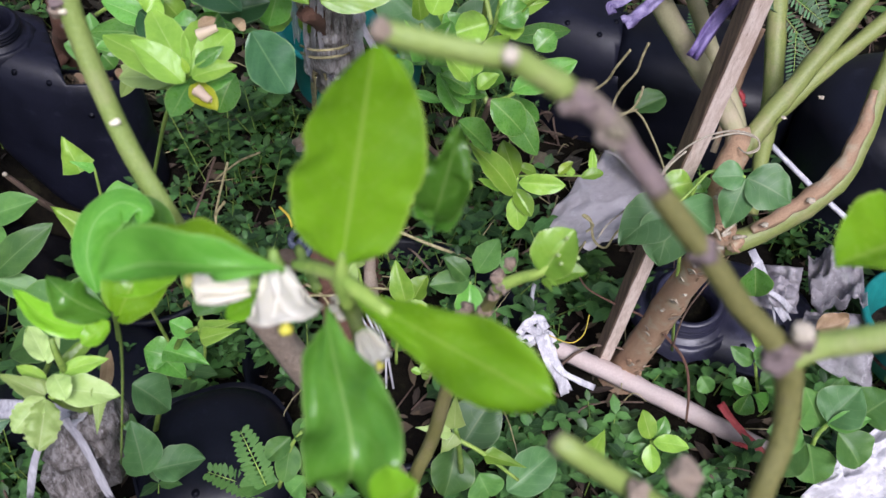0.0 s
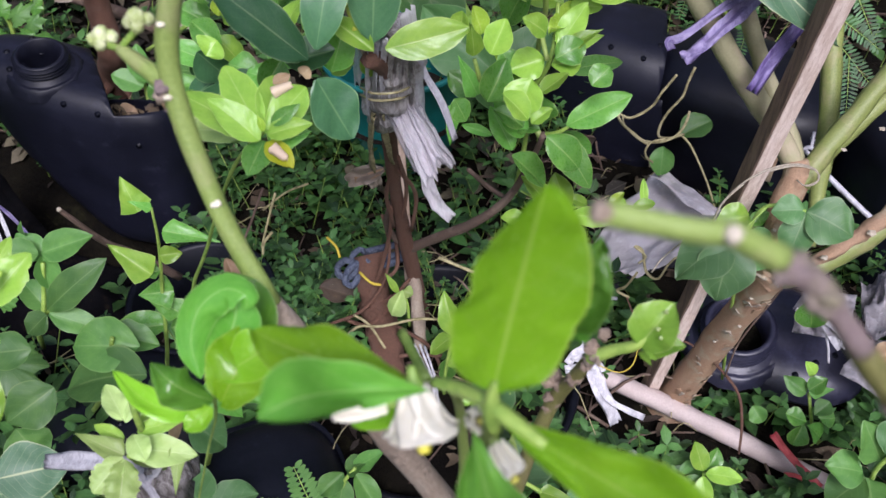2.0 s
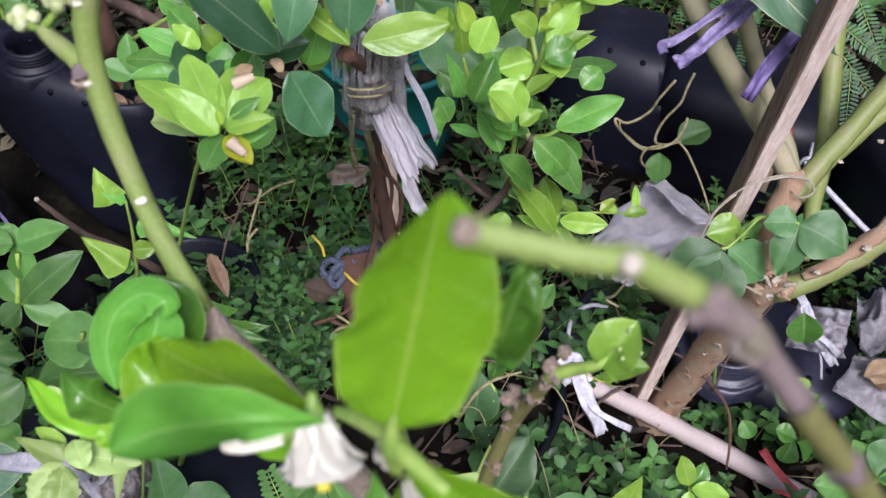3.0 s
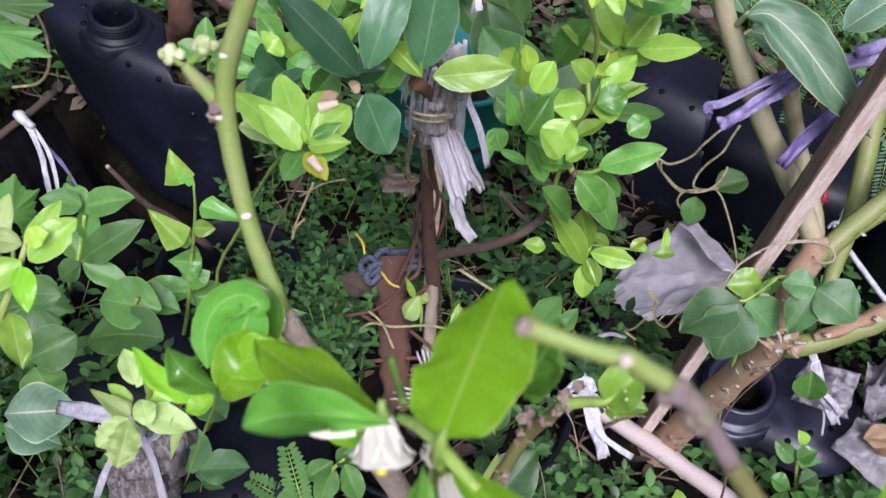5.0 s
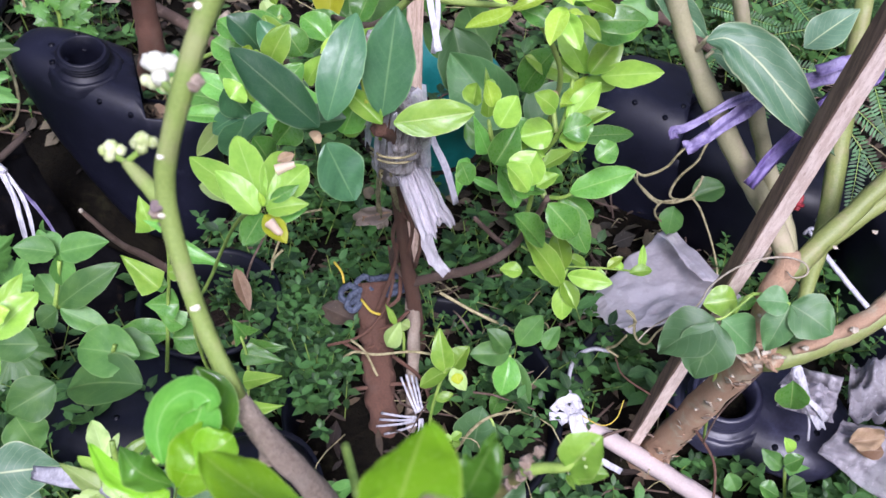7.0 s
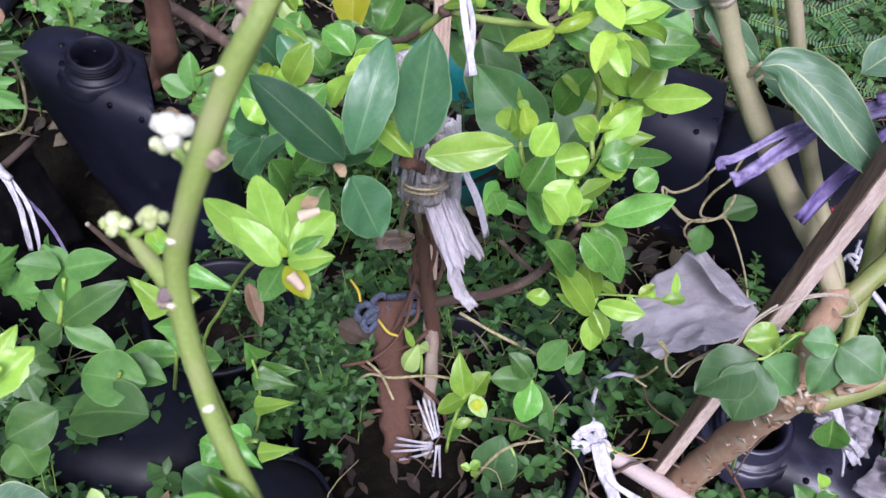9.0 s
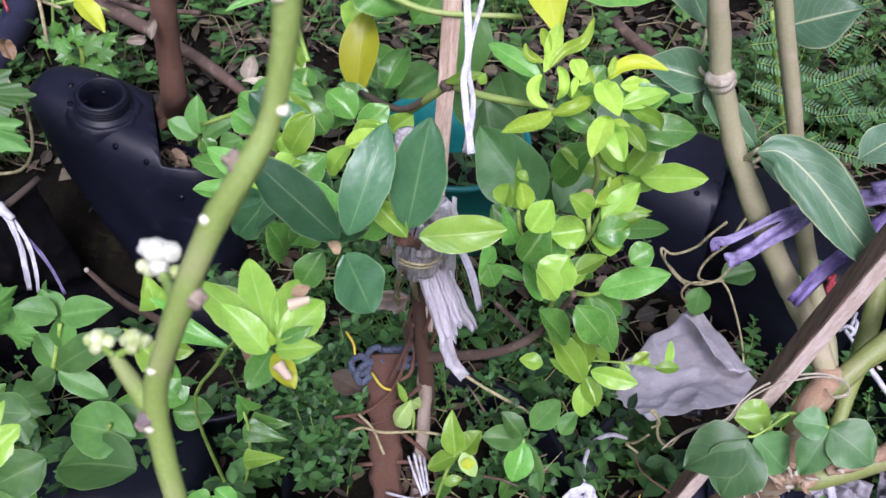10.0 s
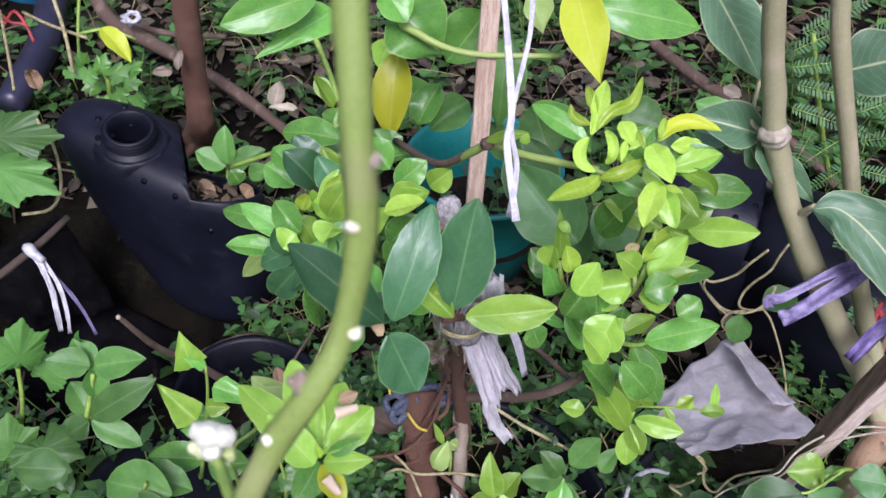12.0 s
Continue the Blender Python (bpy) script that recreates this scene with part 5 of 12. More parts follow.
leaf(citrus, (-0.1871, 0.4592, 0.6751), (-0.2379, 0.4504, 0.7307), 0.0304, (0.39, -0.62, 0.68), "ellipse", GLOSSY, fold=0.08, bend=0.05, teeth=0.05)
leaf(citrus, (-0.1788, 0.4531, 0.6871), (-0.1723, 0.4981, 0.7394), 0.0290, (0.29, -0.63, 0.72), "ellipse", GLOSSY, fold=0.1, teeth=0.05, bend=0.24)
leaf(citrus, (-0.1522, 0.4843, 0.6734), (-0.1491, 0.5083, 0.7428), 0.0355, (0.18, -0.69, 0.70), "ellipse", GLOSSY, fold=0.1, teeth=0.05, bend=0.02)
leaf(citrus, (-0.1441, 0.4845, 0.6691), (-0.0935, 0.5034, 0.6765), 0.0247, (0.26, -0.82, 0.50), "ellipse", FRESH, fold=0.08, bend=0.04)
leaf(citrus, (-0.2055, 0.4678, 0.6660), (-0.1752, 0.4786, 0.6699), 0.0247, (0.52, -0.76, 0.38), "ellipse", GLOSSY, fold=-0.3, bend=0.09)
leaf(citrus, (-0.1862, 0.4671, 0.6547), (-0.1662, 0.4623, 0.6120), 0.0347, (0.52, -0.55, 0.66), "ellipse", GLOSSY, fold=0.1, bend=-0.01)
leaf(citrus, (-0.1512, 0.4821, 0.6683), (-0.1810, 0.4926, 0.6839), 0.0169, (0.12, -0.58, 0.81), "ellipse", FRESH, fold=0.4, bend=0.11)
leaf(citrus, (-0.2053, 0.4999, 0.6406), (-0.2361, 0.5216, 0.6529), 0.0282, (-0.05, -0.76, 0.65), "ellipse", GREEN, fold=0.12, bend=0.04)
leaf(citrus, (-0.2201, 0.5005, 0.6441), (-0.2349, 0.4898, 0.6235), 0.0242, (0.47, -0.73, 0.49), "ovate", GREEN, fold=0.32, bend=0.13)
leaf(citrus, (-0.1866, 0.5003, 0.6372), (-0.1786, 0.5164, 0.6641), 0.0238, (0.39, -0.48, 0.79), "ovate", GREEN, fold=0.24, bend=0.19)
leaf(citrus, (-0.1898, 0.4676, 0.6628), (-0.1959, 0.4618, 0.6586), 0.0097, (0.45, -0.64, 0.62), "ellipse", DRY, curl=2, fold=0.12, bend=0.21)
leaf(citrus, (-0.3095, 0.6327, 0.5943), (-0.3345, 0.6295, 0.6255), 0.0346, (0.56, -0.25, 0.79), "ellipse", GLOSSY, fold=0.24, bend=0.19)
leaf(citrus, (-0.2896, 0.6307, 0.5873), (-0.3123, 0.6425, 0.6180), 0.0268, (0.34, -0.32, 0.88), "ovate", GLOSSY, fold=0.24, bend=0.16)
leaf(citrus, (-0.2869, 0.6079, 0.5932), (-0.2863, 0.6267, 0.6243), 0.0217, (0.08, -0.20, 0.98), "ellipse", FRESH, fold=0.3, bend=0.23)
leaf(citrus, (-0.2995, 0.6104, 0.5988), (-0.3095, 0.6027, 0.6082), 0.0174, (0.63, -0.44, 0.65), "ovate", FRESH, curl=1.6, fold=0.31, bend=0.01)
leaf(citrus, (-0.2907, 0.5915, 0.6068), (-0.2747, 0.5987, 0.6232), 0.0211, (0.61, -0.44, 0.66), "ellipse", FRESH, fold=0.11, bend=0.15)
leaf(citrus, (-0.3236, 0.6341, 0.5437), (-0.3467, 0.6209, 0.5513), 0.0330, (0.25, -0.26, 0.93), "ellipse", GREEN, fold=0.12, bend=-0.02)
leaf(citrus, (-0.3633, 0.6660, 0.5003), (-0.4266, 0.6714, 0.4939), 0.0249, (0.38, -0.53, 0.76), "ellipse", GREEN, fold=0.09, bend=0.19)
leaf(citrus, (-0.3584, 0.6450, 0.5074), (-0.3612, 0.6669, 0.5283), 0.0250, (0.44, -0.22, 0.87), "ovate", GLOSSY, fold=0.31, bend=0.03)
leaf(citrus, (-0.3601, 0.6573, 0.4914), (-0.3975, 0.6409, 0.4444), 0.0209, (0.29, -0.42, 0.86), "ovate", PALE, fold=0.28, bend=0.10)
leaf(citrus, (-0.2998, 0.5738, 0.5650), (-0.3271, 0.5759, 0.5185), 0.0270, (0.27, -0.75, 0.61), "ellipse", GLOSSY, fold=0.23, bend=0.11)
leaf(citrus, (-0.2849, 0.5514, 0.5682), (-0.2792, 0.5640, 0.5229), 0.0306, (0.51, -0.41, 0.76), "ellipse", GREEN, fold=0.16, bend=0.18)
leaf(citrus, (-0.2622, 0.5669, 0.6044), (-0.2606, 0.5862, 0.6218), 0.0330, (0.17, -0.58, 0.80), "ellipse", FRESH, fold=0.29, bend=0.00)
leaf(citrus, (-0.2353, 0.6007, 0.6287), (-0.2056, 0.6011, 0.6492), 0.0244, (0.17, -0.49, 0.85), "ellipse", FRESH, fold=0.25, bend=0.04)
leaf(citrus, (-0.2497, 0.6522, 0.5969), (-0.2290, 0.6664, 0.6185), 0.0246, (0.26, -0.37, 0.89), "ellipse", GREEN, fold=0.09, bend=0.14)
leaf(citrus, (-0.2732, 0.7025, 0.5663), (-0.3025, 0.7115, 0.5821), 0.0292, (0.43, -0.50, 0.75), "ellipse", GREEN, fold=0.30, bend=0.18)
leaf(citrus, (-0.3547, 0.7926, 0.5043), (-0.4233, 0.7931, 0.4948), 0.0341, (-0.02, -0.41, 0.91), "ellipse", GREEN, fold=0.14, bend=0.20)
leaf(citrus, (-0.3857, 0.8347, 0.4819), (-0.3853, 0.8506, 0.4965), 0.0297, (0.28, -0.49, 0.83), "ovate", GREEN, fold=0.30, bend=0.03)
leaf(citrus, (-0.3142, 0.9019, 0.4563), (-0.3015, 0.9393, 0.4876), 0.0375, (-0.05, -0.64, 0.77), "ellipse", GREEN, fold=0.21, bend=0.22)
leaf(citrus, (-0.3276, 0.9023, 0.4601), (-0.3577, 0.9115, 0.4764), 0.0344, (0.29, -0.76, 0.59), "ellipse", GREEN, fold=0.21, bend=0.11)
leaf(citrus, (-0.3688, 0.8699, 0.4408), (-0.4163, 0.8544, 0.4387), 0.0437, (0.44, -0.63, 0.64), "ovate", WEED, fold=0.13, bend=0.20)
leaf(citrus, (-0.3081, 0.7229, 0.5387), (-0.2585, 0.7346, 0.5644), 0.0380, (0.09, -0.31, 0.95), "ovate", GREEN, fold=0.24, bend=0.16)
leaf(citrus, (-0.2604, 0.5651, 0.6299), (-0.2435, 0.5636, 0.5965), 0.0244, (0.21, -0.45, 0.87), "ellipse", GLOSSY, fold=0.19, bend=0.22)
leaf(citrus, (-0.2948, 0.5775, 0.6226), (-0.2912, 0.5845, 0.6367), 0.0129, (0.12, -0.24, 0.96), "ellipse", TENDER, curl=0.91, fold=0.4, bend=0.09)
leaf(citrus, (-0.2805, 0.5866, 0.6273), (-0.2686, 0.5964, 0.6506), 0.0128, (0.01, -0.40, 0.92), "ellipse", TENDER, fold=0.4, curl=0.39, bend=0.01)
leaf(citrus, (-0.2580, 0.5509, 0.6439), (-0.2584, 0.5340, 0.6423), 0.0231, (-0.03, -0.55, 0.84), "ovate", FRESH, fold=0.2, bend=0.21)
leaf(citrus, (-0.2942, 0.5643, 0.6102), (-0.3014, 0.5541, 0.6026), 0.0256, (0.20, -0.46, 0.87), "ellipse", FRESH, fold=0.2, bend=0.00)
leaf(citrus, (-0.2273, 0.5682, 0.6521), (-0.1986, 0.5728, 0.6662), 0.0163, (0.17, -0.34, 0.93), "ellipse", TENDER, fold=0.3, curl=0.26, bend=0.06)
leaf(citrus, (-0.2225, 0.5834, 0.6510), (-0.2033, 0.5870, 0.6632), 0.0156, (0.05, -0.83, 0.55), "ellipse", FRESH, fold=0.3, curl=0.5, bend=0.20)
leaf(citrus, (-0.1919, 0.5162, 0.6226), (-0.1764, 0.5284, 0.6298), 0.0195, (0.26, -0.21, 0.94), "ovate", FRESH, fold=0.3, bend=0.13)
leaf(citrus, (-0.1655, 0.5206, 0.6198), (-0.1628, 0.5273, 0.6392), 0.0164, (0.09, -0.34, 0.94), "ellipse", FRESH, fold=0.3, curl=0.5, bend=0.23)
leaf(citrus, (-0.1142, 0.6058, 0.6022), (-0.1118, 0.6118, 0.6209), 0.0205, (-0.17, -0.39, 0.90), "ovate", FRESH, fold=0.3, curl=0.6, bend=0.14)
leaf(citrus, (-0.0970, 0.6012, 0.6073), (-0.1063, 0.6045, 0.6300), 0.0163, (0.18, -0.48, 0.86), "ellipse", TENDER, fold=0.4, curl=0.52, bend=0.14)
leaf(citrus, (-0.0891, 0.5914, 0.5963), (-0.0791, 0.6045, 0.6196), 0.0242, (0.30, -0.43, 0.85), "ellipse", FRESH, fold=0.3, bend=0.06)
leaf(citrus, (-0.0783, 0.5799, 0.5690), (-0.0572, 0.5775, 0.5474), 0.0249, (0.07, -0.14, 0.99), "ellipse", FRESH, fold=0.2, bend=0.08)
leaf(citrus, (-0.1165, 0.5854, 0.5562), (-0.1068, 0.5822, 0.5368), 0.0197, (0.23, -0.56, 0.80), "ellipse", GREEN, fold=0.06, bend=0.03)
leaf(citrus, (-0.2702, 0.5677, 0.6335), (-0.2544, 0.5766, 0.6659), 0.0224, (0.30, -0.46, 0.83), "ellipse", FRESH, fold=0.16, bend=0.23)
leaf(citrus, (-0.3026, 0.5859, 0.5880), (-0.3279, 0.5969, 0.6031), 0.0234, (0.39, -0.78, 0.49), "ellipse", GREEN, fold=0.33, bend=0.24)
leaf(citrus, (-0.3195, 0.6133, 0.5479), (-0.3737, 0.6198, 0.5646), 0.0225, (0.58, -0.48, 0.66), "ellipse", GREEN, fold=0.09, bend=0.05)
leaf(citrus, (-0.3396, 0.6153, 0.5263), (-0.3847, 0.6054, 0.5262), 0.0225, (0.13, -0.23, 0.96), "ellipse", GREEN, fold=0.28, bend=0.02)
leaf(citrus, (-0.3136, 0.6110, 0.5447), (-0.3518, 0.6024, 0.5169), 0.0253, (0.10, -0.52, 0.85), "ellipse", GLOSSY, fold=0.11, bend=0.19)
leaf(citrus, (-0.2604, 0.5505, 0.6157), (-0.2448, 0.5744, 0.6345), 0.0262, (0.30, -0.43, 0.85), "ovate", GREEN, fold=0.13, bend=0.12)
leaf(citrus, (-0.3335, 0.6036, 0.5693), (-0.3126, 0.6075, 0.5413), 0.0346, (0.08, -0.85, 0.52), "ellipse", GLOSSY, fold=0.15, bend=0.01)
leaf(citrus, (-0.2718, 0.5696, 0.5807), (-0.3011, 0.5591, 0.5494), 0.0211, (0.00, -0.31, 0.95), "lance", GLOSSY, fold=0.31, bend=0.16)
leaf(citrus, (-0.3360, 0.6504, 0.5853), (-0.3596, 0.6593, 0.5981), 0.0250, (0.38, -0.39, 0.84), "ellipse", GREEN, fold=0.31, bend=0.17)
leaf(citrus, (-0.3482, 0.6669, 0.5527), (-0.3763, 0.6726, 0.5652), 0.0292, (0.29, -0.34, 0.89), "ellipse", GREEN, fold=0.21, bend=0.11)
leaf(citrus, (-0.3402, 0.6965, 0.5503), (-0.3667, 0.7106, 0.5702), 0.0280, (0.05, -0.34, 0.94), "ellipse", GLOSSY, fold=0.08, bend=0.02)
leaf(citrus, (-0.2987, 0.6519, 0.5815), (-0.3166, 0.6625, 0.6098), 0.0230, (0.43, -0.59, 0.68), "ellipse", FRESH, fold=0.25, bend=0.20)
leaf(citrus, (-0.2869, 0.6713, 0.5687), (-0.3089, 0.6777, 0.5941), 0.0283, (0.12, -0.60, 0.79), "ovate", GREEN, fold=0.07, bend=0.21)
leaf(citrus, (-0.2447, 0.5788, 0.6109), (-0.2317, 0.5911, 0.6328), 0.0225, (-0.16, -0.30, 0.94), "ellipse", FRESH, fold=0.10, bend=0.20)
leaf(citrus, (-0.2280, 0.5812, 0.6088), (-0.2114, 0.5947, 0.6308), 0.0246, (0.32, -0.57, 0.76), "ellipse", GREEN, fold=0.19, bend=0.17)
leaf(citrus, (-0.2982, 0.6022, 0.5632), (-0.3174, 0.6055, 0.5850), 0.0223, (0.04, -0.22, 0.97), "ovate", FRESH, fold=0.26, bend=0.22)
leaf(citrus, (-0.2749, 0.5819, 0.5661), (-0.2990, 0.5840, 0.5742), 0.0262, (0.38, -0.40, 0.83), "ellipse", GREEN, fold=0.29, bend=0.13)
leaf(citrus, (-0.2537, 0.5649, 0.5726), (-0.2771, 0.5669, 0.5805), 0.0255, (-0.03, -0.31, 0.95), "ellipse", GREEN, fold=0.15, bend=0.15)
leaf(citrus, (-0.2815, 0.7394, 0.5471), (-0.3074, 0.7504, 0.5639), 0.0307, (0.54, -0.57, 0.62), "ovate", GREEN, fold=0.24, bend=0.05)
leaf(citrus, (-0.2240, 0.6606, 0.5980), (-0.2084, 0.6680, 0.6147), 0.0223, (0.41, -0.47, 0.78), "ellipse", FRESH, fold=0.31, bend=0.14)
leaf(citrus, (-0.2173, 0.5878, 0.6121), (-0.2263, 0.5764, 0.5900), 0.0208, (0.06, -0.24, 0.97), "ellipse", GREEN, fold=0.31, bend=0.21)
leaf(citrus, (-0.2392, 0.5502, 0.5553), (-0.2516, 0.5332, 0.5289), 0.0257, (0.27, -0.28, 0.92), "ellipse", GREEN, fold=0.21, bend=0.24)
leaf(citrus, (-0.1108, 0.6879, 0.4831), (-0.1298, 0.6938, 0.5212), 0.0247, (-0.03, -0.60, 0.80), "arrow", GREEN, fold=0.20, bend=0.12)
leaf(citrus, (-0.0746, 0.6583, 0.5296), (-0.0889, 0.6641, 0.5525), 0.0276, (0.08, -0.69, 0.72), "ovate", GREEN, fold=0.08, bend=0.18)
leaf(citrus, (-0.0963, 0.6372, 0.5157), (-0.0822, 0.6593, 0.5464), 0.0321, (0.35, -0.47, 0.81), "ovate", GREEN, fold=0.33, bend=0.19)
leaf(citrus, (-0.0576, 0.6095, 0.5633), (-0.0673, 0.5934, 0.5370), 0.0342, (0.00, -0.58, 0.82), "ellipse", FRESH, fold=0.23, bend=0.14)
leaf(citrus, (-0.0503, 0.6022, 0.5546), (-0.0293, 0.6187, 0.5645), 0.0170, (-0.43, -0.45, 0.78), "ellipse", FRESH, fold=0.19, bend=0.02)
leaf(citrus, (-0.0743, 0.6543, 0.4426), (-0.0424, 0.6540, 0.4064), 0.0304, (-0.09, -0.19, 0.98), "ellipse", GREEN, fold=0.29, bend=0.06)
leaf(citrus, (-0.0430, 0.6265, 0.4920), (-0.0127, 0.6274, 0.4573), 0.0309, (-0.14, -0.52, 0.84), "ellipse", GREEN, fold=0.18, bend=0.23)
leaf(citrus, (-0.0651, 0.6594, 0.4727), (-0.0932, 0.6650, 0.4852), 0.0244, (0.20, -0.30, 0.93), "ovate", GREEN, fold=0.25, bend=0.19)
leaf(citrus, (-0.0409, 0.6417, 0.5610), (-0.0182, 0.6557, 0.5681), 0.0262, (0.10, -0.64, 0.77), "ellipse", GREEN, fold=0.07, bend=0.21)
leaf(citrus, (-0.0500, 0.6378, 0.5875), (-0.0693, 0.6340, 0.6028), 0.0211, (0.21, -0.53, 0.82), "ovate", FRESH, fold=0.17, bend=0.14)
leaf(citrus, (-0.0084, 0.6659, 0.5195), (0.0057, 0.6810, 0.5299), 0.0231, (0.13, -0.54, 0.83), "ellipse", GREEN, fold=0.13, bend=0.11)
drape(citrus, "wrap_tail", ((-0.1696, 0.5456, 0.5818), (-0.1414, 0.5537, 0.5836), (-0.1109, 0.5485, 0.5180), (-0.1427, 0.5410, 0.5106)), FILM, 7.0, 0.0060, 2.0, "clear film hanging in folds from the wrapping")
drape(citrus, "wrap_tail", ((-0.1629, 0.5420, 0.5854), (-0.1470, 0.5472, 0.5870), (-0.1200, 0.5433, 0.5288), (-0.1319, 0.5280, 0.5117)), FILM, 5.0, 0.0050, 5.0, "clear film hanging in folds from the wrapping")
ribbon(citrus, "wrap_tail", [(-0.1344, 0.5417, 0.5155), (-0.1292, 0.5391, 0.4956), (-0.1227, 0.5388, 0.4803), (-0.1128, 0.5371, 0.4700)], 0.0110, (-0.09, -0.74, 0.67), FILM, "torn film hanging from the wrapping", ripple=0.55)
ribbon(citrus, "wrap_tail", [(-0.1324, 0.5040, 0.6847), (-0.1334, 0.5203, 0.6450), (-0.1377, 0.5465, 0.5876), (-0.1433, 0.5838, 0.5132)], 0.0104, (0.32, -0.70, 0.64), FILM, "torn film hanging from the wrapping", ripple=0.55)
ribbon(citrus, "wrap_tail", [(-0.1736, 0.5464, 0.5672), (-0.1871, 0.5800, 0.5047), (-0.1970, 0.6154, 0.4431)], 0.0089, (-0.01, -0.56, 0.83), VINE, "torn film hanging from the wrapping", ripple=0.55)
ribbon(citrus, "wrap_tail", [(-0.1675, 0.5480, 0.5674), (-0.1735, 0.5795, 0.5153), (-0.1794, 0.6164, 0.4543)], 0.0068, (-0.01, -0.63, 0.77), VINE, "torn film hanging from the wrapping", ripple=0.55)
ribbon(citrus, "wrap_strand", [(-0.1548, 0.4910, 0.6704), (-0.1626, 0.5066, 0.6382), (-0.1684, 0.5206, 0.6083), (-0.1778, 0.5531, 0.5536)], 0.0033, (0.35, -0.52, 0.78), TAPE, "fraying wrapping strand", ripple=0.7)
ribbon(citrus, "wrap_strand", [(-0.1504, 0.4922, 0.6706), (-0.1580, 0.5078, 0.6384), (-0.1636, 0.5218, 0.6085), (-0.1725, 0.5545, 0.5538)], 0.0033, (0.01, -0.75, 0.66), TAPE, "fraying wrapping strand", ripple=0.7)
ribbon(citrus, "wrap_strand", [(-0.1460, 0.4933, 0.6708), (-0.1534, 0.5090, 0.6386), (-0.1587, 0.5231, 0.6087), (-0.1681, 0.5556, 0.5540)], 0.0033, (0.42, -0.76, 0.50), TAPE, "fraying wrapping strand", ripple=0.7)
ribbon(citrus, "wrap_strand", [(-0.1409, 0.4947, 0.6710), (-0.1480, 0.5105, 0.6389), (-0.1530, 0.5246, 0.6090), (-0.1636, 0.5568, 0.5542)], 0.0033, (0.28, -0.66, 0.70), WRAP, "fraying wrapping strand", ripple=0.7)
ribbon(citrus, "wrap_strand", [(-0.1358, 0.4960, 0.6712), (-0.1425, 0.5119, 0.6391), (-0.1473, 0.5261, 0.6092), (-0.1583, 0.5582, 0.5544)], 0.0033, (0.08, -0.64, 0.77), WRAP, "fraying wrapping strand", ripple=0.7)
ribbon(citrus, "wrap_strand", [(-0.1314, 0.4972, 0.6714), (-0.1379, 0.5131, 0.6393), (-0.1425, 0.5274, 0.6094), (-0.1521, 0.5598, 0.5547)], 0.0033, (0.30, -0.68, 0.66), WRAP, "fraying wrapping strand", ripple=0.7)
ribbon(citrus, "wrap_strand", [(-0.1270, 0.4983, 0.6716), (-0.1333, 0.5143, 0.6395), (-0.1376, 0.5287, 0.6096), (-0.1459, 0.5615, 0.5549)], 0.0033, (0.02, -0.79, 0.62), WRAP, "fraying wrapping strand", ripple=0.7)
film(citrus, "wrap_scrap", ((-0.1753, 0.5153, 0.6488), (-0.1637, 0.5184, 0.6493), (-0.1754, 0.5284, 0.6060), (-0.1800, 0.5288, 0.6072)), FILM, 0.012, 4.0, label="torn clear film")
stem(citrus, "wrap_top", [(-0.1742, 0.5547, 0.6536, 0.0081), (-0.1764, 0.5565, 0.6697, 0.0093), (-0.1793, 0.5601, 0.6807, 0.0086), (-0.1815, 0.5626, 0.6863, 0.0046)], WRAP, "grey wrapped cut top", 14, 0.35, 5)
leaf(citrus, (-0.1948, 0.6483, 0.4180), (-0.2389, 0.6453, 0.3966), 0.0227, (0.33, -0.69, 0.64), "ovate", FADED, curl=2.2, fold=0.6, wave=0.3, bend=0.06)
leaf(citrus, (-0.1942, 0.6463, 0.4161), (-0.2232, 0.6429, 0.3913), 0.0171, (0.07, -0.22, 0.97), "ovate", DRY, curl=2, fold=0.4, bend=0.24)
leaf(citrus, (-0.2140, 0.6529, 0.4124), (-0.2004, 0.6467, 0.3903), 0.0172, (-0.03, -0.52, 0.85), "ovate", FADED, curl=2.2, fold=0.6, wave=0.3, bend=0.16)
stem(citrus, "root_strand", [(-0.1857, 0.6191, 0.4717, 0.0024), (-0.1888, 0.6477, 0.4163, 0.0025), (-0.2041, 0.6782, 0.3513, 0.0022), (-0.2076, 0.7114, 0.2727, 0.0024)], BARK_RED)
stem(citrus, "root_strand", [(-0.1764, 0.6289, 0.4514, 0.0019), (-0.1811, 0.6740, 0.3703, 0.0021), (-0.1957, 0.7052, 0.2921, 0.0023)], BARK_RED)
stem(citrus, "root_strand", [(-0.1858, 0.6376, 0.4338, 0.0020), (-0.1748, 0.6859, 0.3526, 0.0022), (-0.1872, 0.7119, 0.2691, 0.0024)], BARK_RED)
stem(citrus, "root_strand", [(-0.2036, 0.6934, 0.3240, 0.0022), (-0.2172, 0.7201, 0.2415, 0.0024), (-0.2474, 0.7192, 0.1369, 0.0026), (-0.2910, 0.7172, 0.0888, 0.0027)], BARK_RED)
stem(citrus, "branch", [(-0.2006, 0.7420, 0.2034, 0.0063), (-0.1563, 0.7266, 0.2490, 0.0060), (-0.1141, 0.7099, 0.2938, 0.0052), (-0.0787, 0.7070, 0.3391, 0.0044), (-0.0562, 0.6955, 0.4063, 0.0031), (-0.0473, 0.6823, 0.4473, 0.0030)], BARK_DARK)
stem(citrus, "branch", [(-0.2009, 0.7377, 0.2131, 0.0050), (-0.2201, 0.7295, 0.2507, 0.0043), (-0.2031, 0.6959, 0.3261, 0.0039)], BARK_DARK)
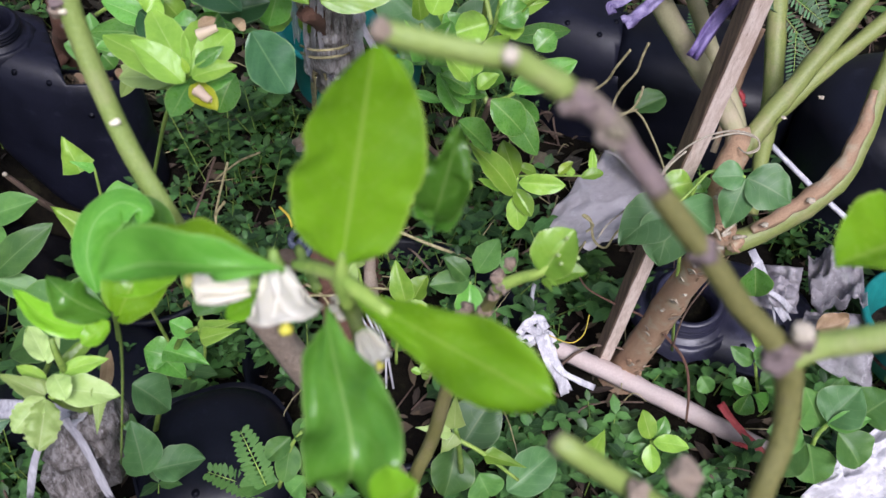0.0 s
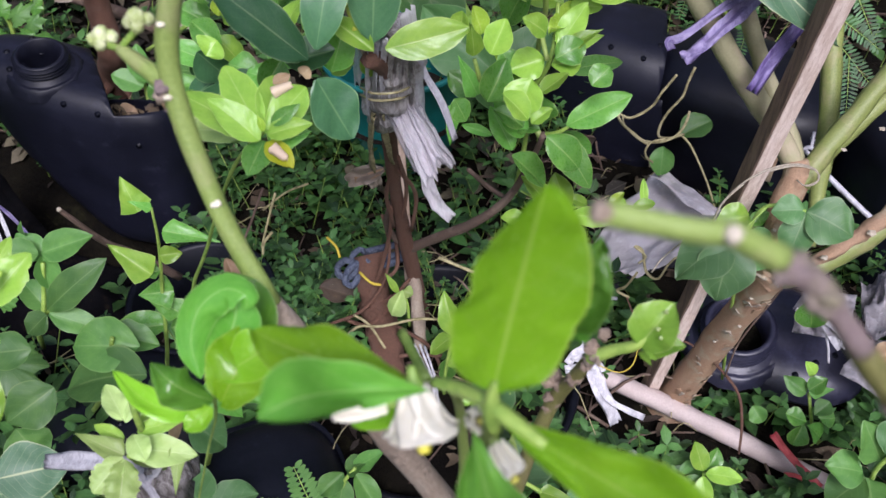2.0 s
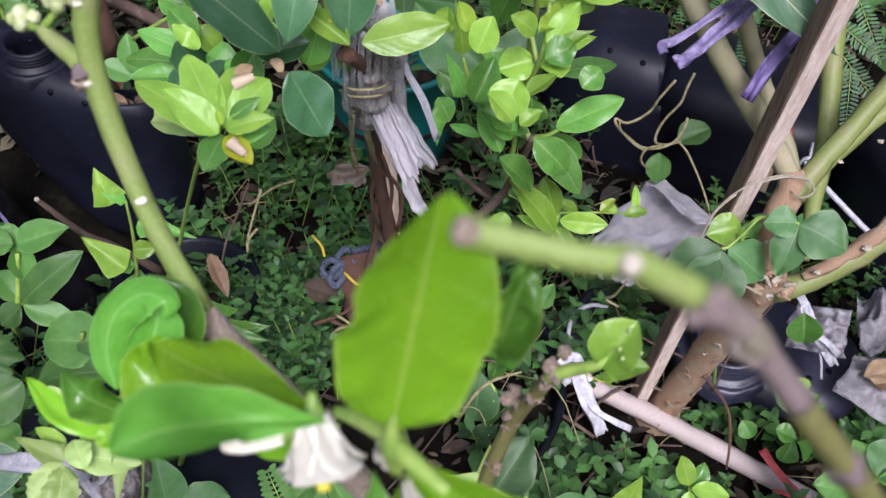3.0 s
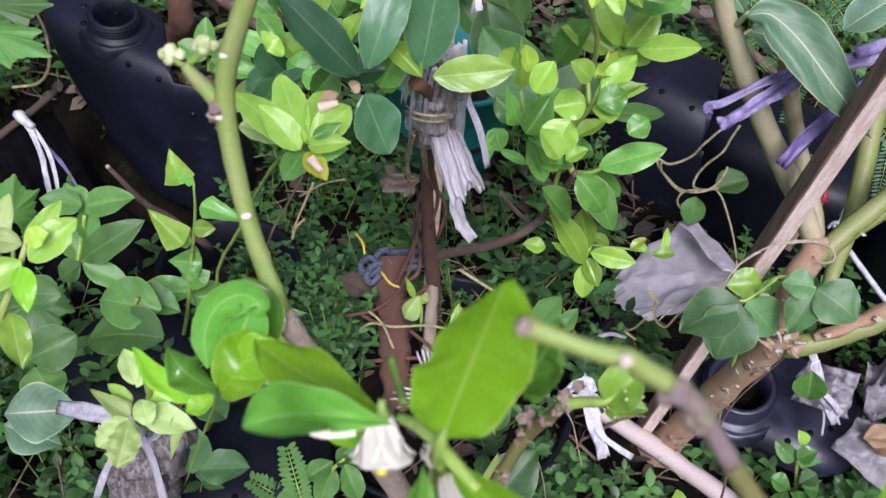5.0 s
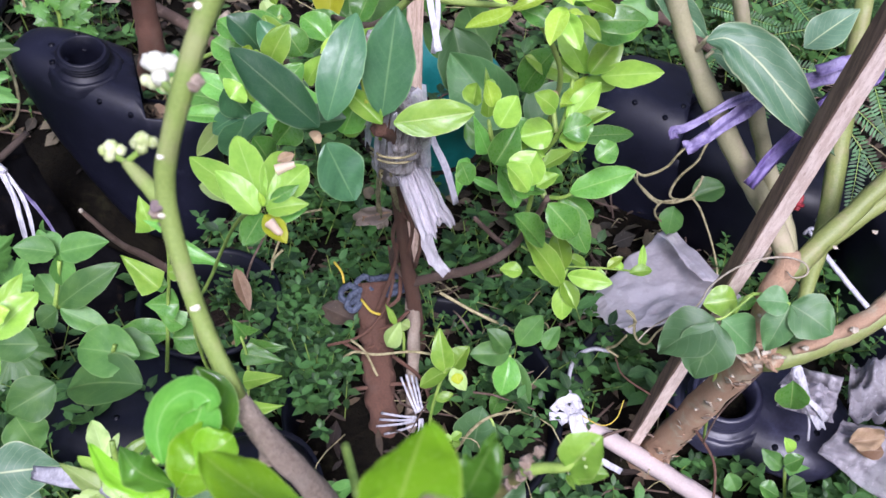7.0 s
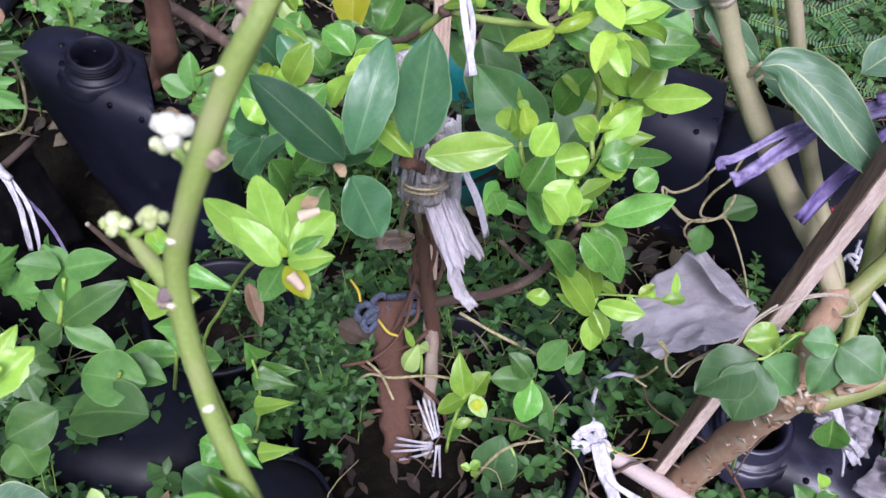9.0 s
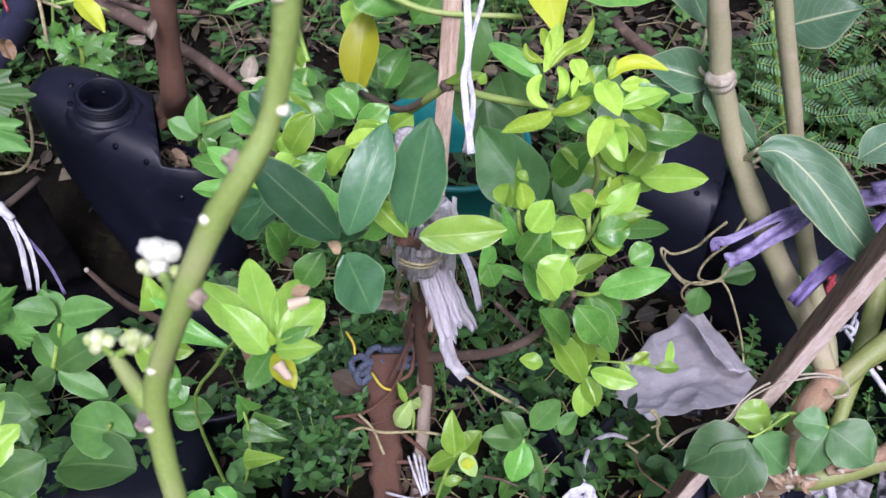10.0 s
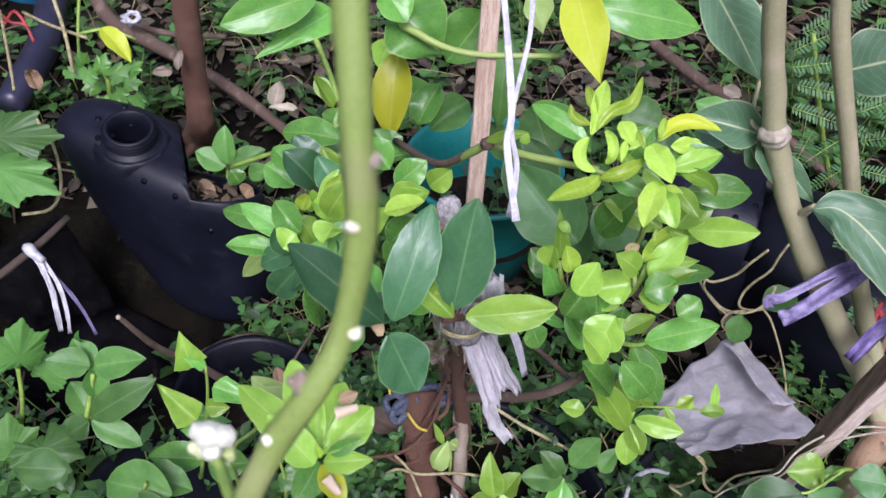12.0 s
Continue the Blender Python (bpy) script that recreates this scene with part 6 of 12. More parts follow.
stem(citrus, "branch", [(-0.1243, 0.7204, 0.3604, 0.0022), (-0.1031, 0.7392, 0.3186, 0.0029), (-0.0796, 0.7189, 0.3227, 0.0028)], BARK_DARK)
stem(citrus, "branch", [(-0.2253, 0.6864, 0.5944, 0.0033), (-0.1915, 0.6594, 0.6440, 0.0034), (-0.1757, 0.6531, 0.6618, 0.0033), (-0.1476, 0.6398, 0.6700, 0.0029), (-0.1183, 0.6329, 0.6768, 0.0025), (-0.0944, 0.6258, 0.6848, 0.0021)], BARK_GREEN)
stem(citrus, "branch", [(-0.2800, 0.7352, 0.5705, 0.0031), (-0.2222, 0.6749, 0.6108, 0.0028), (-0.1900, 0.6615, 0.6455, 0.0027)], BARK_DARK)
knob(citrus, "branch_node", (-0.1780, 0.6482, 0.6648), 0.0049, BARK_DARK)
leaf(citrus, (-0.1784, 0.6456, 0.6694), (-0.1497, 0.6513, 0.6811), 0.0089, (0.29, -0.60, 0.75), "ellipse", FRESH, fold=0.26, bend=0.15)
leaf(citrus, (-0.1508, 0.6408, 0.6786), (-0.1484, 0.6435, 0.6874), 0.0071, (0.29, -0.77, 0.57), "ovate", FRESH, fold=0.10, bend=0.10)
leaf(citrus, (-0.1054, 0.6249, 0.7064), (-0.1475, 0.6378, 0.7157), 0.0149, (-0.03, -0.49, 0.87), "ellipse", GREEN, fold=0.16, bend=0.10)
leaf(citrus, (-0.1044, 0.6285, 0.7097), (-0.1049, 0.6718, 0.7233), 0.0128, (0.23, -0.55, 0.80), "ellipse", TENDER, fold=0.3, bend=0.1, wave=0.12)
spine_leaf(citrus, [(-0.1016, 0.6316, 0.7119), (-0.0947, 0.6427, 0.7208), (-0.0835, 0.6469, 0.7291), (-0.0815, 0.6641, 0.7379)], 0.0089, (-0.01, -0.76, 0.65), "ellipse", TENDER, 0.60, 0.15)
spine_leaf(citrus, [(-0.1061, 0.6329, 0.7144), (-0.1130, 0.6323, 0.7156), (-0.1189, 0.6335, 0.7182), (-0.1221, 0.6377, 0.7231)], 0.0067, (-0.05, -0.65, 0.76), "ellipse", TENDER, 0.70, 0.10)
leaf(citrus, (-0.1045, 0.6424, 0.7160), (-0.1151, 0.6613, 0.7229), 0.0083, (-0.10, -0.62, 0.78), "ellipse", TENDER, fold=0.3, bend=0.1, wave=0.12)
spine_leaf(citrus, [(-0.0617, 0.6390, 0.7087), (-0.0536, 0.6530, 0.7130), (-0.0399, 0.6591, 0.7153), (-0.0233, 0.6564, 0.7154)], 0.0112, (-0.08, -0.58, 0.81), "ellipse", YELLOW, 0.50, 0.08)
leaf(citrus, (-0.0605, 0.6358, 0.7124), (-0.0604, 0.6510, 0.7199), 0.0059, (-0.05, -0.60, 0.80), "ellipse", TENDER, fold=0.3, bend=0.1, wave=0.12)
leaf(citrus, (-0.0652, 0.6263, 0.7143), (-0.0469, 0.5995, 0.7092), 0.0179, (-0.16, -0.59, 0.79), "ellipse", TENDER, fold=0.25, bend=0.12, wave=0.08)
leaf(citrus, (-0.0494, 0.6275, 0.6973), (-0.0196, 0.6465, 0.7050), 0.0141, (0.08, -0.62, 0.78), "ellipse", FRESH, fold=0.22, bend=0.15)
leaf(citrus, (-0.0523, 0.6442, 0.7028), (-0.0308, 0.6561, 0.7002), 0.0128, (0.08, -0.64, 0.77), "ovate", TENDER, fold=0.3, bend=0.1, wave=0.12)
spine_leaf(citrus, [(-0.0453, 0.6310, 0.6968), (-0.0318, 0.6281, 0.6961), (-0.0214, 0.6209, 0.6978), (-0.0180, 0.6104, 0.6981)], 0.0109, (-0.19, -0.72, 0.67), "ellipse", FRESH, 0.60, 0.10)
leaf(citrus, (-0.0347, 0.6307, 0.6796), (0.0074, 0.6448, 0.6794), 0.0226, (0.10, -0.62, 0.78), "ellipse", GREEN, fold=0.10, bend=0.14)
spine_leaf(citrus, [(-0.0912, 0.6123, 0.6907), (-0.0984, 0.6019, 0.6882), (-0.1100, 0.5901, 0.6883), (-0.1193, 0.5792, 0.6887)], 0.0124, (0.22, -0.49, 0.84), "ellipse", TENDER, 0.60, 0.08)
leaf(citrus, (-0.0546, 0.6100, 0.7002), (-0.0567, 0.5759, 0.6891), 0.0164, (-0.04, -0.56, 0.83), "ellipse", TENDER, fold=0.22, bend=0.12)
spine_leaf(citrus, [(-0.1054, 0.6270, 0.7086), (-0.1083, 0.6168, 0.7051), (-0.1047, 0.6092, 0.6996), (-0.0952, 0.6100, 0.6952)], 0.0088, (-0.06, -0.51, 0.86), "ellipse", TENDER, 0.50, 0.06)
spine_leaf(citrus, [(-0.0915, 0.6085, 0.6927), (-0.0825, 0.6077, 0.6981), (-0.0732, 0.6139, 0.7017), (-0.0661, 0.6249, 0.7048)], 0.0102, (0.11, -0.62, 0.77), "ellipse", TENDER, 0.50, 0.15)
spine_leaf(citrus, [(-0.0952, 0.6236, 0.7195), (-0.0888, 0.6137, 0.7196), (-0.0866, 0.6079, 0.7135), (-0.0897, 0.6092, 0.7042)], 0.0072, (-0.08, -0.62, 0.78), "ellipse", TENDER, 0.70, 0.10)
leaf(citrus, (-0.0874, 0.6372, 0.7193), (-0.0752, 0.6220, 0.7128), 0.0132, (0.15, -0.60, 0.79), "ellipse", TENDER, fold=0.35, bend=0.1)
leaf(citrus, (-0.0759, 0.6299, 0.7205), (-0.0677, 0.6195, 0.7141), 0.0051, (0.04, -0.69, 0.72), "lance", TENDER, fold=0.3, bend=0.1, wave=0.12)
leaf(citrus, (-0.0810, 0.6217, 0.7168), (-0.0807, 0.6078, 0.7090), 0.0058, (-0.07, -0.74, 0.66), "lance", TENDER, fold=0.3, bend=0.1, wave=0.12)
leaf(citrus, (-0.0707, 0.6250, 0.7173), (-0.0793, 0.6157, 0.7135), 0.0043, (0.10, -0.57, 0.82), "lance", TENDER, fold=0.3, bend=0.1, wave=0.12)
leaf(citrus, (-0.0531, 0.6170, 0.6910), (-0.0359, 0.5957, 0.6773), 0.0161, (-0.15, -0.48, 0.86), "ellipse", FRESH, fold=0.2, bend=0.1)
leaf(citrus, (-0.0422, 0.6226, 0.6879), (-0.0234, 0.6092, 0.6786), 0.0125, (-0.04, -0.64, 0.77), "ovate", FRESH, fold=0.2)
leaf(citrus, (-0.0871, 0.6238, 0.6838), (-0.0580, 0.6221, 0.6774), 0.0166, (0.14, -0.61, 0.78), "ellipse", GREEN, fold=0.15)
leaf(citrus, (-0.0505, 0.6052, 0.7015), (-0.0378, 0.6024, 0.7012), 0.0050, (-0.18, -0.58, 0.80), "lance", TENDER, fold=0.3)
leaf(citrus, (-0.0701, 0.6262, 0.6930), (-0.0917, 0.6348, 0.6983), 0.0082, (0.02, -0.59, 0.80), "ellipse", FRESH, fold=0.3)
leaf(citrus, (-0.1038, 0.6476, 0.6797), (-0.1534, 0.6829, 0.6836), 0.0234, (0.07, -0.34, 0.94), "ellipse", GREEN, fold=0.3, bend=0.14)
leaf(citrus, (-0.0808, 0.6331, 0.6881), (-0.0654, 0.6486, 0.7124), 0.0227, (0.08, -0.65, 0.75), "ellipse", GREEN, fold=0.08, bend=0.10)
leaf(citrus, (-0.0509, 0.6400, 0.6868), (-0.0179, 0.6499, 0.7013), 0.0234, (-0.24, -0.50, 0.83), "ellipse", GREEN, fold=0.15, bend=0.20)
leaf(citrus, (-0.0375, 0.6530, 0.6538), (0.0059, 0.6904, 0.6494), 0.0252, (0.25, -0.84, 0.48), "ellipse", GREEN, fold=0.14, bend=0.11)
leaf(citrus, (-0.0637, 0.7061, 0.5988), (-0.0873, 0.7058, 0.5491), 0.0324, (-0.19, -0.59, 0.79), "ellipse", GREEN, fold=0.20, bend=0.15)
leaf(citrus, (-0.0475, 0.7012, 0.5900), (-0.0144, 0.7218, 0.5728), 0.0182, (-0.01, -0.50, 0.87), "ellipse", GREEN, fold=0.11, bend=0.23)
leaf(citrus, (-0.0248, 0.7167, 0.5708), (-0.0498, 0.6642, 0.5633), 0.0177, (0.07, -0.33, 0.94), "ellipse", TENDER, curl=0.52, wave=0.22, fold=0.19, bend=0.07)
leaf(citrus, (-0.0401, 0.7014, 0.5328), (-0.0014, 0.7169, 0.5372), 0.0171, (-0.17, -0.65, 0.74), "lance", FRESH, fold=0.15, bend=0.03)
stem(citrus, "branch", [(-0.0980, 0.6246, 0.6847, 0.0017), (-0.0735, 0.6317, 0.6711, 0.0021), (-0.0541, 0.6772, 0.5973, 0.0024), (-0.0592, 0.7132, 0.5209, 0.0026), (-0.0654, 0.7224, 0.4478, 0.0028), (-0.0508, 0.6959, 0.4330, 0.0030)], BARK_GREEN)
leaf(citrus, (-0.0200, 0.6934, 0.5893), (0.0311, 0.6923, 0.6055), 0.0241, (-0.02, -0.75, 0.66), "ellipse", FRESH, fold=0.25, bend=0.06)
leaf(citrus, (-0.0299, 0.6927, 0.5905), (-0.0112, 0.7143, 0.6203), 0.0271, (0.31, -0.55, 0.78), "ellipse", FRESH, fold=0.29, bend=0.03)
leaf(citrus, (-0.0327, 0.7007, 0.5847), (-0.0649, 0.7092, 0.6264), 0.0224, (-0.36, -0.55, 0.75), "ellipse", FRESH, fold=0.06, bend=0.21)
leaf(citrus, (-0.0393, 0.7039, 0.5753), (-0.0894, 0.7058, 0.5870), 0.0230, (-0.26, -0.54, 0.80), "ellipse", FRESH, fold=0.12, bend=0.04)
leaf(citrus, (-0.0339, 0.7035, 0.5738), (-0.0063, 0.7070, 0.5715), 0.0150, (0.32, -0.72, 0.62), "ellipse", FRESH, fold=0.18, bend=0.17)
leaf(citrus, (-0.0405, 0.6670, 0.5554), (-0.0190, 0.6900, 0.5859), 0.0226, (-0.08, -0.67, 0.74), "ellipse", FRESH, fold=0.09, bend=-0.01)
leaf(citrus, (-0.0379, 0.6520, 0.5548), (-0.0043, 0.6671, 0.5757), 0.0165, (-0.35, -0.35, 0.87), "lance", FRESH, fold=0.27, bend=0.13)
leaf(citrus, (-0.0515, 0.6668, 0.5436), (-0.0789, 0.6539, 0.5373), 0.0300, (0.34, -0.66, 0.67), "ellipse", FRESH, fold=0.25, bend=-0.02)
leaf(citrus, (-0.0439, 0.6467, 0.5511), (-0.0199, 0.6512, 0.5505), 0.0253, (-0.06, -0.46, 0.89), "ellipse", FRESH, fold=0.20, bend=0.22)
leaf(citrus, (-0.0364, 0.7450, 0.4753), (0.0221, 0.7790, 0.4673), 0.0205, (-0.04, -0.53, 0.85), "ellipse", GREEN, fold=0.08, bend=0.08)
leaf(citrus, (-0.0693, 0.6671, 0.5200), (-0.0981, 0.6658, 0.5521), 0.0223, (-0.10, -0.80, 0.59), "arrow", FRESH, fold=0.2, bend=0.10)
leaf(citrus, (-0.1146, 0.6912, 0.5238), (-0.1241, 0.7068, 0.5674), 0.0207, (0.23, -0.39, 0.89), "arrow", FRESH, fold=0.25, bend=0.15)
leaf(citrus, (-0.1214, 0.6978, 0.5586), (-0.1099, 0.6950, 0.5538), 0.0092, (0.27, -0.53, 0.80), "ovate", FRESH, fold=0.09, bend=0.22)
leaf(citrus, (-0.0702, 0.6712, 0.4966), (-0.1012, 0.6871, 0.5036), 0.0317, (0.29, -0.25, 0.92), "ovate", GREEN, fold=0.26, bend=0.09)
leaf(citrus, (-0.0663, 0.6623, 0.5013), (-0.0934, 0.6762, 0.5332), 0.0206, (0.22, -0.37, 0.90), "ovate", GREEN, fold=0.23, bend=0.22)
leaf(citrus, (-0.0776, 0.6730, 0.5134), (-0.0554, 0.6710, 0.5072), 0.0207, (-0.09, -0.80, 0.60), "ovate", FRESH, fold=0.31, bend=0.14)
leaf(citrus, (-0.0510, 0.6923, 0.4846), (-0.0523, 0.6893, 0.4547), 0.0304, (0.16, -0.76, 0.64), "ellipse", GREEN, fold=0.19, bend=0.21)
leaf(citrus, (-0.0266, 0.6764, 0.4652), (0.0291, 0.6906, 0.4946), 0.0287, (-0.09, -0.63, 0.77), "ellipse", GREEN, fold=0.1, bend=0.01)
leaf(citrus, (-0.0367, 0.6851, 0.4477), (0.0016, 0.6681, 0.3971), 0.0289, (0.19, -0.65, 0.74), "ellipse", GREEN, fold=0.12, bend=0.10)
leaf(citrus, (-0.0293, 0.7024, 0.4347), (-0.0001, 0.7081, 0.4067), 0.0205, (0.17, -0.74, 0.65), "ellipse", GREEN, fold=0.16, bend=0.05)
leaf(citrus, (-0.0659, 0.6774, 0.4465), (-0.0963, 0.6884, 0.4763), 0.0273, (0.19, -0.48, 0.85), "ovate", GREEN, fold=0.33, bend=0.18)
leaf(citrus, (-0.0511, 0.6854, 0.4509), (-0.0842, 0.6809, 0.4533), 0.0209, (0.21, -0.23, 0.95), "ellipse", GREEN, fold=0.27, bend=0.07)
leaf(citrus, (-0.0589, 0.6720, 0.4675), (-0.0404, 0.6849, 0.4758), 0.0183, (0.04, -0.38, 0.93), "ovate", FRESH, fold=0.31, bend=0.17)
leaf(citrus, (-0.0758, 0.6817, 0.4250), (-0.1017, 0.7088, 0.4550), 0.0225, (0.15, -0.61, 0.78), "ovate", GREEN, fold=0.11, bend=0.15)
leaf(citrus, (-0.0979, 0.7041, 0.4225), (-0.1287, 0.7068, 0.4311), 0.0115, (-0.08, -0.61, 0.79), "ellipse", GREEN, fold=0.30, bend=0.06)
leaf(citrus, (-0.1299, 0.6896, 0.4704), (-0.1353, 0.6745, 0.4302), 0.0200, (-0.16, -0.33, 0.93), "arrow", GREEN, fold=0.10, bend=0.19)
leaf(citrus, (-0.1213, 0.7525, 0.4304), (-0.1506, 0.7671, 0.4497), 0.0273, (0.35, -0.59, 0.73), "ellipse", GREEN, fold=0.08, bend=-0.00)
leaf(citrus, (-0.0165, 0.6726, 0.3362), (-0.0665, 0.6798, 0.3939), 0.0292, (-0.00, -0.37, 0.93), "ellipse", FRESH, fold=0.12, bend=0.19)
leaf(citrus, (-0.0174, 0.6858, 0.3485), (-0.0338, 0.7032, 0.3814), 0.0260, (-0.30, -0.55, 0.78), "ellipse", FRESH, fold=0.06, bend=0.03)
leaf(citrus, (-0.0131, 0.6754, 0.3518), (0.0338, 0.6741, 0.3550), 0.0222, (0.19, -0.76, 0.62), "ellipse", FRESH, fold=0.20, bend=0.07)
leaf(citrus, (-0.0177, 0.6767, 0.3402), (0.0029, 0.6598, 0.3206), 0.0202, (0.05, -0.41, 0.91), "ellipse", FRESH, fold=0.32, bend=0.07)
leaf(citrus, (-0.0165, 0.6726, 0.3362), (-0.0090, 0.6543, 0.3042), 0.0227, (0.09, -0.71, 0.70), "ellipse", FRESH, fold=0.09, bend=0.20)
leaf(citrus, (-0.0292, 0.6737, 0.3398), (-0.0553, 0.6780, 0.3489), 0.0107, (-0.06, -0.32, 0.94), "ellipse", FRESH, fold=0.17, bend=0.03)
leaf(citrus, (-0.0604, 0.6793, 0.3374), (-0.0842, 0.6753, 0.3384), 0.0180, (-0.11, -0.54, 0.84), "ellipse", FRESH, fold=0.08, bend=0.20)
leaf(citrus, (0.0525, 0.7348, 0.3110), (0.0760, 0.7433, 0.3141), 0.0150, (0.04, -0.26, 0.96), "ellipse", FRESH, fold=0.26, bend=0.19)
leaf(citrus, (0.0646, 0.7380, 0.3115), (0.0609, 0.7606, 0.3330), 0.0100, (0.07, -0.48, 0.87), "ellipse", FRESH, fold=0.32, bend=0.01)
leaf(citrus, (0.0451, 0.7376, 0.3150), (0.0317, 0.7388, 0.3188), 0.0100, (-0.22, -0.64, 0.73), "ellipse", FRESH, fold=0.30, bend=0.12)
stem(citrus, "twig", [(-0.0657, 0.6857, 0.3687, 0.0012), (-0.0308, 0.6913, 0.3454, 0.0013), (-0.0049, 0.7069, 0.3333, 0.0012), (0.0216, 0.7234, 0.3220, 0.0012), (0.0490, 0.7379, 0.3114, 0.0011), (0.0690, 0.7428, 0.3087, 0.0008)], STALK)
leaf(citrus, (0.0034, 0.7137, 0.3309), (-0.0187, 0.7122, 0.3413), 0.0128, (0.00, -0.39, 0.92), "ellipse", FRESH, fold=0.2)
leaf(citrus, (0.0155, 0.7186, 0.3258), (0.0270, 0.7084, 0.3138), 0.0106, (0.08, -0.37, 0.92), "ellipse", FRESH, fold=0.25)
leaf(citrus, (0.0272, 0.7251, 0.3224), (0.0413, 0.7377, 0.3309), 0.0118, (-0.16, -0.43, 0.89), "ellipse", TENDER, fold=0.2)
stem(citrus, "branch", [(-0.1147, 0.6934, 0.5189, 0.0019), (-0.1064, 0.6899, 0.4934, 0.0024), (-0.0900, 0.7001, 0.4721, 0.0025), (-0.0670, 0.7009, 0.4409, 0.0025), (-0.0665, 0.7047, 0.4031, 0.0026), (-0.0734, 0.7107, 0.3414, 0.0033)], STALK)
stem(citrus, "branch", [(-0.0439, 0.6984, 0.5780, 0.0018), (-0.0431, 0.6822, 0.5561, 0.0022), (-0.0480, 0.6702, 0.5324, 0.0023), (-0.0613, 0.6836, 0.4924, 0.0024), (-0.0636, 0.6941, 0.4476, 0.0025)], STALK)
stem(citrus, "branch", [(-0.0475, 0.6861, 0.4439, 0.0025), (-0.0336, 0.6782, 0.4545, 0.0020), (-0.0238, 0.6763, 0.4646, 0.0015)], STALK)
stem(citrus, "branch", [(-0.0331, 0.6819, 0.3344, 0.0022), (-0.0184, 0.6788, 0.3423, 0.0021), (-0.0145, 0.6865, 0.3486, 0.0016)], STALK)
stem(citrus, "branch", [(-0.0482, 0.6616, 0.5451, 0.0022), (-0.0545, 0.6707, 0.5616, 0.0022), (-0.0587, 0.6765, 0.5746, 0.0026)], BARK_GREEN)
leaf(citrus, (-0.0634, 0.6716, 0.5710), (-0.0528, 0.6788, 0.5755), 0.0088, (0.25, -0.63, 0.73), "ovate", DRY, curl=1, fold=0.13, bend=0.15)
strap = thing("white_strap", (-0.1105, 0.5426, 0.5512), "white plastic strap hanging beside the stake", "strap")
ribbon(strap, "strip", [(-0.1902, 0.6890, 0.7820), (-0.1746, 0.6600, 0.7510), (-0.1585, 0.6253, 0.7149), (-0.1567, 0.6117, 0.7018), (-0.1456, 0.5886, 0.6845), (-0.1370, 0.5740, 0.6687)], 0.0049, (0.04, -0.88, 0.47), TAPE)
ribbon(strap, "strip", [(-0.1722, 0.7142, 0.7729), (-0.1631, 0.6819, 0.7406), (-0.1583, 0.6268, 0.7092), (-0.1468, 0.6086, 0.6825), (-0.1454, 0.5921, 0.6530)], 0.0034, (0.23, -0.74, 0.63), TAPE)
ribbon(strap, "strip", [(-0.1376, 0.5528, 0.6208), (-0.1318, 0.5497, 0.6031), (-0.1193, 0.5447, 0.5823), (-0.1094, 0.5422, 0.5506)], 0.0055, (0.48, -0.62, 0.63), TAPE)
citrus_stake = thing("wooden_stake", (-0.2407, 0.8653, 0.1955), "weathered split wooden stake behind the citrus trunk", "stake")
beam(citrus_stake, "shaft", (-0.2337, 0.8683, 0.0994), (-0.2314, 0.8459, 0.7436), 0.0175, 0.011, (0.3, -0.9, 0.3), PLANK)
beam(citrus_stake, "split_edge", (-0.2271, 0.8736, 0.0957), (-0.2261, 0.8497, 0.7429), 0.0035, 0.0125, (0.3, -0.9, 0.3), PLANK_DARK, "dark split edge of the stake")

# ---------------------------------------------------------------- lime seedling with wilted tips
seedling = thing("citrus_seedling", (-0.3824, 0.5763, 0.0300), "yellowing citrus seedling with brown curled leaf tips", "seedling")
stem(seedling, "stem", [(-0.3824, 0.5763, 0.0300, 0.0025), (-0.3668, 0.5225, 0.3123, 0.0017), (-0.2998, 0.4760, 0.4774, 0.0015), (-0.2566, 0.4358, 0.5700, 0.0013), (-0.2214, 0.3975, 0.6384, 0.0013), (-0.1969, 0.3712, 0.6785, 0.0012), (-0.1780, 0.3530, 0.7065, 0.0013)], STALK)
leaf(seedling, (-0.1789, 0.3500, 0.7036), (-0.2278, 0.3687, 0.7140), 0.0180, (0.30, -0.47, 0.83), "ellipse", FRESH, fold=0.12, bend=0.10, teeth=0.05, nu=24)
leaf(seedling, (-0.1770, 0.3437, 0.7084), (-0.2029, 0.3511, 0.7258), 0.0168, (0.34, -0.45, 0.83), "ovate", FRESH, fold=0.15, bend=0.12, teeth=0.05, nu=24)
leaf(seedling, (-0.1797, 0.3526, 0.7061), (-0.2083, 0.3891, 0.7178), 0.0194, (0.18, -0.51, 0.84), "ellipse", FRESH, fold=0.14, bend=0.06, teeth=0.06, nu=24)
leaf(seedling, (-0.1785, 0.3529, 0.7062), (-0.1792, 0.3863, 0.7164), 0.0162, (0.34, -0.50, 0.80), "obovate", FRESH, fold=0.10, bend=0.06, teeth=0.05, nu=24)
leaf(seedling, (-0.1762, 0.3495, 0.7081), (-0.1604, 0.3762, 0.7184), 0.0184, (0.27, -0.56, 0.78), "obovate", FRESH, fold=0.16, bend=0.10, teeth=0.05, nu=24)
leaf(seedling, (-0.1726, 0.3449, 0.7113), (-0.1506, 0.3514, 0.7156), 0.0114, (0.24, -0.52, 0.82), "ovate", FRESH, fold=0.20, bend=0.18, teeth=0.05)
leaf(seedling, (-0.1742, 0.3461, 0.7018), (-0.1543, 0.3574, 0.7055), 0.0104, (0.27, -0.51, 0.81), "ovate", GREEN, fold=0.14, bend=0.14)
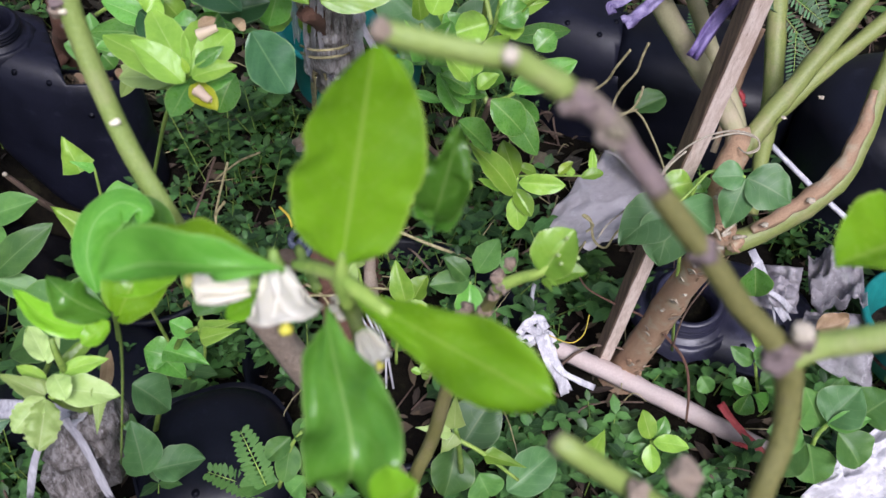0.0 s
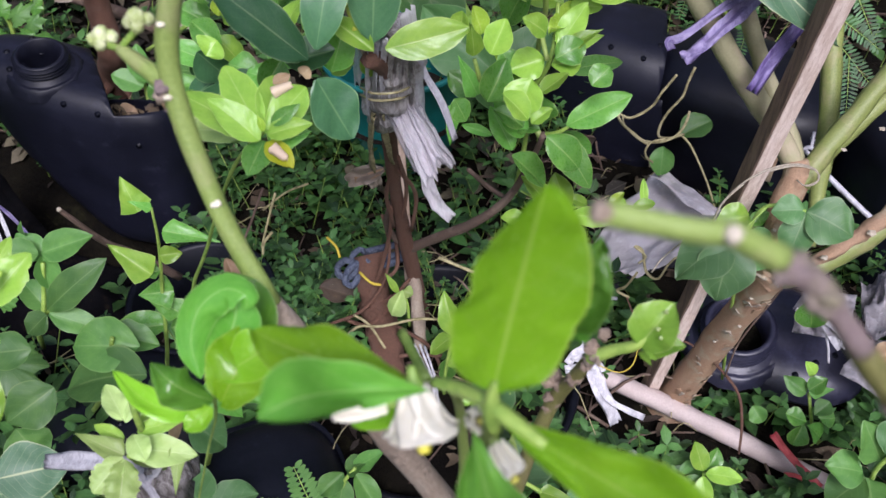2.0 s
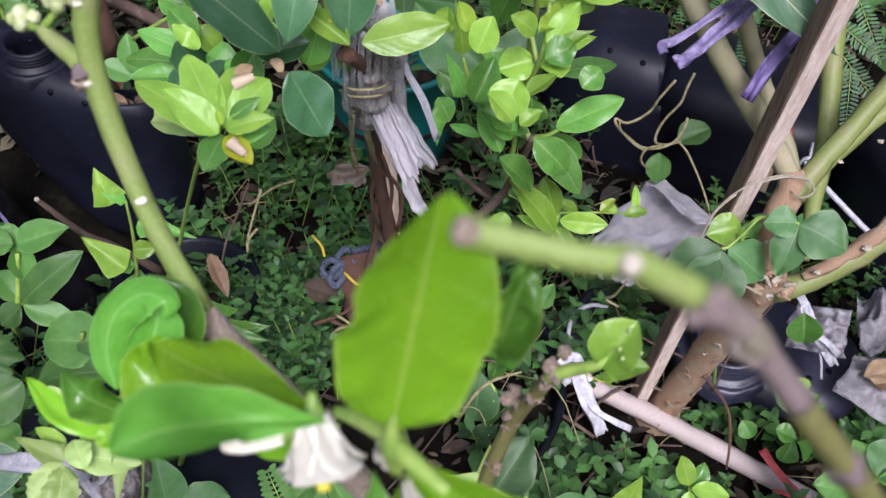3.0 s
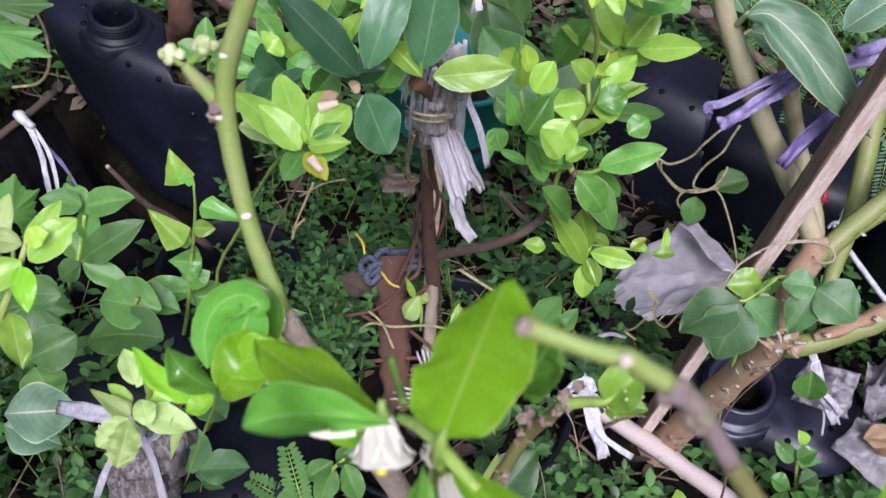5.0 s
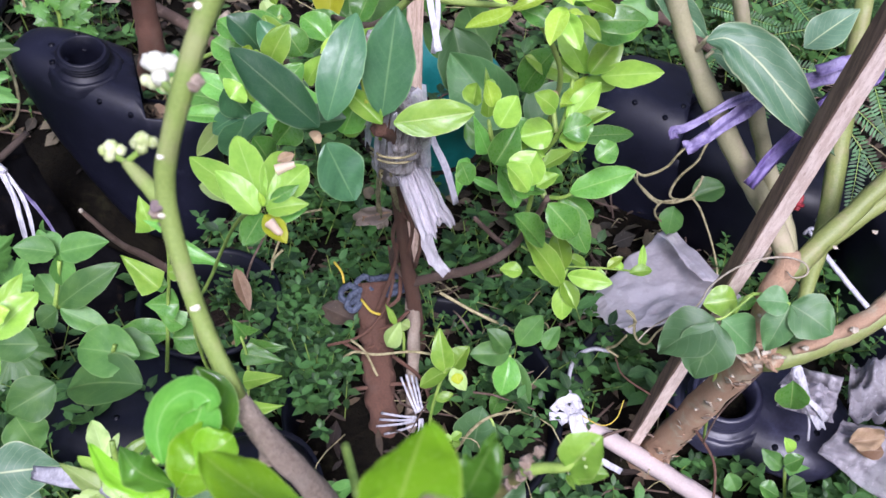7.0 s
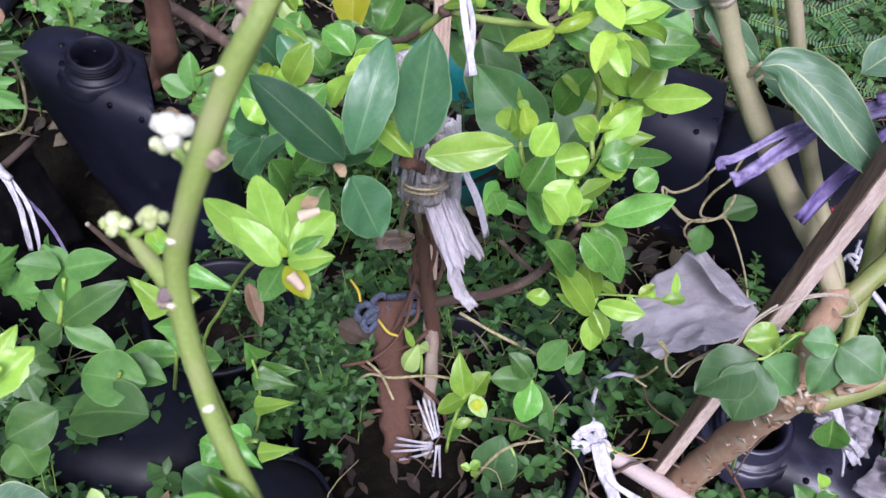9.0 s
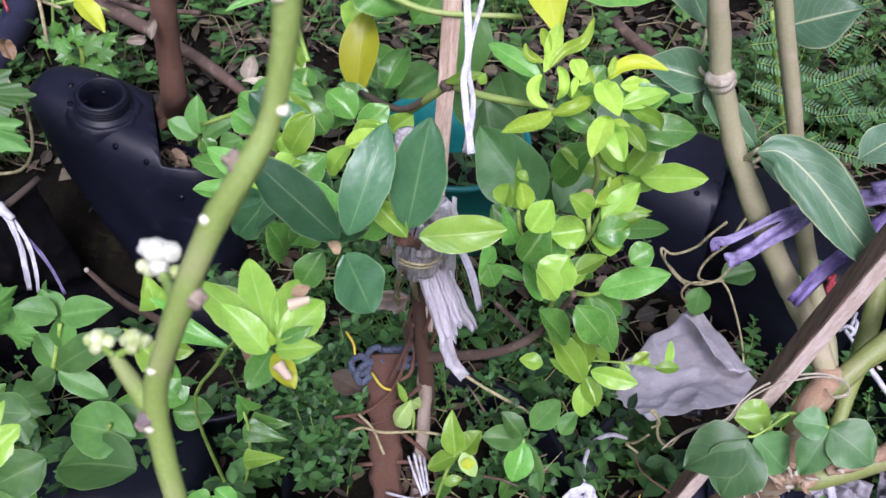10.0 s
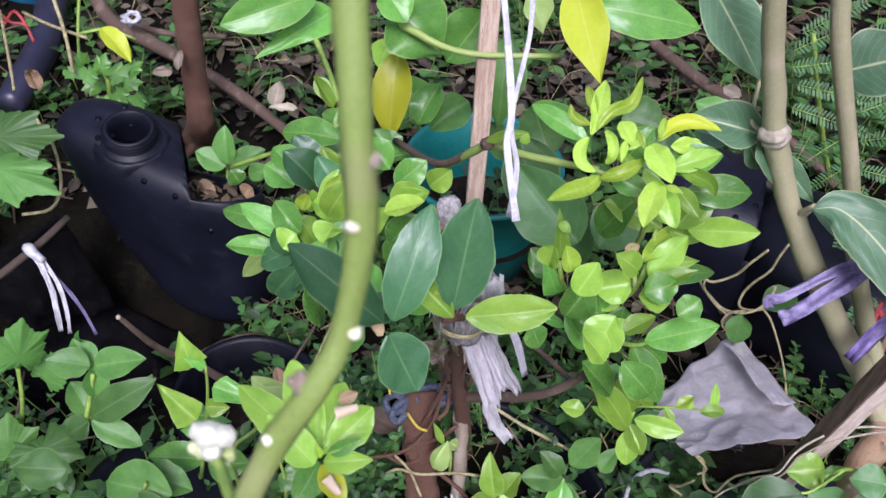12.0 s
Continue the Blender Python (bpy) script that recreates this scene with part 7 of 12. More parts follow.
leaf(seedling, (-0.1768, 0.3481, 0.7042), (-0.1792, 0.3257, 0.7005), 0.0151, (0.24, -0.52, 0.82), "ellipse", GREEN, fold=0.10, bend=0.06, teeth=0.04)
leaf(seedling, (-0.1747, 0.3467, 0.7052), (-0.1580, 0.3336, 0.7009), 0.0120, (0.31, -0.61, 0.73), "ellipse", YELLOW, fold=0.14, bend=0.10)
leaf(seedling, (-0.1706, 0.3474, 0.7160), (-0.1573, 0.3557, 0.7237), 0.0077, (0.34, -0.58, 0.73), "ovate", GREEN, fold=0.2, bend=0.1)
leaf(seedling, (-0.1748, 0.3457, 0.7125), (-0.1774, 0.3481, 0.7208), 0.0042, (0.39, -0.48, 0.79), "lance", TENDER, fold=0.3)
scroll(seedling, (-0.1746, 0.3650, 0.7220), (-0.1658, 0.3709, 0.7236), 0.0034, WILTED, "rolled tan leaf tip")
scroll(seedling, (-0.1688, 0.3394, 0.7083), (-0.1610, 0.3356, 0.7053), 0.0036, WILTED, "rolled tan leaf tip")
leaf(seedling, (-0.1758, 0.3712, 0.7224), (-0.1690, 0.3790, 0.7228), 0.0068, (0.36, -0.46, 0.81), "ovate", DRY, curl=0.6, fold=0.3)
leaf(seedling, (-0.1940, 0.3821, 0.6811), (-0.2391, 0.3905, 0.6704), 0.0202, (0.12, -0.40, 0.91), "ellipse", PALE, fold=0.2, bend=0.01)
leaf(seedling, (-0.2018, 0.3853, 0.6719), (-0.2434, 0.4031, 0.6691), 0.0172, (0.08, -0.57, 0.82), "ovate", PALE, fold=0.2, bend=0.10)

# ---------------------------------------------------------------- mango tree
mango = thing("mango_tree", (0.1529, 0.7010, 0.0000), "young mango tree with several green stems tied to a stake", "tree")
stem(mango, "trunk", [(0.1429, 0.7210, -0.02, 0.030), (0.1477, 0.7318, -0.0332, 0.0216), (0.1650, 0.7109, 0.0883, 0.0192), (0.1759, 0.6794, 0.2081, 0.0168), (0.1830, 0.6475, 0.3078, 0.0153), (0.1890, 0.6395, 0.3404, 0.0143), (0.1831, 0.6508, 0.3656, 0.0137), (0.1819, 0.6665, 0.3981, 0.0131), (0.1885, 0.6784, 0.4215, 0.0134), (0.1859, 0.6883, 0.4365, 0.0116)], BARK_MANGO)
stem(mango, "stem", [(0.1907, 0.6841, 0.4238, 0.0097), (0.1723, 0.6944, 0.4493, 0.0099), (0.1457, 0.6987, 0.4846, 0.0102), (0.1229, 0.6994, 0.5144, 0.0102), (0.0834, 0.6998, 0.5693, 0.0098), (0.0506, 0.6997, 0.6210, 0.0089), (0.0346, 0.7007, 0.6498, 0.0085), (0.0160, 0.6985, 0.6915, 0.0083), (0.0060, 0.6960, 0.7230, 0.0078), (-0.0072, 0.6900, 0.7648, 0.0075), (-0.0202, 0.6800, 0.8150, 0.0074), (-0.0441, 0.6700, 0.9001, 0.0070)], STEM_MANGO, "pale green mango stem")
stem(mango, "stem", [(0.1929, 0.6913, 0.4218, 0.0082), (0.1796, 0.7062, 0.4477, 0.0084), (0.1640, 0.7171, 0.4744, 0.0085), (0.1483, 0.7254, 0.4989, 0.0084), (0.1212, 0.7335, 0.5529, 0.0076), (0.0996, 0.7366, 0.6011, 0.0070), (0.0842, 0.7369, 0.6429, 0.0066), (0.0389, 0.7300, 0.7514, 0.0067), (0.0208, 0.7300, 0.8055, 0.0066), (-0.0019, 0.7300, 0.8725, 0.0061)], STEM_MANGO, "pale green mango stem")
stem(mango, "branch", [(0.1918, 0.6357, 0.3335, 0.0122), (0.2142, 0.6409, 0.3395, 0.0116), (0.2380, 0.6513, 0.3514, 0.0110), (0.2723, 0.6693, 0.3703, 0.0110), (0.2949, 0.6878, 0.3884, 0.0109), (0.3082, 0.7098, 0.4135, 0.0100), (0.3161, 0.7337, 0.4422, 0.0097), (0.3250, 0.7608, 0.4738, 0.0091), (0.3358, 0.7921, 0.5103, 0.0085)], STEM_GREEN)
stem(mango, "bark_patch", [(0.2151, 0.6391, 0.3527, 0.0044), (0.2330, 0.6472, 0.3605, 0.0071), (0.2661, 0.6663, 0.3792, 0.0076), (0.2876, 0.6833, 0.3960, 0.0081), (0.3014, 0.7044, 0.4202, 0.0075), (0.3082, 0.7238, 0.4437, 0.0059), (0.3115, 0.7358, 0.4582, 0.0032)], BARK_MANGO, "brown bark peeling over the green branch", 10, 0.3)
stem(mango, "branch", [(0.1930, 0.6756, 0.4182, 0.0101), (0.1999, 0.6838, 0.4288, 0.0096), (0.2139, 0.7008, 0.4452, 0.0093), (0.2319, 0.7198, 0.4629, 0.0090), (0.2531, 0.7447, 0.4856, 0.0090), (0.2708, 0.7635, 0.5032, 0.0089), (0.2890, 0.7855, 0.5236, 0.0087), (0.3144, 0.8157, 0.5506, 0.0084)], STEM_GREEN)
stem(mango, "branch", [(0.2103, 0.6977, 0.4239, 0.0065), (0.2224, 0.7106, 0.4368, 0.0070), (0.2362, 0.7226, 0.4487, 0.0075), (0.2583, 0.7411, 0.4669, 0.0077), (0.2815, 0.7578, 0.4831, 0.0077), (0.3128, 0.7809, 0.5056, 0.0077), (0.3460, 0.8069, 0.5292, 0.0074)], STEM_GREEN)
stem(mango, "branch", [(0.2196, 0.6689, 0.3452, 0.0062), (0.2257, 0.7150, 0.3727, 0.0074), (0.2329, 0.7639, 0.3957, 0.0092), (0.2316, 0.8005, 0.4358, 0.0098), (0.2260, 0.8337, 0.4801, 0.0097), (0.2192, 0.8677, 0.5347, 0.0092), (0.2113, 0.8977, 0.5913, 0.0084)], STEM_GREEN)
stem(mango, "branch", [(0.1947, 0.7876, 0.3203, 0.0037), (0.2082, 0.8263, 0.3740, 0.0043), (0.2165, 0.8447, 0.4099, 0.0042), (0.2254, 0.8599, 0.4361, 0.0039)], BARK_MANGO)
stem(mango, "growth_ring", [(0.0200, 0.6987, 0.6850, 0.0082), (0.0182, 0.6986, 0.6880, 0.0098), (0.0166, 0.6985, 0.6906, 0.0092), (0.0152, 0.6984, 0.6935, 0.0106), (0.0138, 0.6980, 0.6975, 0.0098), (0.0128, 0.6978, 0.7005, 0.0079)], SCAR, "pale knobbly growth ring", 18, 0.22, 4)
knob(mango, "branch_node", (0.1822, 0.6377, 0.3236), 0.0094, BARK_MANGO, 1.0, 0.45)
knob(mango, "branch_node", (0.1881, 0.6350, 0.3474), 0.0083, BARK_MANGO, 1.0, 0.45)
knob(mango, "branch_node", (0.2007, 0.6317, 0.3418), 0.0083, BARK_MANGO, 1.0, 0.45)
knob(mango, "branch_node", (0.1845, 0.6404, 0.3503), 0.0067, BARK_MANGO, 1.0, 0.45)
knob(mango, "branch_node", (0.1894, 0.6754, 0.4185), 0.0069, BARK_MANGO, 1.0, 0.45)
knob(mango, "branch_node", (0.1938, 0.6831, 0.4247), 0.0053, BARK_MANGO, 1.0, 0.45)
knob(mango, "leaf_scar", (0.1736, 0.6398, 0.2929), 0.0021, SCAR, 0.5, 0.6, label="pale leaf scar")
knob(mango, "leaf_scar", (0.1629, 0.6763, 0.1735), 0.0024, SCAR, 0.5, 0.6, label="pale leaf scar")
knob(mango, "leaf_scar", (0.1768, 0.6569, 0.2284), 0.0025, SCAR, 0.5, 0.6, label="pale leaf scar")
knob(mango, "leaf_scar", (0.2238, 0.6347, 0.3661), 0.0031, SCAR, 0.5, 0.6, label="pale leaf scar")
knob(mango, "leaf_scar", (0.2632, 0.6546, 0.3847), 0.0035, SCAR, 0.5, 0.6, label="pale leaf scar")
knob(mango, "leaf_scar", (0.2533, 0.7009, 0.4703), 0.0026, SCAR, 0.5, 0.6, label="pale leaf scar")
knob(mango, "leaf_scar", (0.2228, 0.6863, 0.4548), 0.0021, SCAR, 0.5, 0.6, label="pale leaf scar")
knob(mango, "leaf_scar", (0.1745, 0.6468, 0.3843), 0.0022, SCAR, 0.5, 0.6, label="pale leaf scar")
stem(mango, "bark_flake", [(0.1961, 0.6234, 0.3557, 0.0022), (0.2021, 0.6212, 0.3607, 0.0017), (0.2077, 0.6265, 0.3562, 0.0013)], SCAR)
stem(mango, "bark_flake", [(0.1941, 0.6186, 0.3518, 0.0022), (0.1966, 0.6115, 0.3529, 0.0017), (0.2030, 0.6146, 0.3463, 0.0013)], BARK_MANGO)
stem(mango, "bark_flake", [(0.1866, 0.6144, 0.3494, 0.0022), (0.1799, 0.6092, 0.3542, 0.0017), (0.1846, 0.6109, 0.3465, 0.0013)], SCAR)
stem(mango, "bark_flake", [(0.1771, 0.6127, 0.3497, 0.0022), (0.1681, 0.6107, 0.3578, 0.0017), (0.1651, 0.6145, 0.3537, 0.0013)], BARK_MANGO)
stem(mango, "bark_flake", [(0.1702, 0.6144, 0.3526, 0.0022), (0.1695, 0.6098, 0.3568, 0.0017), (0.1585, 0.6167, 0.3571, 0.0013)], SCAR)
stem(mango, "bark_flake", [(0.1690, 0.6186, 0.3567, 0.0022), (0.1758, 0.6126, 0.3580, 0.0017), (0.1678, 0.6159, 0.3545, 0.0013)], BARK_MANGO)
stem(mango, "bark_flake", [(0.1741, 0.6234, 0.3601, 0.0022), (0.1774, 0.6213, 0.3658, 0.0017), (0.1838, 0.6194, 0.3545, 0.0013)], SCAR)
stem(mango, "bark_flake", [(0.1832, 0.6265, 0.3611, 0.0022), (0.1774, 0.6250, 0.3692, 0.0017), (0.1949, 0.6288, 0.3609, 0.0013)], BARK_MANGO)
stem(mango, "bark_flake", [(0.1919, 0.6265, 0.3594, 0.0022), (0.1836, 0.6192, 0.3626, 0.0017), (0.1964, 0.6338, 0.3652, 0.0013)], SCAR)
peel = random.Random(21)
TRUNK = [(0.1477, 0.7318, -0.0332, 0.0216), (0.1650, 0.7109, 0.0883, 0.0192), (0.1759, 0.6794, 0.2081, 0.0168), (0.1830, 0.6475, 0.3078, 0.0153)]
for k in range(46):
    f = peel.random() ** 1.3 * 2.98
    p, q = TRUNK[int(f)], TRUNK[int(f) + 1]
    c = Vector(p[:3]).lerp(Vector(q[:3]), f % 1)
    axis = (Vector(q[:3]) - Vector(p[:3])).normalized()
    radius = p[3] + (q[3] - p[3]) * (f % 1)
    out = Vector((peel.uniform(-1, 0.8), -1.0, peel.uniform(-0.2, 0.5)))
    out = (out - axis * out.dot(axis)).normalized()
    around = axis.cross(out)
    at = c + out * radius * 0.98
    l, w = peel.uniform(0.006, 0.016), peel.uniform(0.003, 0.007)
    skew = around * peel.uniform(-0.6, 0.6) * l
    ribbon(mango, "bark_flake", [tuple(at - axis * l * 0.5), tuple(at + skew * 0.4 + out * 0.0006), tuple(at + axis * l * 0.5 + skew + out * peel.uniform(0.001, 0.004))], w, out, peel.choice((BARK_MANGO, SCAR, BARK_MANGO, BARK_BROWN)), ripple=0.3, thick=0.0006, steps=3, cols=3)
stem(mango, "petiole", [(0.0506, 0.6973, 0.6267, 0.0022), (0.0568, 0.6812, 0.6519, 0.0021)], STEM_MANGO)
spine_leaf(mango, [(0.0556, 0.6792, 0.6506), (0.0731, 0.6801, 0.6547), (0.0998, 0.6730, 0.6429), (0.1332, 0.6605, 0.6194), (0.1591, 0.6542, 0.6002), (0.1769, 0.6522, 0.5838)], 0.0402, (-0.14, -0.64, 0.76), "lance", MANGO, 0.16, 0.13)
leaf(mango, (0.1444, 0.7550, 0.6131), (0.1795, 0.7714, 0.6486), 0.0337, (-0.29, -0.64, 0.71), "lance", MANGO, fold=0.11, bend=0.10)
leaf(mango, (-0.0638, 0.7303, 0.7875), (-0.0033, 0.7273, 0.7137), 0.0387, (0.07, -0.80, 0.59), "lance", MANGO, fold=0.2, bend=0.15)
leaf(mango, (0.0108, 0.7186, 0.6743), (-0.0457, 0.7112, 0.6819), 0.0371, (-0.44, -0.64, 0.63), "lance", MANGO, fold=0.4, bend=0.25)
leaf(mango, (0.0099, 0.7116, 0.6819), (0.0280, 0.6961, 0.6490), 0.0225, (0.09, -0.75, 0.66), "lance", MANGO, fold=0.3, bend=0.18)
leaf(mango, (0.0168, 0.7143, 0.6688), (0.0604, 0.7049, 0.6349), 0.0208, (0.06, -0.85, 0.52), "lance", MANGO, fold=0.4, bend=0.09)
leaf(mango, (0.0556, 0.7940, 0.6908), (0.1094, 0.7962, 0.7206), 0.0548, (-0.23, -0.74, 0.63), "lance", MANGO, fold=0.15, bend=0.1)
leaf(mango, (0.0676, 0.7352, 0.6056), (0.1696, 0.7270, 0.5856), 0.0485, (-0.31, -0.44, 0.84), "lance", MANGO, fold=0.15, bend=0.2)
leaf(mango, (-0.0042, 0.7434, 0.6456), (-0.0345, 0.7567, 0.6380), 0.0222, (0.23, -0.66, 0.72), "ovate", MANGO, fold=0.28, bend=0.01)
leaf(mango, (0.0143, 0.7089, 0.6505), (-0.0010, 0.7148, 0.6738), 0.0166, (0.08, -0.69, 0.72), "lance", MANGO, fold=0.20, bend=0.18)
stem(mango, "petiole", [(-0.0035, 0.7279, 0.7142, 0.0016), (-0.0012, 0.7158, 0.6886, 0.0016), (0.0069, 0.7116, 0.6826, 0.0016)], STEM_MANGO)
stem(mango, "petiole", [(0.0689, 0.7357, 0.6057, 0.0018), (0.0539, 0.7125, 0.6020, 0.0021)], STEM_MANGO)
stem(mango, "petiole", [(-0.0194, 0.7359, 0.7605, 0.0025), (-0.0208, 0.7342, 0.7523, 0.0022), (-0.0172, 0.7349, 0.7659, 0.0021)], STEM_MANGO)
mango_stake = thing("wooden_stake", (0.1142, 0.7256, 0.0000), "weathered square wooden stake leaning beside the mango tree", "stake")
beam(mango_stake, "shaft", (0.1146, 0.7302, -0.0212), (0.1814, 0.6043, 0.9063), 0.0185, 0.0165, (0.391, -0.908, -0.151), PLANK_PALE)
beam(mango_stake, "bark_side", (0.1060, 0.7265, -0.0210), (0.1728, 0.6005, 0.9064), 0.0155, 0.0030, (-0.918, -0.398, 0.012), PLANK_DARK, "dark side of the weathered stake")
purple = thing("ribbon", (0.1870, 0.7304, 0.6094), "purple raffia ribbon tied round the stake and mango stems", "ribbon")
ribbon(purple, "strip", [(0.1953, 0.7239, 0.6293), (0.1732, 0.7132, 0.6295), (0.1490, 0.7040, 0.6204), (0.1257, 0.6997, 0.6074), (0.1050, 0.6914, 0.5998), (0.0791, 0.6722, 0.5915), (0.0580, 0.6561, 0.5809), (0.0482, 0.6514, 0.5786), (0.0505, 0.6470, 0.5741)], 0.0071, (-0.04, -0.59, 0.80), RAFFIA, ripple=0.7)
ribbon(purple, "strip", [(0.1951, 0.7196, 0.6255), (0.1743, 0.7078, 0.6256), (0.1520, 0.7020, 0.6180), (0.1205, 0.6970, 0.6018), (0.0996, 0.6792, 0.5870), (0.0798, 0.6618, 0.5763), (0.0690, 0.6530, 0.5691), (0.0608, 0.6476, 0.5658)], 0.0118, (-0.17, -0.60, 0.78), RAFFIA, ripple=0.6)
ribbon(purple, "strip", [(0.1935, 0.7133, 0.6227), (0.1773, 0.7031, 0.6138), (0.1589, 0.6921, 0.5896), (0.1477, 0.6826, 0.5736), (0.1364, 0.6714, 0.5574), (0.1226, 0.6558, 0.5322)], 0.0129, (-0.14, -0.61, 0.78), PURPLE, ripple=0.7)
ribbon(purple, "strip", [(0.1944, 0.7204, 0.6359), (0.1833, 0.7131, 0.6383), (0.1667, 0.7069, 0.6346), (0.1492, 0.7018, 0.6265)], 0.0110, (-0.17, -0.68, 0.71), RAFFIA, ripple=0.6)
ribbon(purple, "knot", [(0.1751, 0.7010, 0.6261), (0.1841, 0.6955, 0.6275), (0.1941, 0.7019, 0.6286), (0.1975, 0.7163, 0.6316)], 0.0100, (-0.18, -0.72, 0.67), PURPLE, ripple=0.6)
ribbon(purple, "knot", [(0.1764, 0.7041, 0.6342), (0.1852, 0.6972, 0.6343), (0.1944, 0.6960, 0.6245)], 0.0081, (-0.22, -0.59, 0.78), RAFFIA, ripple=0.7)
tie = thing("string_tie", (0.2232, 0.7590, 0.3952), "white string knotted round the mango stems", "string")
stem(tie, "strand", [(0.2658, 0.9280, 0.2538, 0.0021), (0.2755, 0.9168, 0.2553, 0.0025), (0.2796, 0.9275, 0.2643, 0.0025), (0.2748, 0.9401, 0.2630, 0.0021)], TAPE)
stem(tie, "strand", [(0.2634, 0.9236, 0.2502, 0.0021), (0.2698, 0.9233, 0.2624, 0.0025), (0.2860, 0.9185, 0.2547, 0.0021), (0.2839, 0.9199, 0.2427, 0.0021)], TAPE)
stem(tie, "strand", [(0.2672, 0.9199, 0.2598, 0.0021), (0.2895, 0.9160, 0.2380, 0.0021)], TAPE)
stem(tie, "strand", [(0.2733, 0.9242, 0.2625, 0.0021), (0.2750, 0.9380, 0.2748, 0.0021)], TAPE)
stem(tie, "strand", [(0.2802, 0.9207, 0.2579, 0.0021), (0.2954, 0.9213, 0.2417, 0.0021)], TAPE)
rod = thing("white_rod", (0.3076, 0.8915, 0.2394), "thin white plastic rod leaning behind the mango", "rod")
stem(rod, "shaft", [(0.2874, 0.9066, 0.2436, 0.0037), (0.3435, 0.8693, 0.2119, 0.0036), (0.4073, 0.8322, 0.1788, 0.0036)], TAPE, "", 8, 0.0, 3)
twine = thing("red_twine", (0.2690, 1.0441, 0.2088), "scrap of red twine beside the mango stem", "twine")
stem(twine, "strand", [(0.2605, 1.0507, 0.2165, 0.0037), (0.2739, 1.0442, 0.2079, 0.0050), (0.2718, 1.0295, 0.1948, 0.0037)], RED)
stem(twine, "strand", [(0.2691, 1.0547, 0.2185, 0.0031), (0.2640, 1.0293, 0.2099, 0.0043), (0.2796, 1.0363, 0.1995, 0.0031)], RED)
stem(twine, "strand", [(0.2623, 1.0394, 0.2058, 0.0037), (0.2686, 1.0431, 0.2148, 0.0044), (0.2767, 1.0402, 0.2037, 0.0031)], RED)

# ---------------------------------------------------------------- bean vine by the mango
bean = thing("bean_plant", (0.2089, 0.7485, 0.0000), "climbing bean with three-part leaves over the mango trunk", "climber")
stem(bean, "stem", [(0.2089, 0.7485, 0.0, 0.002), (0.1649, 0.6626, 0.2497, 0.0020), (0.1477, 0.6290, 0.3870, 0.0017), (0.1570, 0.6311, 0.4282, 0.0017), (0.1880, 0.6223, 0.4346, 0.0016)], STALK)
stem(bean, "stem", [(0.1570, 0.6311, 0.4282, 0.0012), (0.1380, 0.6171, 0.4054, 0.0013), (0.1295, 0.6129, 0.4032, 0.0013)], STALK)
leaf(bean, (0.1295, 0.6129, 0.4032), (0.0854, 0.5839, 0.3717), 0.0502, (-0.10, -0.43, 0.90), "ovate", BEAN, fold=0.1, bend=0.22)
leaf(bean, (0.1293, 0.6075, 0.4052), (0.1239, 0.5760, 0.3568), 0.0526, (-0.06, -0.43, 0.90), "ovate", BEAN, fold=0.12, bend=0.17)
leaf(bean, (0.1369, 0.6182, 0.3998), (0.1721, 0.6119, 0.3733), 0.0425, (-0.10, -0.46, 0.88), "ovate", BEAN, fold=0.15, bend=0.07)
leaf(bean, (0.1483, 0.6454, 0.4019), (0.1183, 0.6334, 0.3969), 0.0322, (-0.30, -0.67, 0.67), "ovate", FRESH, fold=0.15, bend=0.09)
leaf(bean, (0.1529, 0.6486, 0.4039), (0.1610, 0.6406, 0.3950), 0.0215, (-0.23, -0.63, 0.74), "ovate", GREEN, fold=0.09, bend=0.20)
leaf(bean, (0.1868, 0.6228, 0.4352), (0.1587, 0.6207, 0.4321), 0.0286, (-0.19, -0.49, 0.85), "ovate", BEAN, fold=0.1, bend=0.18)
leaf(bean, (0.1891, 0.6223, 0.4343), (0.2293, 0.6096, 0.4215), 0.0467, (-0.17, -0.49, 0.86), "ovate", BEAN, fold=0.08, bend=0.20)
leaf(bean, (0.1884, 0.6213, 0.4335), (0.1770, 0.5940, 0.3970), 0.0318, (-0.15, -0.53, 0.83), "ovate", BEAN, fold=0.1, bend=0.14)
leaf(bean, (0.2478, 0.6843, 0.2532), (0.2564, 0.6753, 0.2158), 0.0371, (-0.19, -0.41, 0.89), "ovate", GREEN, fold=0.30, bend=0.16)
arc = thing("dry_vine", (0.1390, 0.6911, 0.3222), "dry beige vine arching over the trunk", "vine")
stem(arc, "strand", [(0.0684, 0.6179, 0.3410, 0.0007), (0.0768, 0.6230, 0.3578, 0.0008), (0.0955, 0.6258, 0.3840, 0.0009), (0.1107, 0.6220, 0.4048, 0.0009), (0.1170, 0.6249, 0.4337, 0.0009), (0.1322, 0.6303, 0.4562, 0.0009), (0.1540, 0.6391, 0.4667, 0.0009), (0.1790, 0.6573, 0.4578, 0.0009), (0.1995, 0.6684, 0.4433, 0.0009), (0.2030, 0.6635, 0.4354, 0.0009), (0.1919, 0.6582, 0.4328, 0.0008), (0.1858, 0.6669, 0.4310, 0.0006)], SCAR)
curly = thing("dry_vine", (0.0644, 0.6955, 0.2725), "curly dry vine with tendrils beside the plastic sheet", "vine")
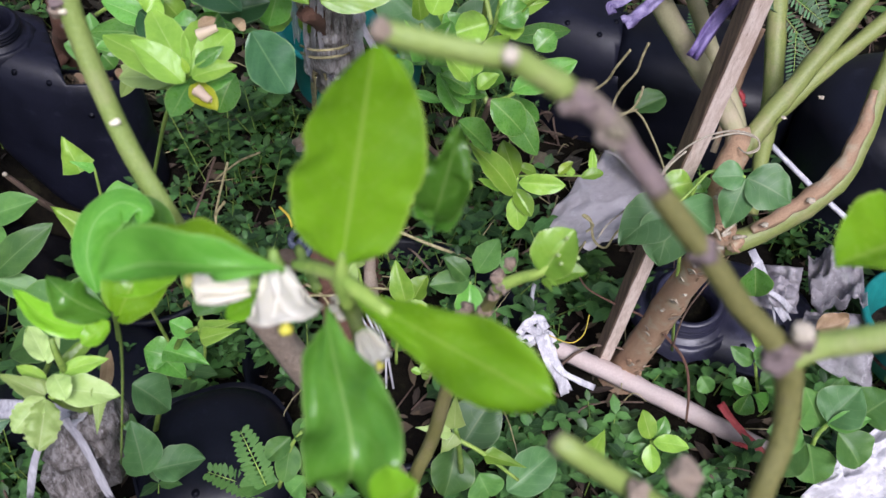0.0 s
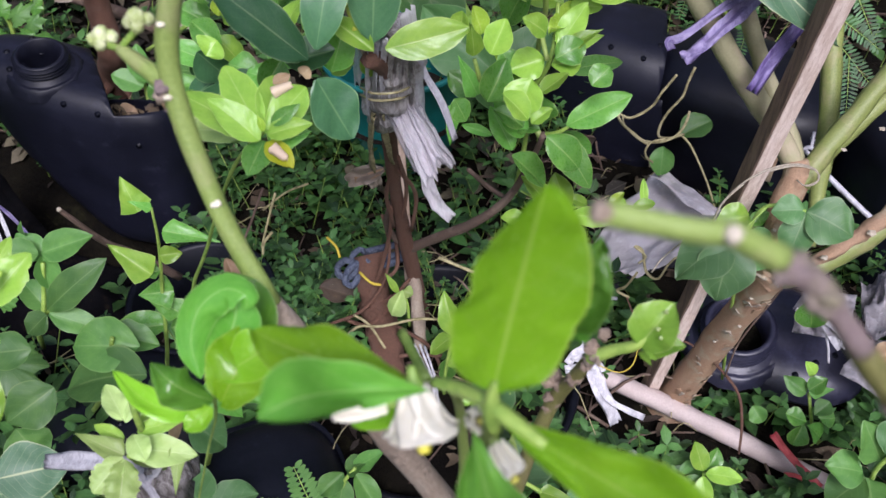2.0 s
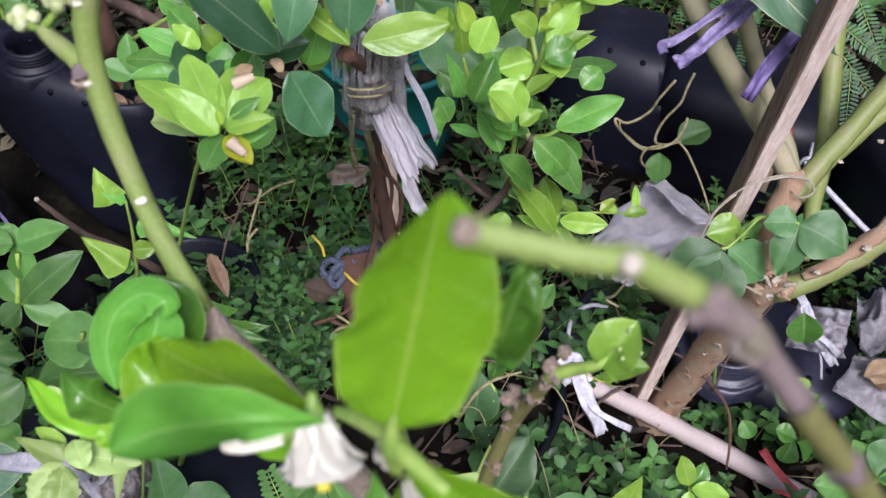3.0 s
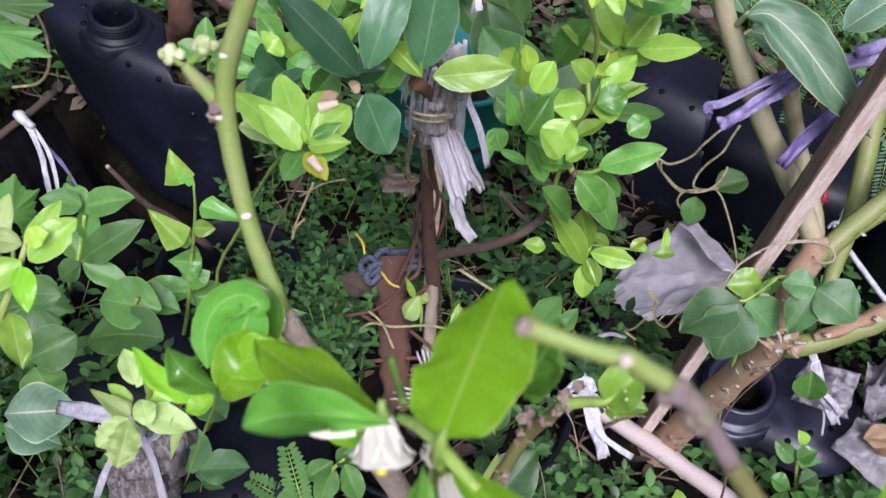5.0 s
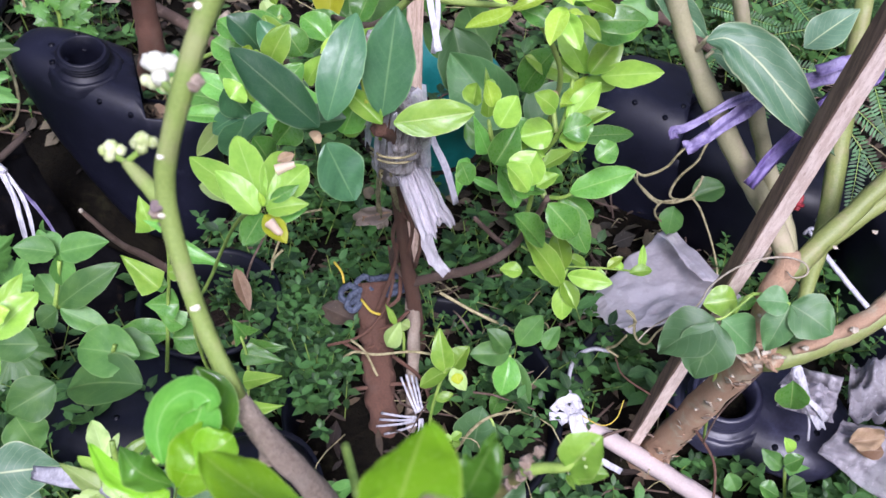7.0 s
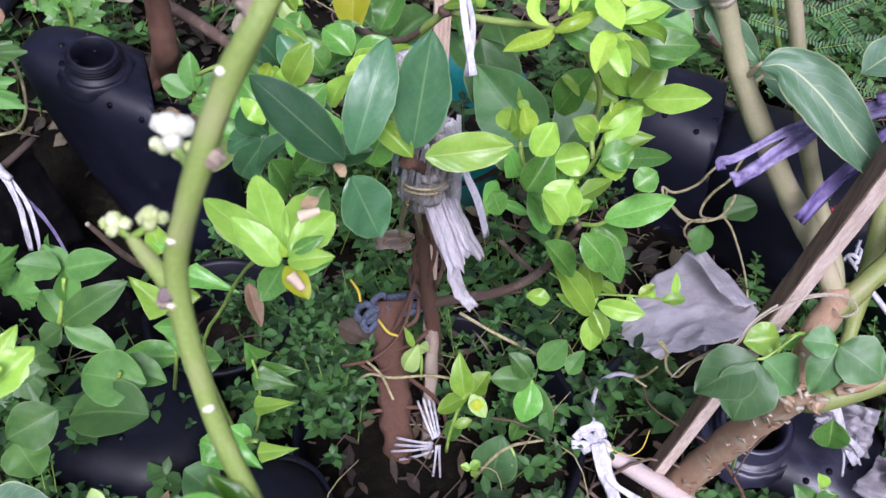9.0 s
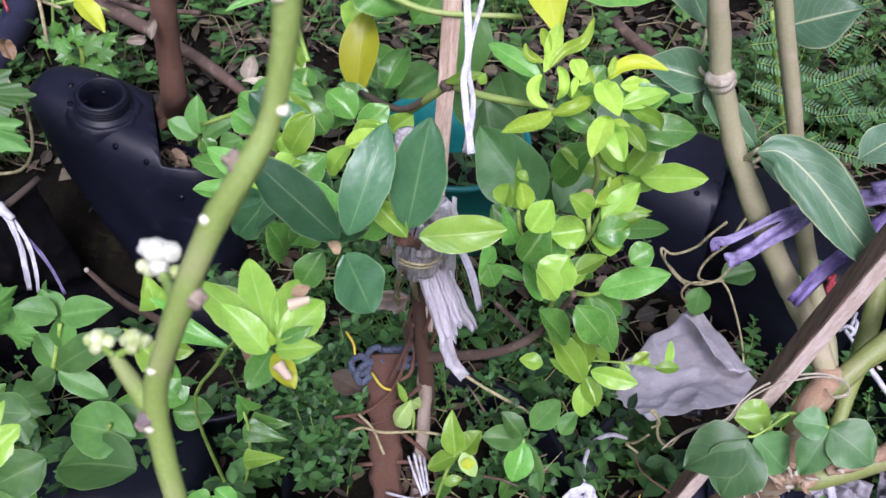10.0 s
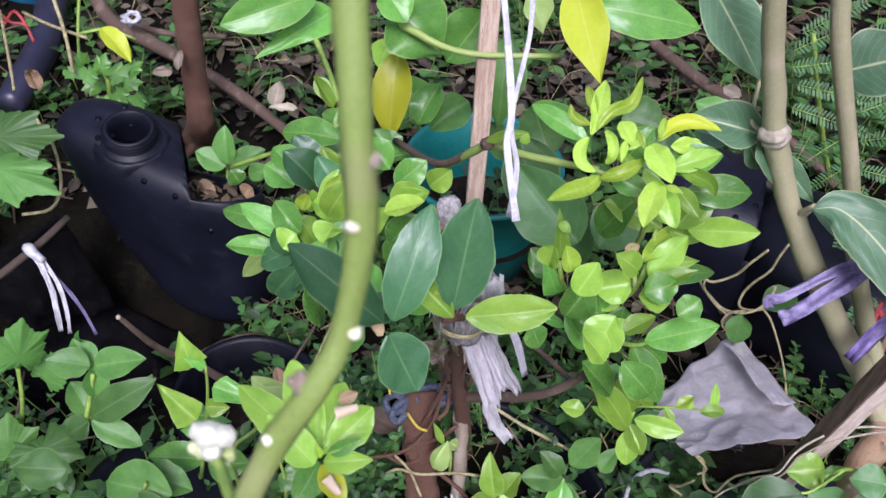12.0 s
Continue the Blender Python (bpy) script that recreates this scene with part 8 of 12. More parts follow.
stem(curly, "strand", [(0.1361, 0.6903, 0.3221, 0.0012), (0.0993, 0.6892, 0.2872, 0.0012), (0.0863, 0.6783, 0.2661, 0.0012), (0.0720, 0.6783, 0.2758, 0.0015), (0.0659, 0.6896, 0.2943, 0.0015), (0.0569, 0.6919, 0.2981, 0.0015), (0.0692, 0.6826, 0.2940, 0.0012), (0.0626, 0.6795, 0.2857, 0.0012)], VINE)
stem(curly, "strand", [(0.0602, 0.6977, 0.2068, 0.0010), (0.0767, 0.7032, 0.1674, 0.0010), (0.1165, 0.7079, 0.1363, 0.0014), (0.1541, 0.7022, 0.1236, 0.0014), (0.1845, 0.6731, 0.1183, 0.0017), (0.2014, 0.6517, 0.1090, 0.0017), (0.2105, 0.6341, 0.0773, 0.0017), (0.2150, 0.6197, 0.0358, 0.0014)], BARK_RED)
stem(curly, "strand", [(0.1852, 0.6707, 0.1159, 0.0013), (0.1914, 0.6828, 0.1670, 0.0010), (0.2148, 0.7002, 0.2195, 0.0010), (0.2271, 0.7037, 0.2614, 0.0009)], BARK_DARK)
stem(curly, "strand", [(0.0641, 0.6860, 0.2639, 0.0012), (0.0568, 0.7003, 0.2236, 0.0016), (0.0491, 0.7086, 0.2053, 0.0017), (0.0640, 0.7051, 0.1991, 0.0013)], VINE)
yvine = thing("green_vine", (0.1165, 1.0422, 0.1688), "pale green twisting vine hanging before the black can", "vine")
stem(yvine, "strand", [(0.1134, 1.0519, 0.2635, 0.0018), (0.1054, 1.0495, 0.2492, 0.0018), (0.0972, 1.0470, 0.2348, 0.0018), (0.0895, 1.0498, 0.2115, 0.0018), (0.0752, 1.0465, 0.1977, 0.0019), (0.0589, 1.0392, 0.1942, 0.0019), (0.0441, 1.0408, 0.1986, 0.0019), (0.0489, 1.0285, 0.1933, 0.0018), (0.0641, 1.0178, 0.1873, 0.0018), (0.0826, 1.0118, 0.1781, 0.0018), (0.1062, 1.0112, 0.1797, 0.0018), (0.1263, 1.0219, 0.1855, 0.0018), (0.1362, 1.0327, 0.2003, 0.0018), (0.1393, 1.0443, 0.2103, 0.0018)], VINE)
stem(yvine, "strand", [(0.1384, 1.0724, 0.2635, 0.0018), (0.1322, 1.0645, 0.2439, 0.0018), (0.1273, 1.0567, 0.2240, 0.0018), (0.1120, 1.0472, 0.2047, 0.0018), (0.1038, 1.0406, 0.1865, 0.0019), (0.1022, 1.0242, 0.1788, 0.0018), (0.1174, 1.0209, 0.1795, 0.0018), (0.1361, 1.0282, 0.1824, 0.0018)], VINE)
stem(yvine, "strand", [(0.1102, 1.0146, 0.1821, 0.0016), (0.0918, 1.0043, 0.1831, 0.0016), (0.0846, 0.9952, 0.1762, 0.0016), (0.0874, 0.9961, 0.1628, 0.0016), (0.0976, 1.0000, 0.1506, 0.0016)], VINE)
stem(yvine, "strand", [(0.0498, 1.0321, 0.2033, 0.0014), (0.0523, 1.0193, 0.1979, 0.0014), (0.0700, 1.0073, 0.1874, 0.0014), (0.0879, 1.0009, 0.1808, 0.0014)], VINE)
stem(yvine, "strand", [(0.1314, 1.0270, 0.1822, 0.0014), (0.1465, 1.0275, 0.1660, 0.0015), (0.1650, 1.0170, 0.1390, 0.0015), (0.1803, 1.0066, 0.1128, 0.0015), (0.1917, 0.9980, 0.0889, 0.0015), (0.1993, 0.9813, 0.0721, 0.0015)], VINE)
leaf(yvine, (0.1357, 1.0518, 0.1601), (0.1765, 1.0749, 0.1731), 0.0426, (-0.20, -0.44, 0.88), "round", WEED, fold=0.31, bend=0.08)
leaf(yvine, (0.1130, 1.0366, 0.1506), (0.1143, 1.0194, 0.1072), 0.0363, (-0.05, -0.47, 0.88), "ovate", WEED, fold=0.15, bend=0.14)

# ---------------------------------------------------------------- plastic scraps, pole, rope
sheet = thing("plastic_sheet", (0.1170, 0.8811, 0.1580), "dusty translucent plastic sheet draped over the weeds", "plastic sheet")
film(sheet, "sheet_film", ((0.0131, 0.8942, 0.0470), (0.1062, 1.0360, 0.1026), (0.2230, 0.8635, 0.1653), (0.0809, 0.8323, 0.0989)), GREYFILM, 0.014, 1.0, 64, tear=0.02)
film(sheet, "sheet_fold", ((0.0979, 1.0098, 0.1147), (0.1249, 1.0253, 0.1092), (0.1879, 0.9007, 0.1593), (0.1596, 0.8940, 0.1594)), GREYFILM, 0.010, 2.5, 20, tear=0.006)
scrap = thing("plastic_sheet", (0.3316, 0.7890, 0.0993), "crumpled clear plastic bag beside the can neck", "plastic sheet")
film(scrap, "sheet_film", ((0.2824, 0.7824, 0.0757), (0.2928, 0.8238, 0.1116), (0.3533, 0.8164, 0.1202), (0.3516, 0.7726, 0.0803)), SCRAPFILM, 0.05, 3.0, 24)
film(scrap, "sheet_film", ((0.3694, 0.7881, 0.0910), (0.3743, 0.8582, 0.0858), (0.4362, 0.8733, 0.1147), (0.4304, 0.7760, 0.1089)), SCRAPFILM, 0.06, 6.0, 24)
film(scrap, "sheet_film", ((0.3392, 0.7395, 0.0524), (0.3679, 0.7854, 0.0751), (0.4403, 0.7821, 0.0851), (0.4474, 0.6960, 0.0321)), SCRAPFILM, 0.03, 8.0, 20)
ribbon(scrap, "torn_edge", [(0.2773, 0.7991, 0.1606), (0.2907, 0.7754, 0.1499), (0.3109, 0.7604, 0.1184), (0.3334, 0.7509, 0.0915)], 0.0098, (-0.31, -0.44, 0.84), TAPE)
ribbon(scrap, "torn_edge", [(0.2903, 0.7682, 0.1297), (0.3149, 0.7556, 0.1269), (0.3349, 0.7536, 0.1073)], 0.0070, (-0.33, -0.45, 0.83), TAPE)
stem(scrap, "white_string", [(0.2787, 0.7958, 0.1531, 0.0016), (0.2883, 0.7834, 0.1399, 0.0016), (0.3026, 0.7702, 0.1249, 0.0016), (0.3176, 0.7558, 0.0951, 0.0016), (0.3243, 0.7443, 0.0695, 0.0016)], TAPE)
stem(scrap, "white_string", [(0.2848, 0.7708, 0.1290, 0.0013), (0.3033, 0.7677, 0.1225, 0.0013), (0.3234, 0.7597, 0.1111, 0.0013), (0.3390, 0.7534, 0.0886, 0.0013)], TAPE)
stem(scrap, "white_string", [(0.2884, 0.7869, 0.1568, 0.0016), (0.2812, 0.7819, 0.1536, 0.0016), (0.2844, 0.7764, 0.1479, 0.0016), (0.2919, 0.7804, 0.1501, 0.0016), (0.2884, 0.7869, 0.1568, 0.0016)], TAPE)
film(scrap, "sheet_film", ((0.2702, 0.7729, 0.1201), (0.2890, 0.8175, 0.1161), (0.3379, 0.8024, 0.1062), (0.3194, 0.7533, 0.1061)), SCRAPFILM, 0.03, 11.0, 30, tear=0.02)
sack = thing("plastic_sack", (0.4122, 0.5728, 0.0300), "white plastic sack lying on the ground", "plastic sack")
film(sack, "sack_film", ((0.3298, 0.5256, 0.0300), (0.4021, 0.6105, 0.0400), (0.5053, 0.6901, 0.0500), (0.5180, 0.5227, 0.0200)), WHITEFILM, 0.075, 5.0, 48)
arc = thing("dry_vine", (0.1217, 0.6478, 0.4098), "thin pale dry vine arching past the stake to the mango tree", "vine")
stem(arc, "strand", [(0.0684, 0.6179, 0.3410, 0.0007), (0.0768, 0.6230, 0.3578, 0.0008), (0.0967, 0.6326, 0.3763, 0.0009), (0.1138, 0.6372, 0.3881, 0.0009), (0.1217, 0.6478, 0.4098, 0.0010), (0.1392, 0.6604, 0.4262, 0.0010), (0.1623, 0.6705, 0.4363, 0.0010), (0.1842, 0.6747, 0.4412, 0.0010), (0.2024, 0.6775, 0.4346, 0.0009), (0.2065, 0.6740, 0.4252, 0.0009), (0.1952, 0.6687, 0.4225, 0.0008), (0.1881, 0.6744, 0.4237, 0.0006)], SCAR)
pole = thing("wooden_pole", (0.1446, 0.7130, -0.0018), "weathered wooden pole lying with white tape knotted on", "pole")
stem(pole, "shaft", [(0.0148, 0.7162, 0.0524, 0.0108), (0.0570, 0.7125, 0.0287, 0.0122), (0.1414, 0.7041, -0.0060, 0.0129), (0.2180, 0.6886, -0.0322, 0.0136), (0.2793, 0.6762, -0.0532, 0.0129), (0.3482, 0.6623, -0.0769, 0.0123), (0.4215, 0.6387, -0.0963, 0.0116)], BAMBOO, "greyish weathered pole")
ribbon(pole, "tape_knot", [(0.0039, 0.6909, 0.0786), (0.0129, 0.7026, 0.0881), (0.0262, 0.7088, 0.0917), (0.0379, 0.7012, 0.0829)], 0.0112, (0.27, -0.31, 0.91), TAPE, "knotted white plastic tape")
ribbon(pole, "tape_knot", [(0.0011, 0.6853, 0.0738), (0.0216, 0.6910, 0.0759), (0.0386, 0.6962, 0.0781), (0.0467, 0.6896, 0.0708)], 0.0112, (-0.04, -0.44, 0.90), TAPE, "knotted white plastic tape")
ribbon(pole, "tape_knot", [(0.0063, 0.6990, 0.0858), (0.0244, 0.6966, 0.0807), (0.0362, 0.6880, 0.0709)], 0.0112, (0.03, -0.48, 0.88), TAPE, "knotted white plastic tape")
ribbon(pole, "tape_knot", [(0.0157, 0.6823, 0.0688), (0.0282, 0.6946, 0.0783), (0.0299, 0.7078, 0.0902)], 0.0112, (0.17, -0.33, 0.93), TAPE, "knotted white plastic tape")
ribbon(pole, "tape_end", [(0.0315, 0.6921, 0.0823), (0.0447, 0.6734, 0.0630), (0.0620, 0.6611, 0.0351), (0.0715, 0.6550, 0.0143)], 0.0196, (0.13, -0.50, 0.86), TAPE, "loose end of white tape")
ribbon(pole, "tape_end", [(0.0357, 0.6875, 0.0774), (0.0565, 0.6649, 0.0532), (0.0831, 0.6633, 0.0339), (0.1060, 0.6655, 0.0187)], 0.0091, (-0.17, -0.63, 0.76), TAPE)
stem(pole, "yellow_string", [(0.0384, 0.6931, 0.0822, 0.0007), (0.0671, 0.6898, 0.0746, 0.0007), (0.0834, 0.7000, 0.0815, 0.0007), (0.0878, 0.7187, 0.0982, 0.0007)], YELLOWSTRING, "thin yellow string")
stem(pole, "wire_loop", [(0.0213, 0.7188, 0.0830, 0.0022), (0.0154, 0.7398, 0.0897, 0.0026), (0.0188, 0.7726, 0.0917, 0.0030), (0.0386, 0.7989, 0.0845, 0.0030), (0.0618, 0.8085, 0.0750, 0.0023)], TAPE, "white wire loop")
ribbon(pole, "red_tape", [(0.2870, 0.6432, -0.0370), (0.3014, 0.6413, -0.0342), (0.3163, 0.6398, -0.0448), (0.3262, 0.6342, -0.0583)], 0.0057, (-0.33, -0.48, 0.81), RED, "red tape scrap")
ribbon(pole, "red_tape", [(0.2658, 0.6722, 0.0069), (0.2842, 0.6573, -0.0071), (0.3026, 0.6477, -0.0217), (0.3216, 0.6381, -0.0337), (0.3310, 0.6323, -0.0406)], 0.0092, (-0.17, -0.33, 0.93), RED, "faded red tape round the pole", ripple=0.5)
rope = thing("rope", (-0.2711, 0.7677, 0.1312), "blue-grey knotted rope round the reddish stump", "rope")
stem(rope, "strand", [(-0.2329, 0.7710, 0.1678, 0.0044), (-0.2523, 0.7597, 0.1681, 0.0044), (-0.2667, 0.7579, 0.1762, 0.0043), (-0.2737, 0.7444, 0.1721, 0.0043), (-0.2598, 0.7364, 0.1689, 0.0043), (-0.2502, 0.7420, 0.1790, 0.0043)], ROPE, "", 8, 0.25)
stem(rope, "strand", [(-0.2909, 0.7378, 0.1626, 0.0043), (-0.2795, 0.7394, 0.1755, 0.0043), (-0.2654, 0.7350, 0.1686, 0.0043), (-0.2714, 0.7252, 0.1609, 0.0043), (-0.2859, 0.7275, 0.1591, 0.0043), (-0.2923, 0.7375, 0.1626, 0.0043)], ROPE, "", 8, 0.25)
stem(rope, "strand", [(-0.2614, 0.7414, 0.1738, 0.0043), (-0.2725, 0.7297, 0.1721, 0.0043), (-0.2776, 0.7209, 0.1582, 0.0043), (-0.2691, 0.7177, 0.1536, 0.0043), (-0.2610, 0.7280, 0.1614, 0.0043), (-0.2529, 0.7383, 0.1692, 0.0043)], ROPE, "", 8, 0.25)
stem(rope, "strand", [(-0.2537, 0.7408, 0.1716, 0.0043), (-0.2289, 0.7580, 0.1688, 0.0043), (-0.2039, 0.7759, 0.1665, 0.0044)], ROPE, "", 8, 0.25)
stem(rope, "strand", [(-0.2487, 0.7367, 0.1669, 0.0043), (-0.2239, 0.7538, 0.1640, 0.0043), (-0.1994, 0.7737, 0.1636, 0.0044)], ROPE, "", 8, 0.25)
stem(rope, "strand", [(-0.2578, 0.7540, 0.1777, 0.0043), (-0.2327, 0.7703, 0.1740, 0.0044), (-0.2093, 0.7811, 0.1723, 0.0044)], ROPE, "", 8, 0.25)
stump = thing("tree_stump", (-0.2477, 0.7377, 0.0167), "split reddish stump with peeling bark", "stump")
stem(stump, "wood", [(-0.2579, 0.7582, 0.1679, 0.0218), (-0.2383, 0.7139, 0.1234, 0.0197), (-0.2185, 0.6667, 0.0829, 0.0188), (-0.1982, 0.6200, 0.0428, 0.0180), (-0.1686, 0.5599, -0.0114, 0.0172)], BARK_RED, "", 26, 0.22, 10)
stem(stump, "split_wood", [(-0.2043, 0.7647, 0.1564, 0.0088), (-0.1905, 0.7265, 0.1254, 0.0087), (-0.1795, 0.6824, 0.0896, 0.0080), (-0.1654, 0.6286, 0.0442, 0.0072)], BARK_BROWN, "", 10, 0.35)
stem(stump, "root_strand", [(-0.2379, 0.7259, 0.1549, 0.0025), (-0.2167, 0.7424, 0.1657, 0.0025), (-0.2208, 0.7684, 0.1904, 0.0025)], BARK_RED)
stem(stump, "root_strand", [(-0.2491, 0.7013, 0.1345, 0.0025), (-0.2167, 0.7180, 0.1433, 0.0025), (-0.1997, 0.7360, 0.1565, 0.0025)], BARK_RED)
stem(stump, "root_strand", [(-0.2746, 0.6865, 0.1260, 0.0025), (-0.2446, 0.6862, 0.1198, 0.0025), (-0.2144, 0.7104, 0.1360, 0.0025)], BARK_RED)
stem(stump, "root_strand", [(-0.2083, 0.6904, 0.1163, 0.0025), (-0.1675, 0.6794, 0.0982, 0.0025), (-0.1460, 0.6580, 0.0742, 0.0025)], BARK_RED)
stem(stump, "root_strand", [(-0.2478, 0.6475, 0.0848, 0.0025), (-0.1937, 0.6671, 0.0921, 0.0025), (-0.1436, 0.6749, 0.0892, 0.0025)], BARK_RED)
ribbon(stump, "frayed_tape", [(-0.1898, 0.6639, 0.1133), (-0.1736, 0.6442, 0.1053), (-0.1588, 0.6292, 0.0949)], 0.0027, (-0.07, -0.52, 0.85), TAPE, "frayed white tape", ripple=0.5)
ribbon(stump, "frayed_tape", [(-0.1842, 0.6682, 0.1161), (-0.1697, 0.6472, 0.1072), (-0.1566, 0.6309, 0.0960)], 0.0027, (0.29, -0.58, 0.76), TAPE, "frayed white tape", ripple=0.5)
ribbon(stump, "frayed_tape", [(-0.1772, 0.6689, 0.1152), (-0.1654, 0.6483, 0.1073), (-0.1551, 0.6324, 0.0971)], 0.0027, (0.09, -0.61, 0.79), TAPE, "frayed white tape", ripple=0.5)
ribbon(stump, "frayed_tape", [(-0.1713, 0.6687, 0.1137), (-0.1609, 0.6487, 0.1066), (-0.1519, 0.6334, 0.0973)], 0.0027, (0.03, -0.50, 0.87), TAPE, "frayed white tape", ripple=0.5)
ribbon(stump, "frayed_tape", [(-0.2043, 0.6262, 0.0815), (-0.1801, 0.6239, 0.0879), (-0.1576, 0.6260, 0.0917)], 0.0027, (0.16, -0.44, 0.88), TAPE, "frayed white tape", ripple=0.5)
ribbon(stump, "frayed_tape", [(-0.2065, 0.6130, 0.0699), (-0.1812, 0.6156, 0.0804), (-0.1576, 0.6224, 0.0884)], 0.0027, (0.21, -0.49, 0.85), TAPE, "frayed white tape", ripple=0.5)
ribbon(stump, "frayed_tape", [(-0.1946, 0.6085, 0.0630), (-0.1742, 0.6122, 0.0757), (-0.1553, 0.6201, 0.0857)], 0.0027, (0.16, -0.37, 0.91), TAPE, "frayed white tape", ripple=0.5)
ribbon(stump, "frayed_tape", [(-0.2048, 0.6198, 0.0757), (-0.1806, 0.6197, 0.0841), (-0.1582, 0.6238, 0.0898)], 0.0027, (-0.07, -0.43, 0.90), TAPE, "frayed white tape", ripple=0.5)
ribbon(stump, "frayed_tape", [(-0.1503, 0.6028, 0.0478), (-0.1511, 0.6123, 0.0706), (-0.1532, 0.6258, 0.0906)], 0.0027, (0.15, -0.23, 0.96), TAPE, "frayed white tape", ripple=0.5)
ribbon(stump, "frayed_tape", [(-0.1405, 0.6038, 0.0466), (-0.1450, 0.6132, 0.0701), (-0.1507, 0.6266, 0.0908)], 0.0027, (0.14, -0.22, 0.97), TAPE, "frayed white tape", ripple=0.5)

# ---------------------------------------------------------------- grafted stump with pale shoots
graft = thing("grafted_seedling", (-0.4761, 0.4421, 0.0000), "grafted seedling with pale shoots and tape-wrapped stump", "seedling")
stem(graft, "stump", [(-0.4761, 0.4421, 0.0, 0.013), (-0.2824, 0.2506, 0.4207, 0.0155), (-0.2467, 0.2423, 0.5040, 0.0189), (-0.2319, 0.2420, 0.5429, 0.0162), (-0.2208, 0.2384, 0.5655, 0.0106)], WRAP_DIRTY, "grey wrapped graft stump", 14, 0.4, 6)
ribbon(graft, "tape", [(-0.3210, 0.2557, 0.5125), (-0.2898, 0.2502, 0.5306), (-0.2567, 0.2435, 0.5475), (-0.2235, 0.2281, 0.5700)], 0.0097, (0.57, -0.33, 0.75), TAPE, "white binding tape")
ribbon(graft, "tape", [(-0.2327, 0.2269, 0.5700), (-0.2269, 0.2238, 0.5528), (-0.2263, 0.2224, 0.5240), (-0.2249, 0.2201, 0.4944)], 0.0050, (0.19, -0.66, 0.72), TAPE, "white binding tape")
ribbon(graft, "tape", [(-0.2412, 0.2212, 0.5660), (-0.2508, 0.2138, 0.5466), (-0.2619, 0.2057, 0.5133)], 0.0041, (0.33, -0.42, 0.84), TAPE, "white binding tape")
stem(graft, "shoot", [(-0.2236, 0.2358, 0.5634, 0.0022), (-0.2206, 0.2307, 0.5993, 0.0018), (-0.2172, 0.2271, 0.6298, 0.0017), (-0.2183, 0.2301, 0.6395, 0.0014)], STALK)
stem(graft, "shoot", [(-0.2269, 0.2365, 0.5645, 0.0019), (-0.2240, 0.2226, 0.5923, 0.0015), (-0.2231, 0.2176, 0.6081, 0.0014)], STALK)
leaf(graft, (-0.2283, 0.2305, 0.6192), (-0.2432, 0.2464, 0.6229), 0.0122, (0.38, -0.22, 0.90), "ovate", PALE, fold=0.15, bend=0.1, wave=0.10)
leaf(graft, (-0.2269, 0.2295, 0.6181), (-0.2256, 0.2437, 0.6226), 0.0055, (0.38, -0.40, 0.83), "ovate", PALE, fold=0.15, bend=0.1, wave=0.10)
leaf(graft, (-0.2245, 0.2159, 0.6108), (-0.2509, 0.2218, 0.6156), 0.0136, (0.28, -0.25, 0.93), "arrow", PALE, fold=0.15, bend=0.1, wave=0.10)
leaf(graft, (-0.2239, 0.2142, 0.6118), (-0.2334, 0.1968, 0.6060), 0.0155, (0.31, -0.18, 0.93), "round", PALE, fold=0.12, bend=0.1, wave=0.14, teeth=0.25, nu=24)
leaf(graft, (-0.2227, 0.2136, 0.6111), (-0.2190, 0.1904, 0.6029), 0.0176, (0.42, -0.30, 0.86), "round", PALE, fold=0.12, bend=0.1, wave=0.14, teeth=0.25, nu=24)
leaf(graft, (-0.2185, 0.2212, 0.6226), (-0.2085, 0.2105, 0.6192), 0.0122, (0.39, -0.33, 0.86), "round", PALE, fold=0.15, bend=0.1, wave=0.10)
leaf(graft, (-0.2186, 0.2193, 0.6127), (-0.1887, 0.2218, 0.6094), 0.0162, (0.30, -0.39, 0.87), "ovate", PALE, fold=0.15, bend=0.1, wave=0.10)
leaf(graft, (-0.2208, 0.2272, 0.6149), (-0.1976, 0.2360, 0.6185), 0.0093, (0.42, -0.21, 0.88), "ovate", FRESH, fold=0.15, bend=0.1, wave=0.10)
leaf(graft, (-0.1996, 0.2254, 0.6119), (-0.1953, 0.2034, 0.6021), 0.0102, (0.32, -0.39, 0.87), "arrow", PALE, fold=0.15, bend=0.1, wave=0.10)
leaf(graft, (-0.2229, 0.2318, 0.6113), (-0.2093, 0.2509, 0.6178), 0.0084, (0.26, -0.25, 0.93), "ovate", FRESH, fold=0.15, bend=0.1, wave=0.10)
leaf(graft, (-0.2286, 0.2253, 0.6091), (-0.2460, 0.2300, 0.6112), 0.0072, (0.29, -0.25, 0.92), "ovate", FRESH, fold=0.15, bend=0.1, wave=0.10)
leaf(graft, (-0.2386, 0.2890, 0.5461), (-0.2481, 0.2786, 0.5104), 0.0084, (0.31, -0.36, 0.88), "lance", DRY, curl=1.5, fold=0.12, bend=0.09)

# ---------------------------------------------------------------- seedlings and weeds in the left bed
arrow = thing("seedling", (-0.5228, 0.6490, 0.0000), "slim seedling with sharp triangular leaves", "seedling")
stem(arrow, "stem", [(-0.5228, 0.6490, 0.0, 0.003), (-0.4156, 0.5330, 0.2464, 0.0021), (-0.4006, 0.5377, 0.3301, 0.0020), (-0.3831, 0.5340, 0.4055, 0.0015), (-0.3753, 0.5305, 0.4556, 0.0011)], STALK)
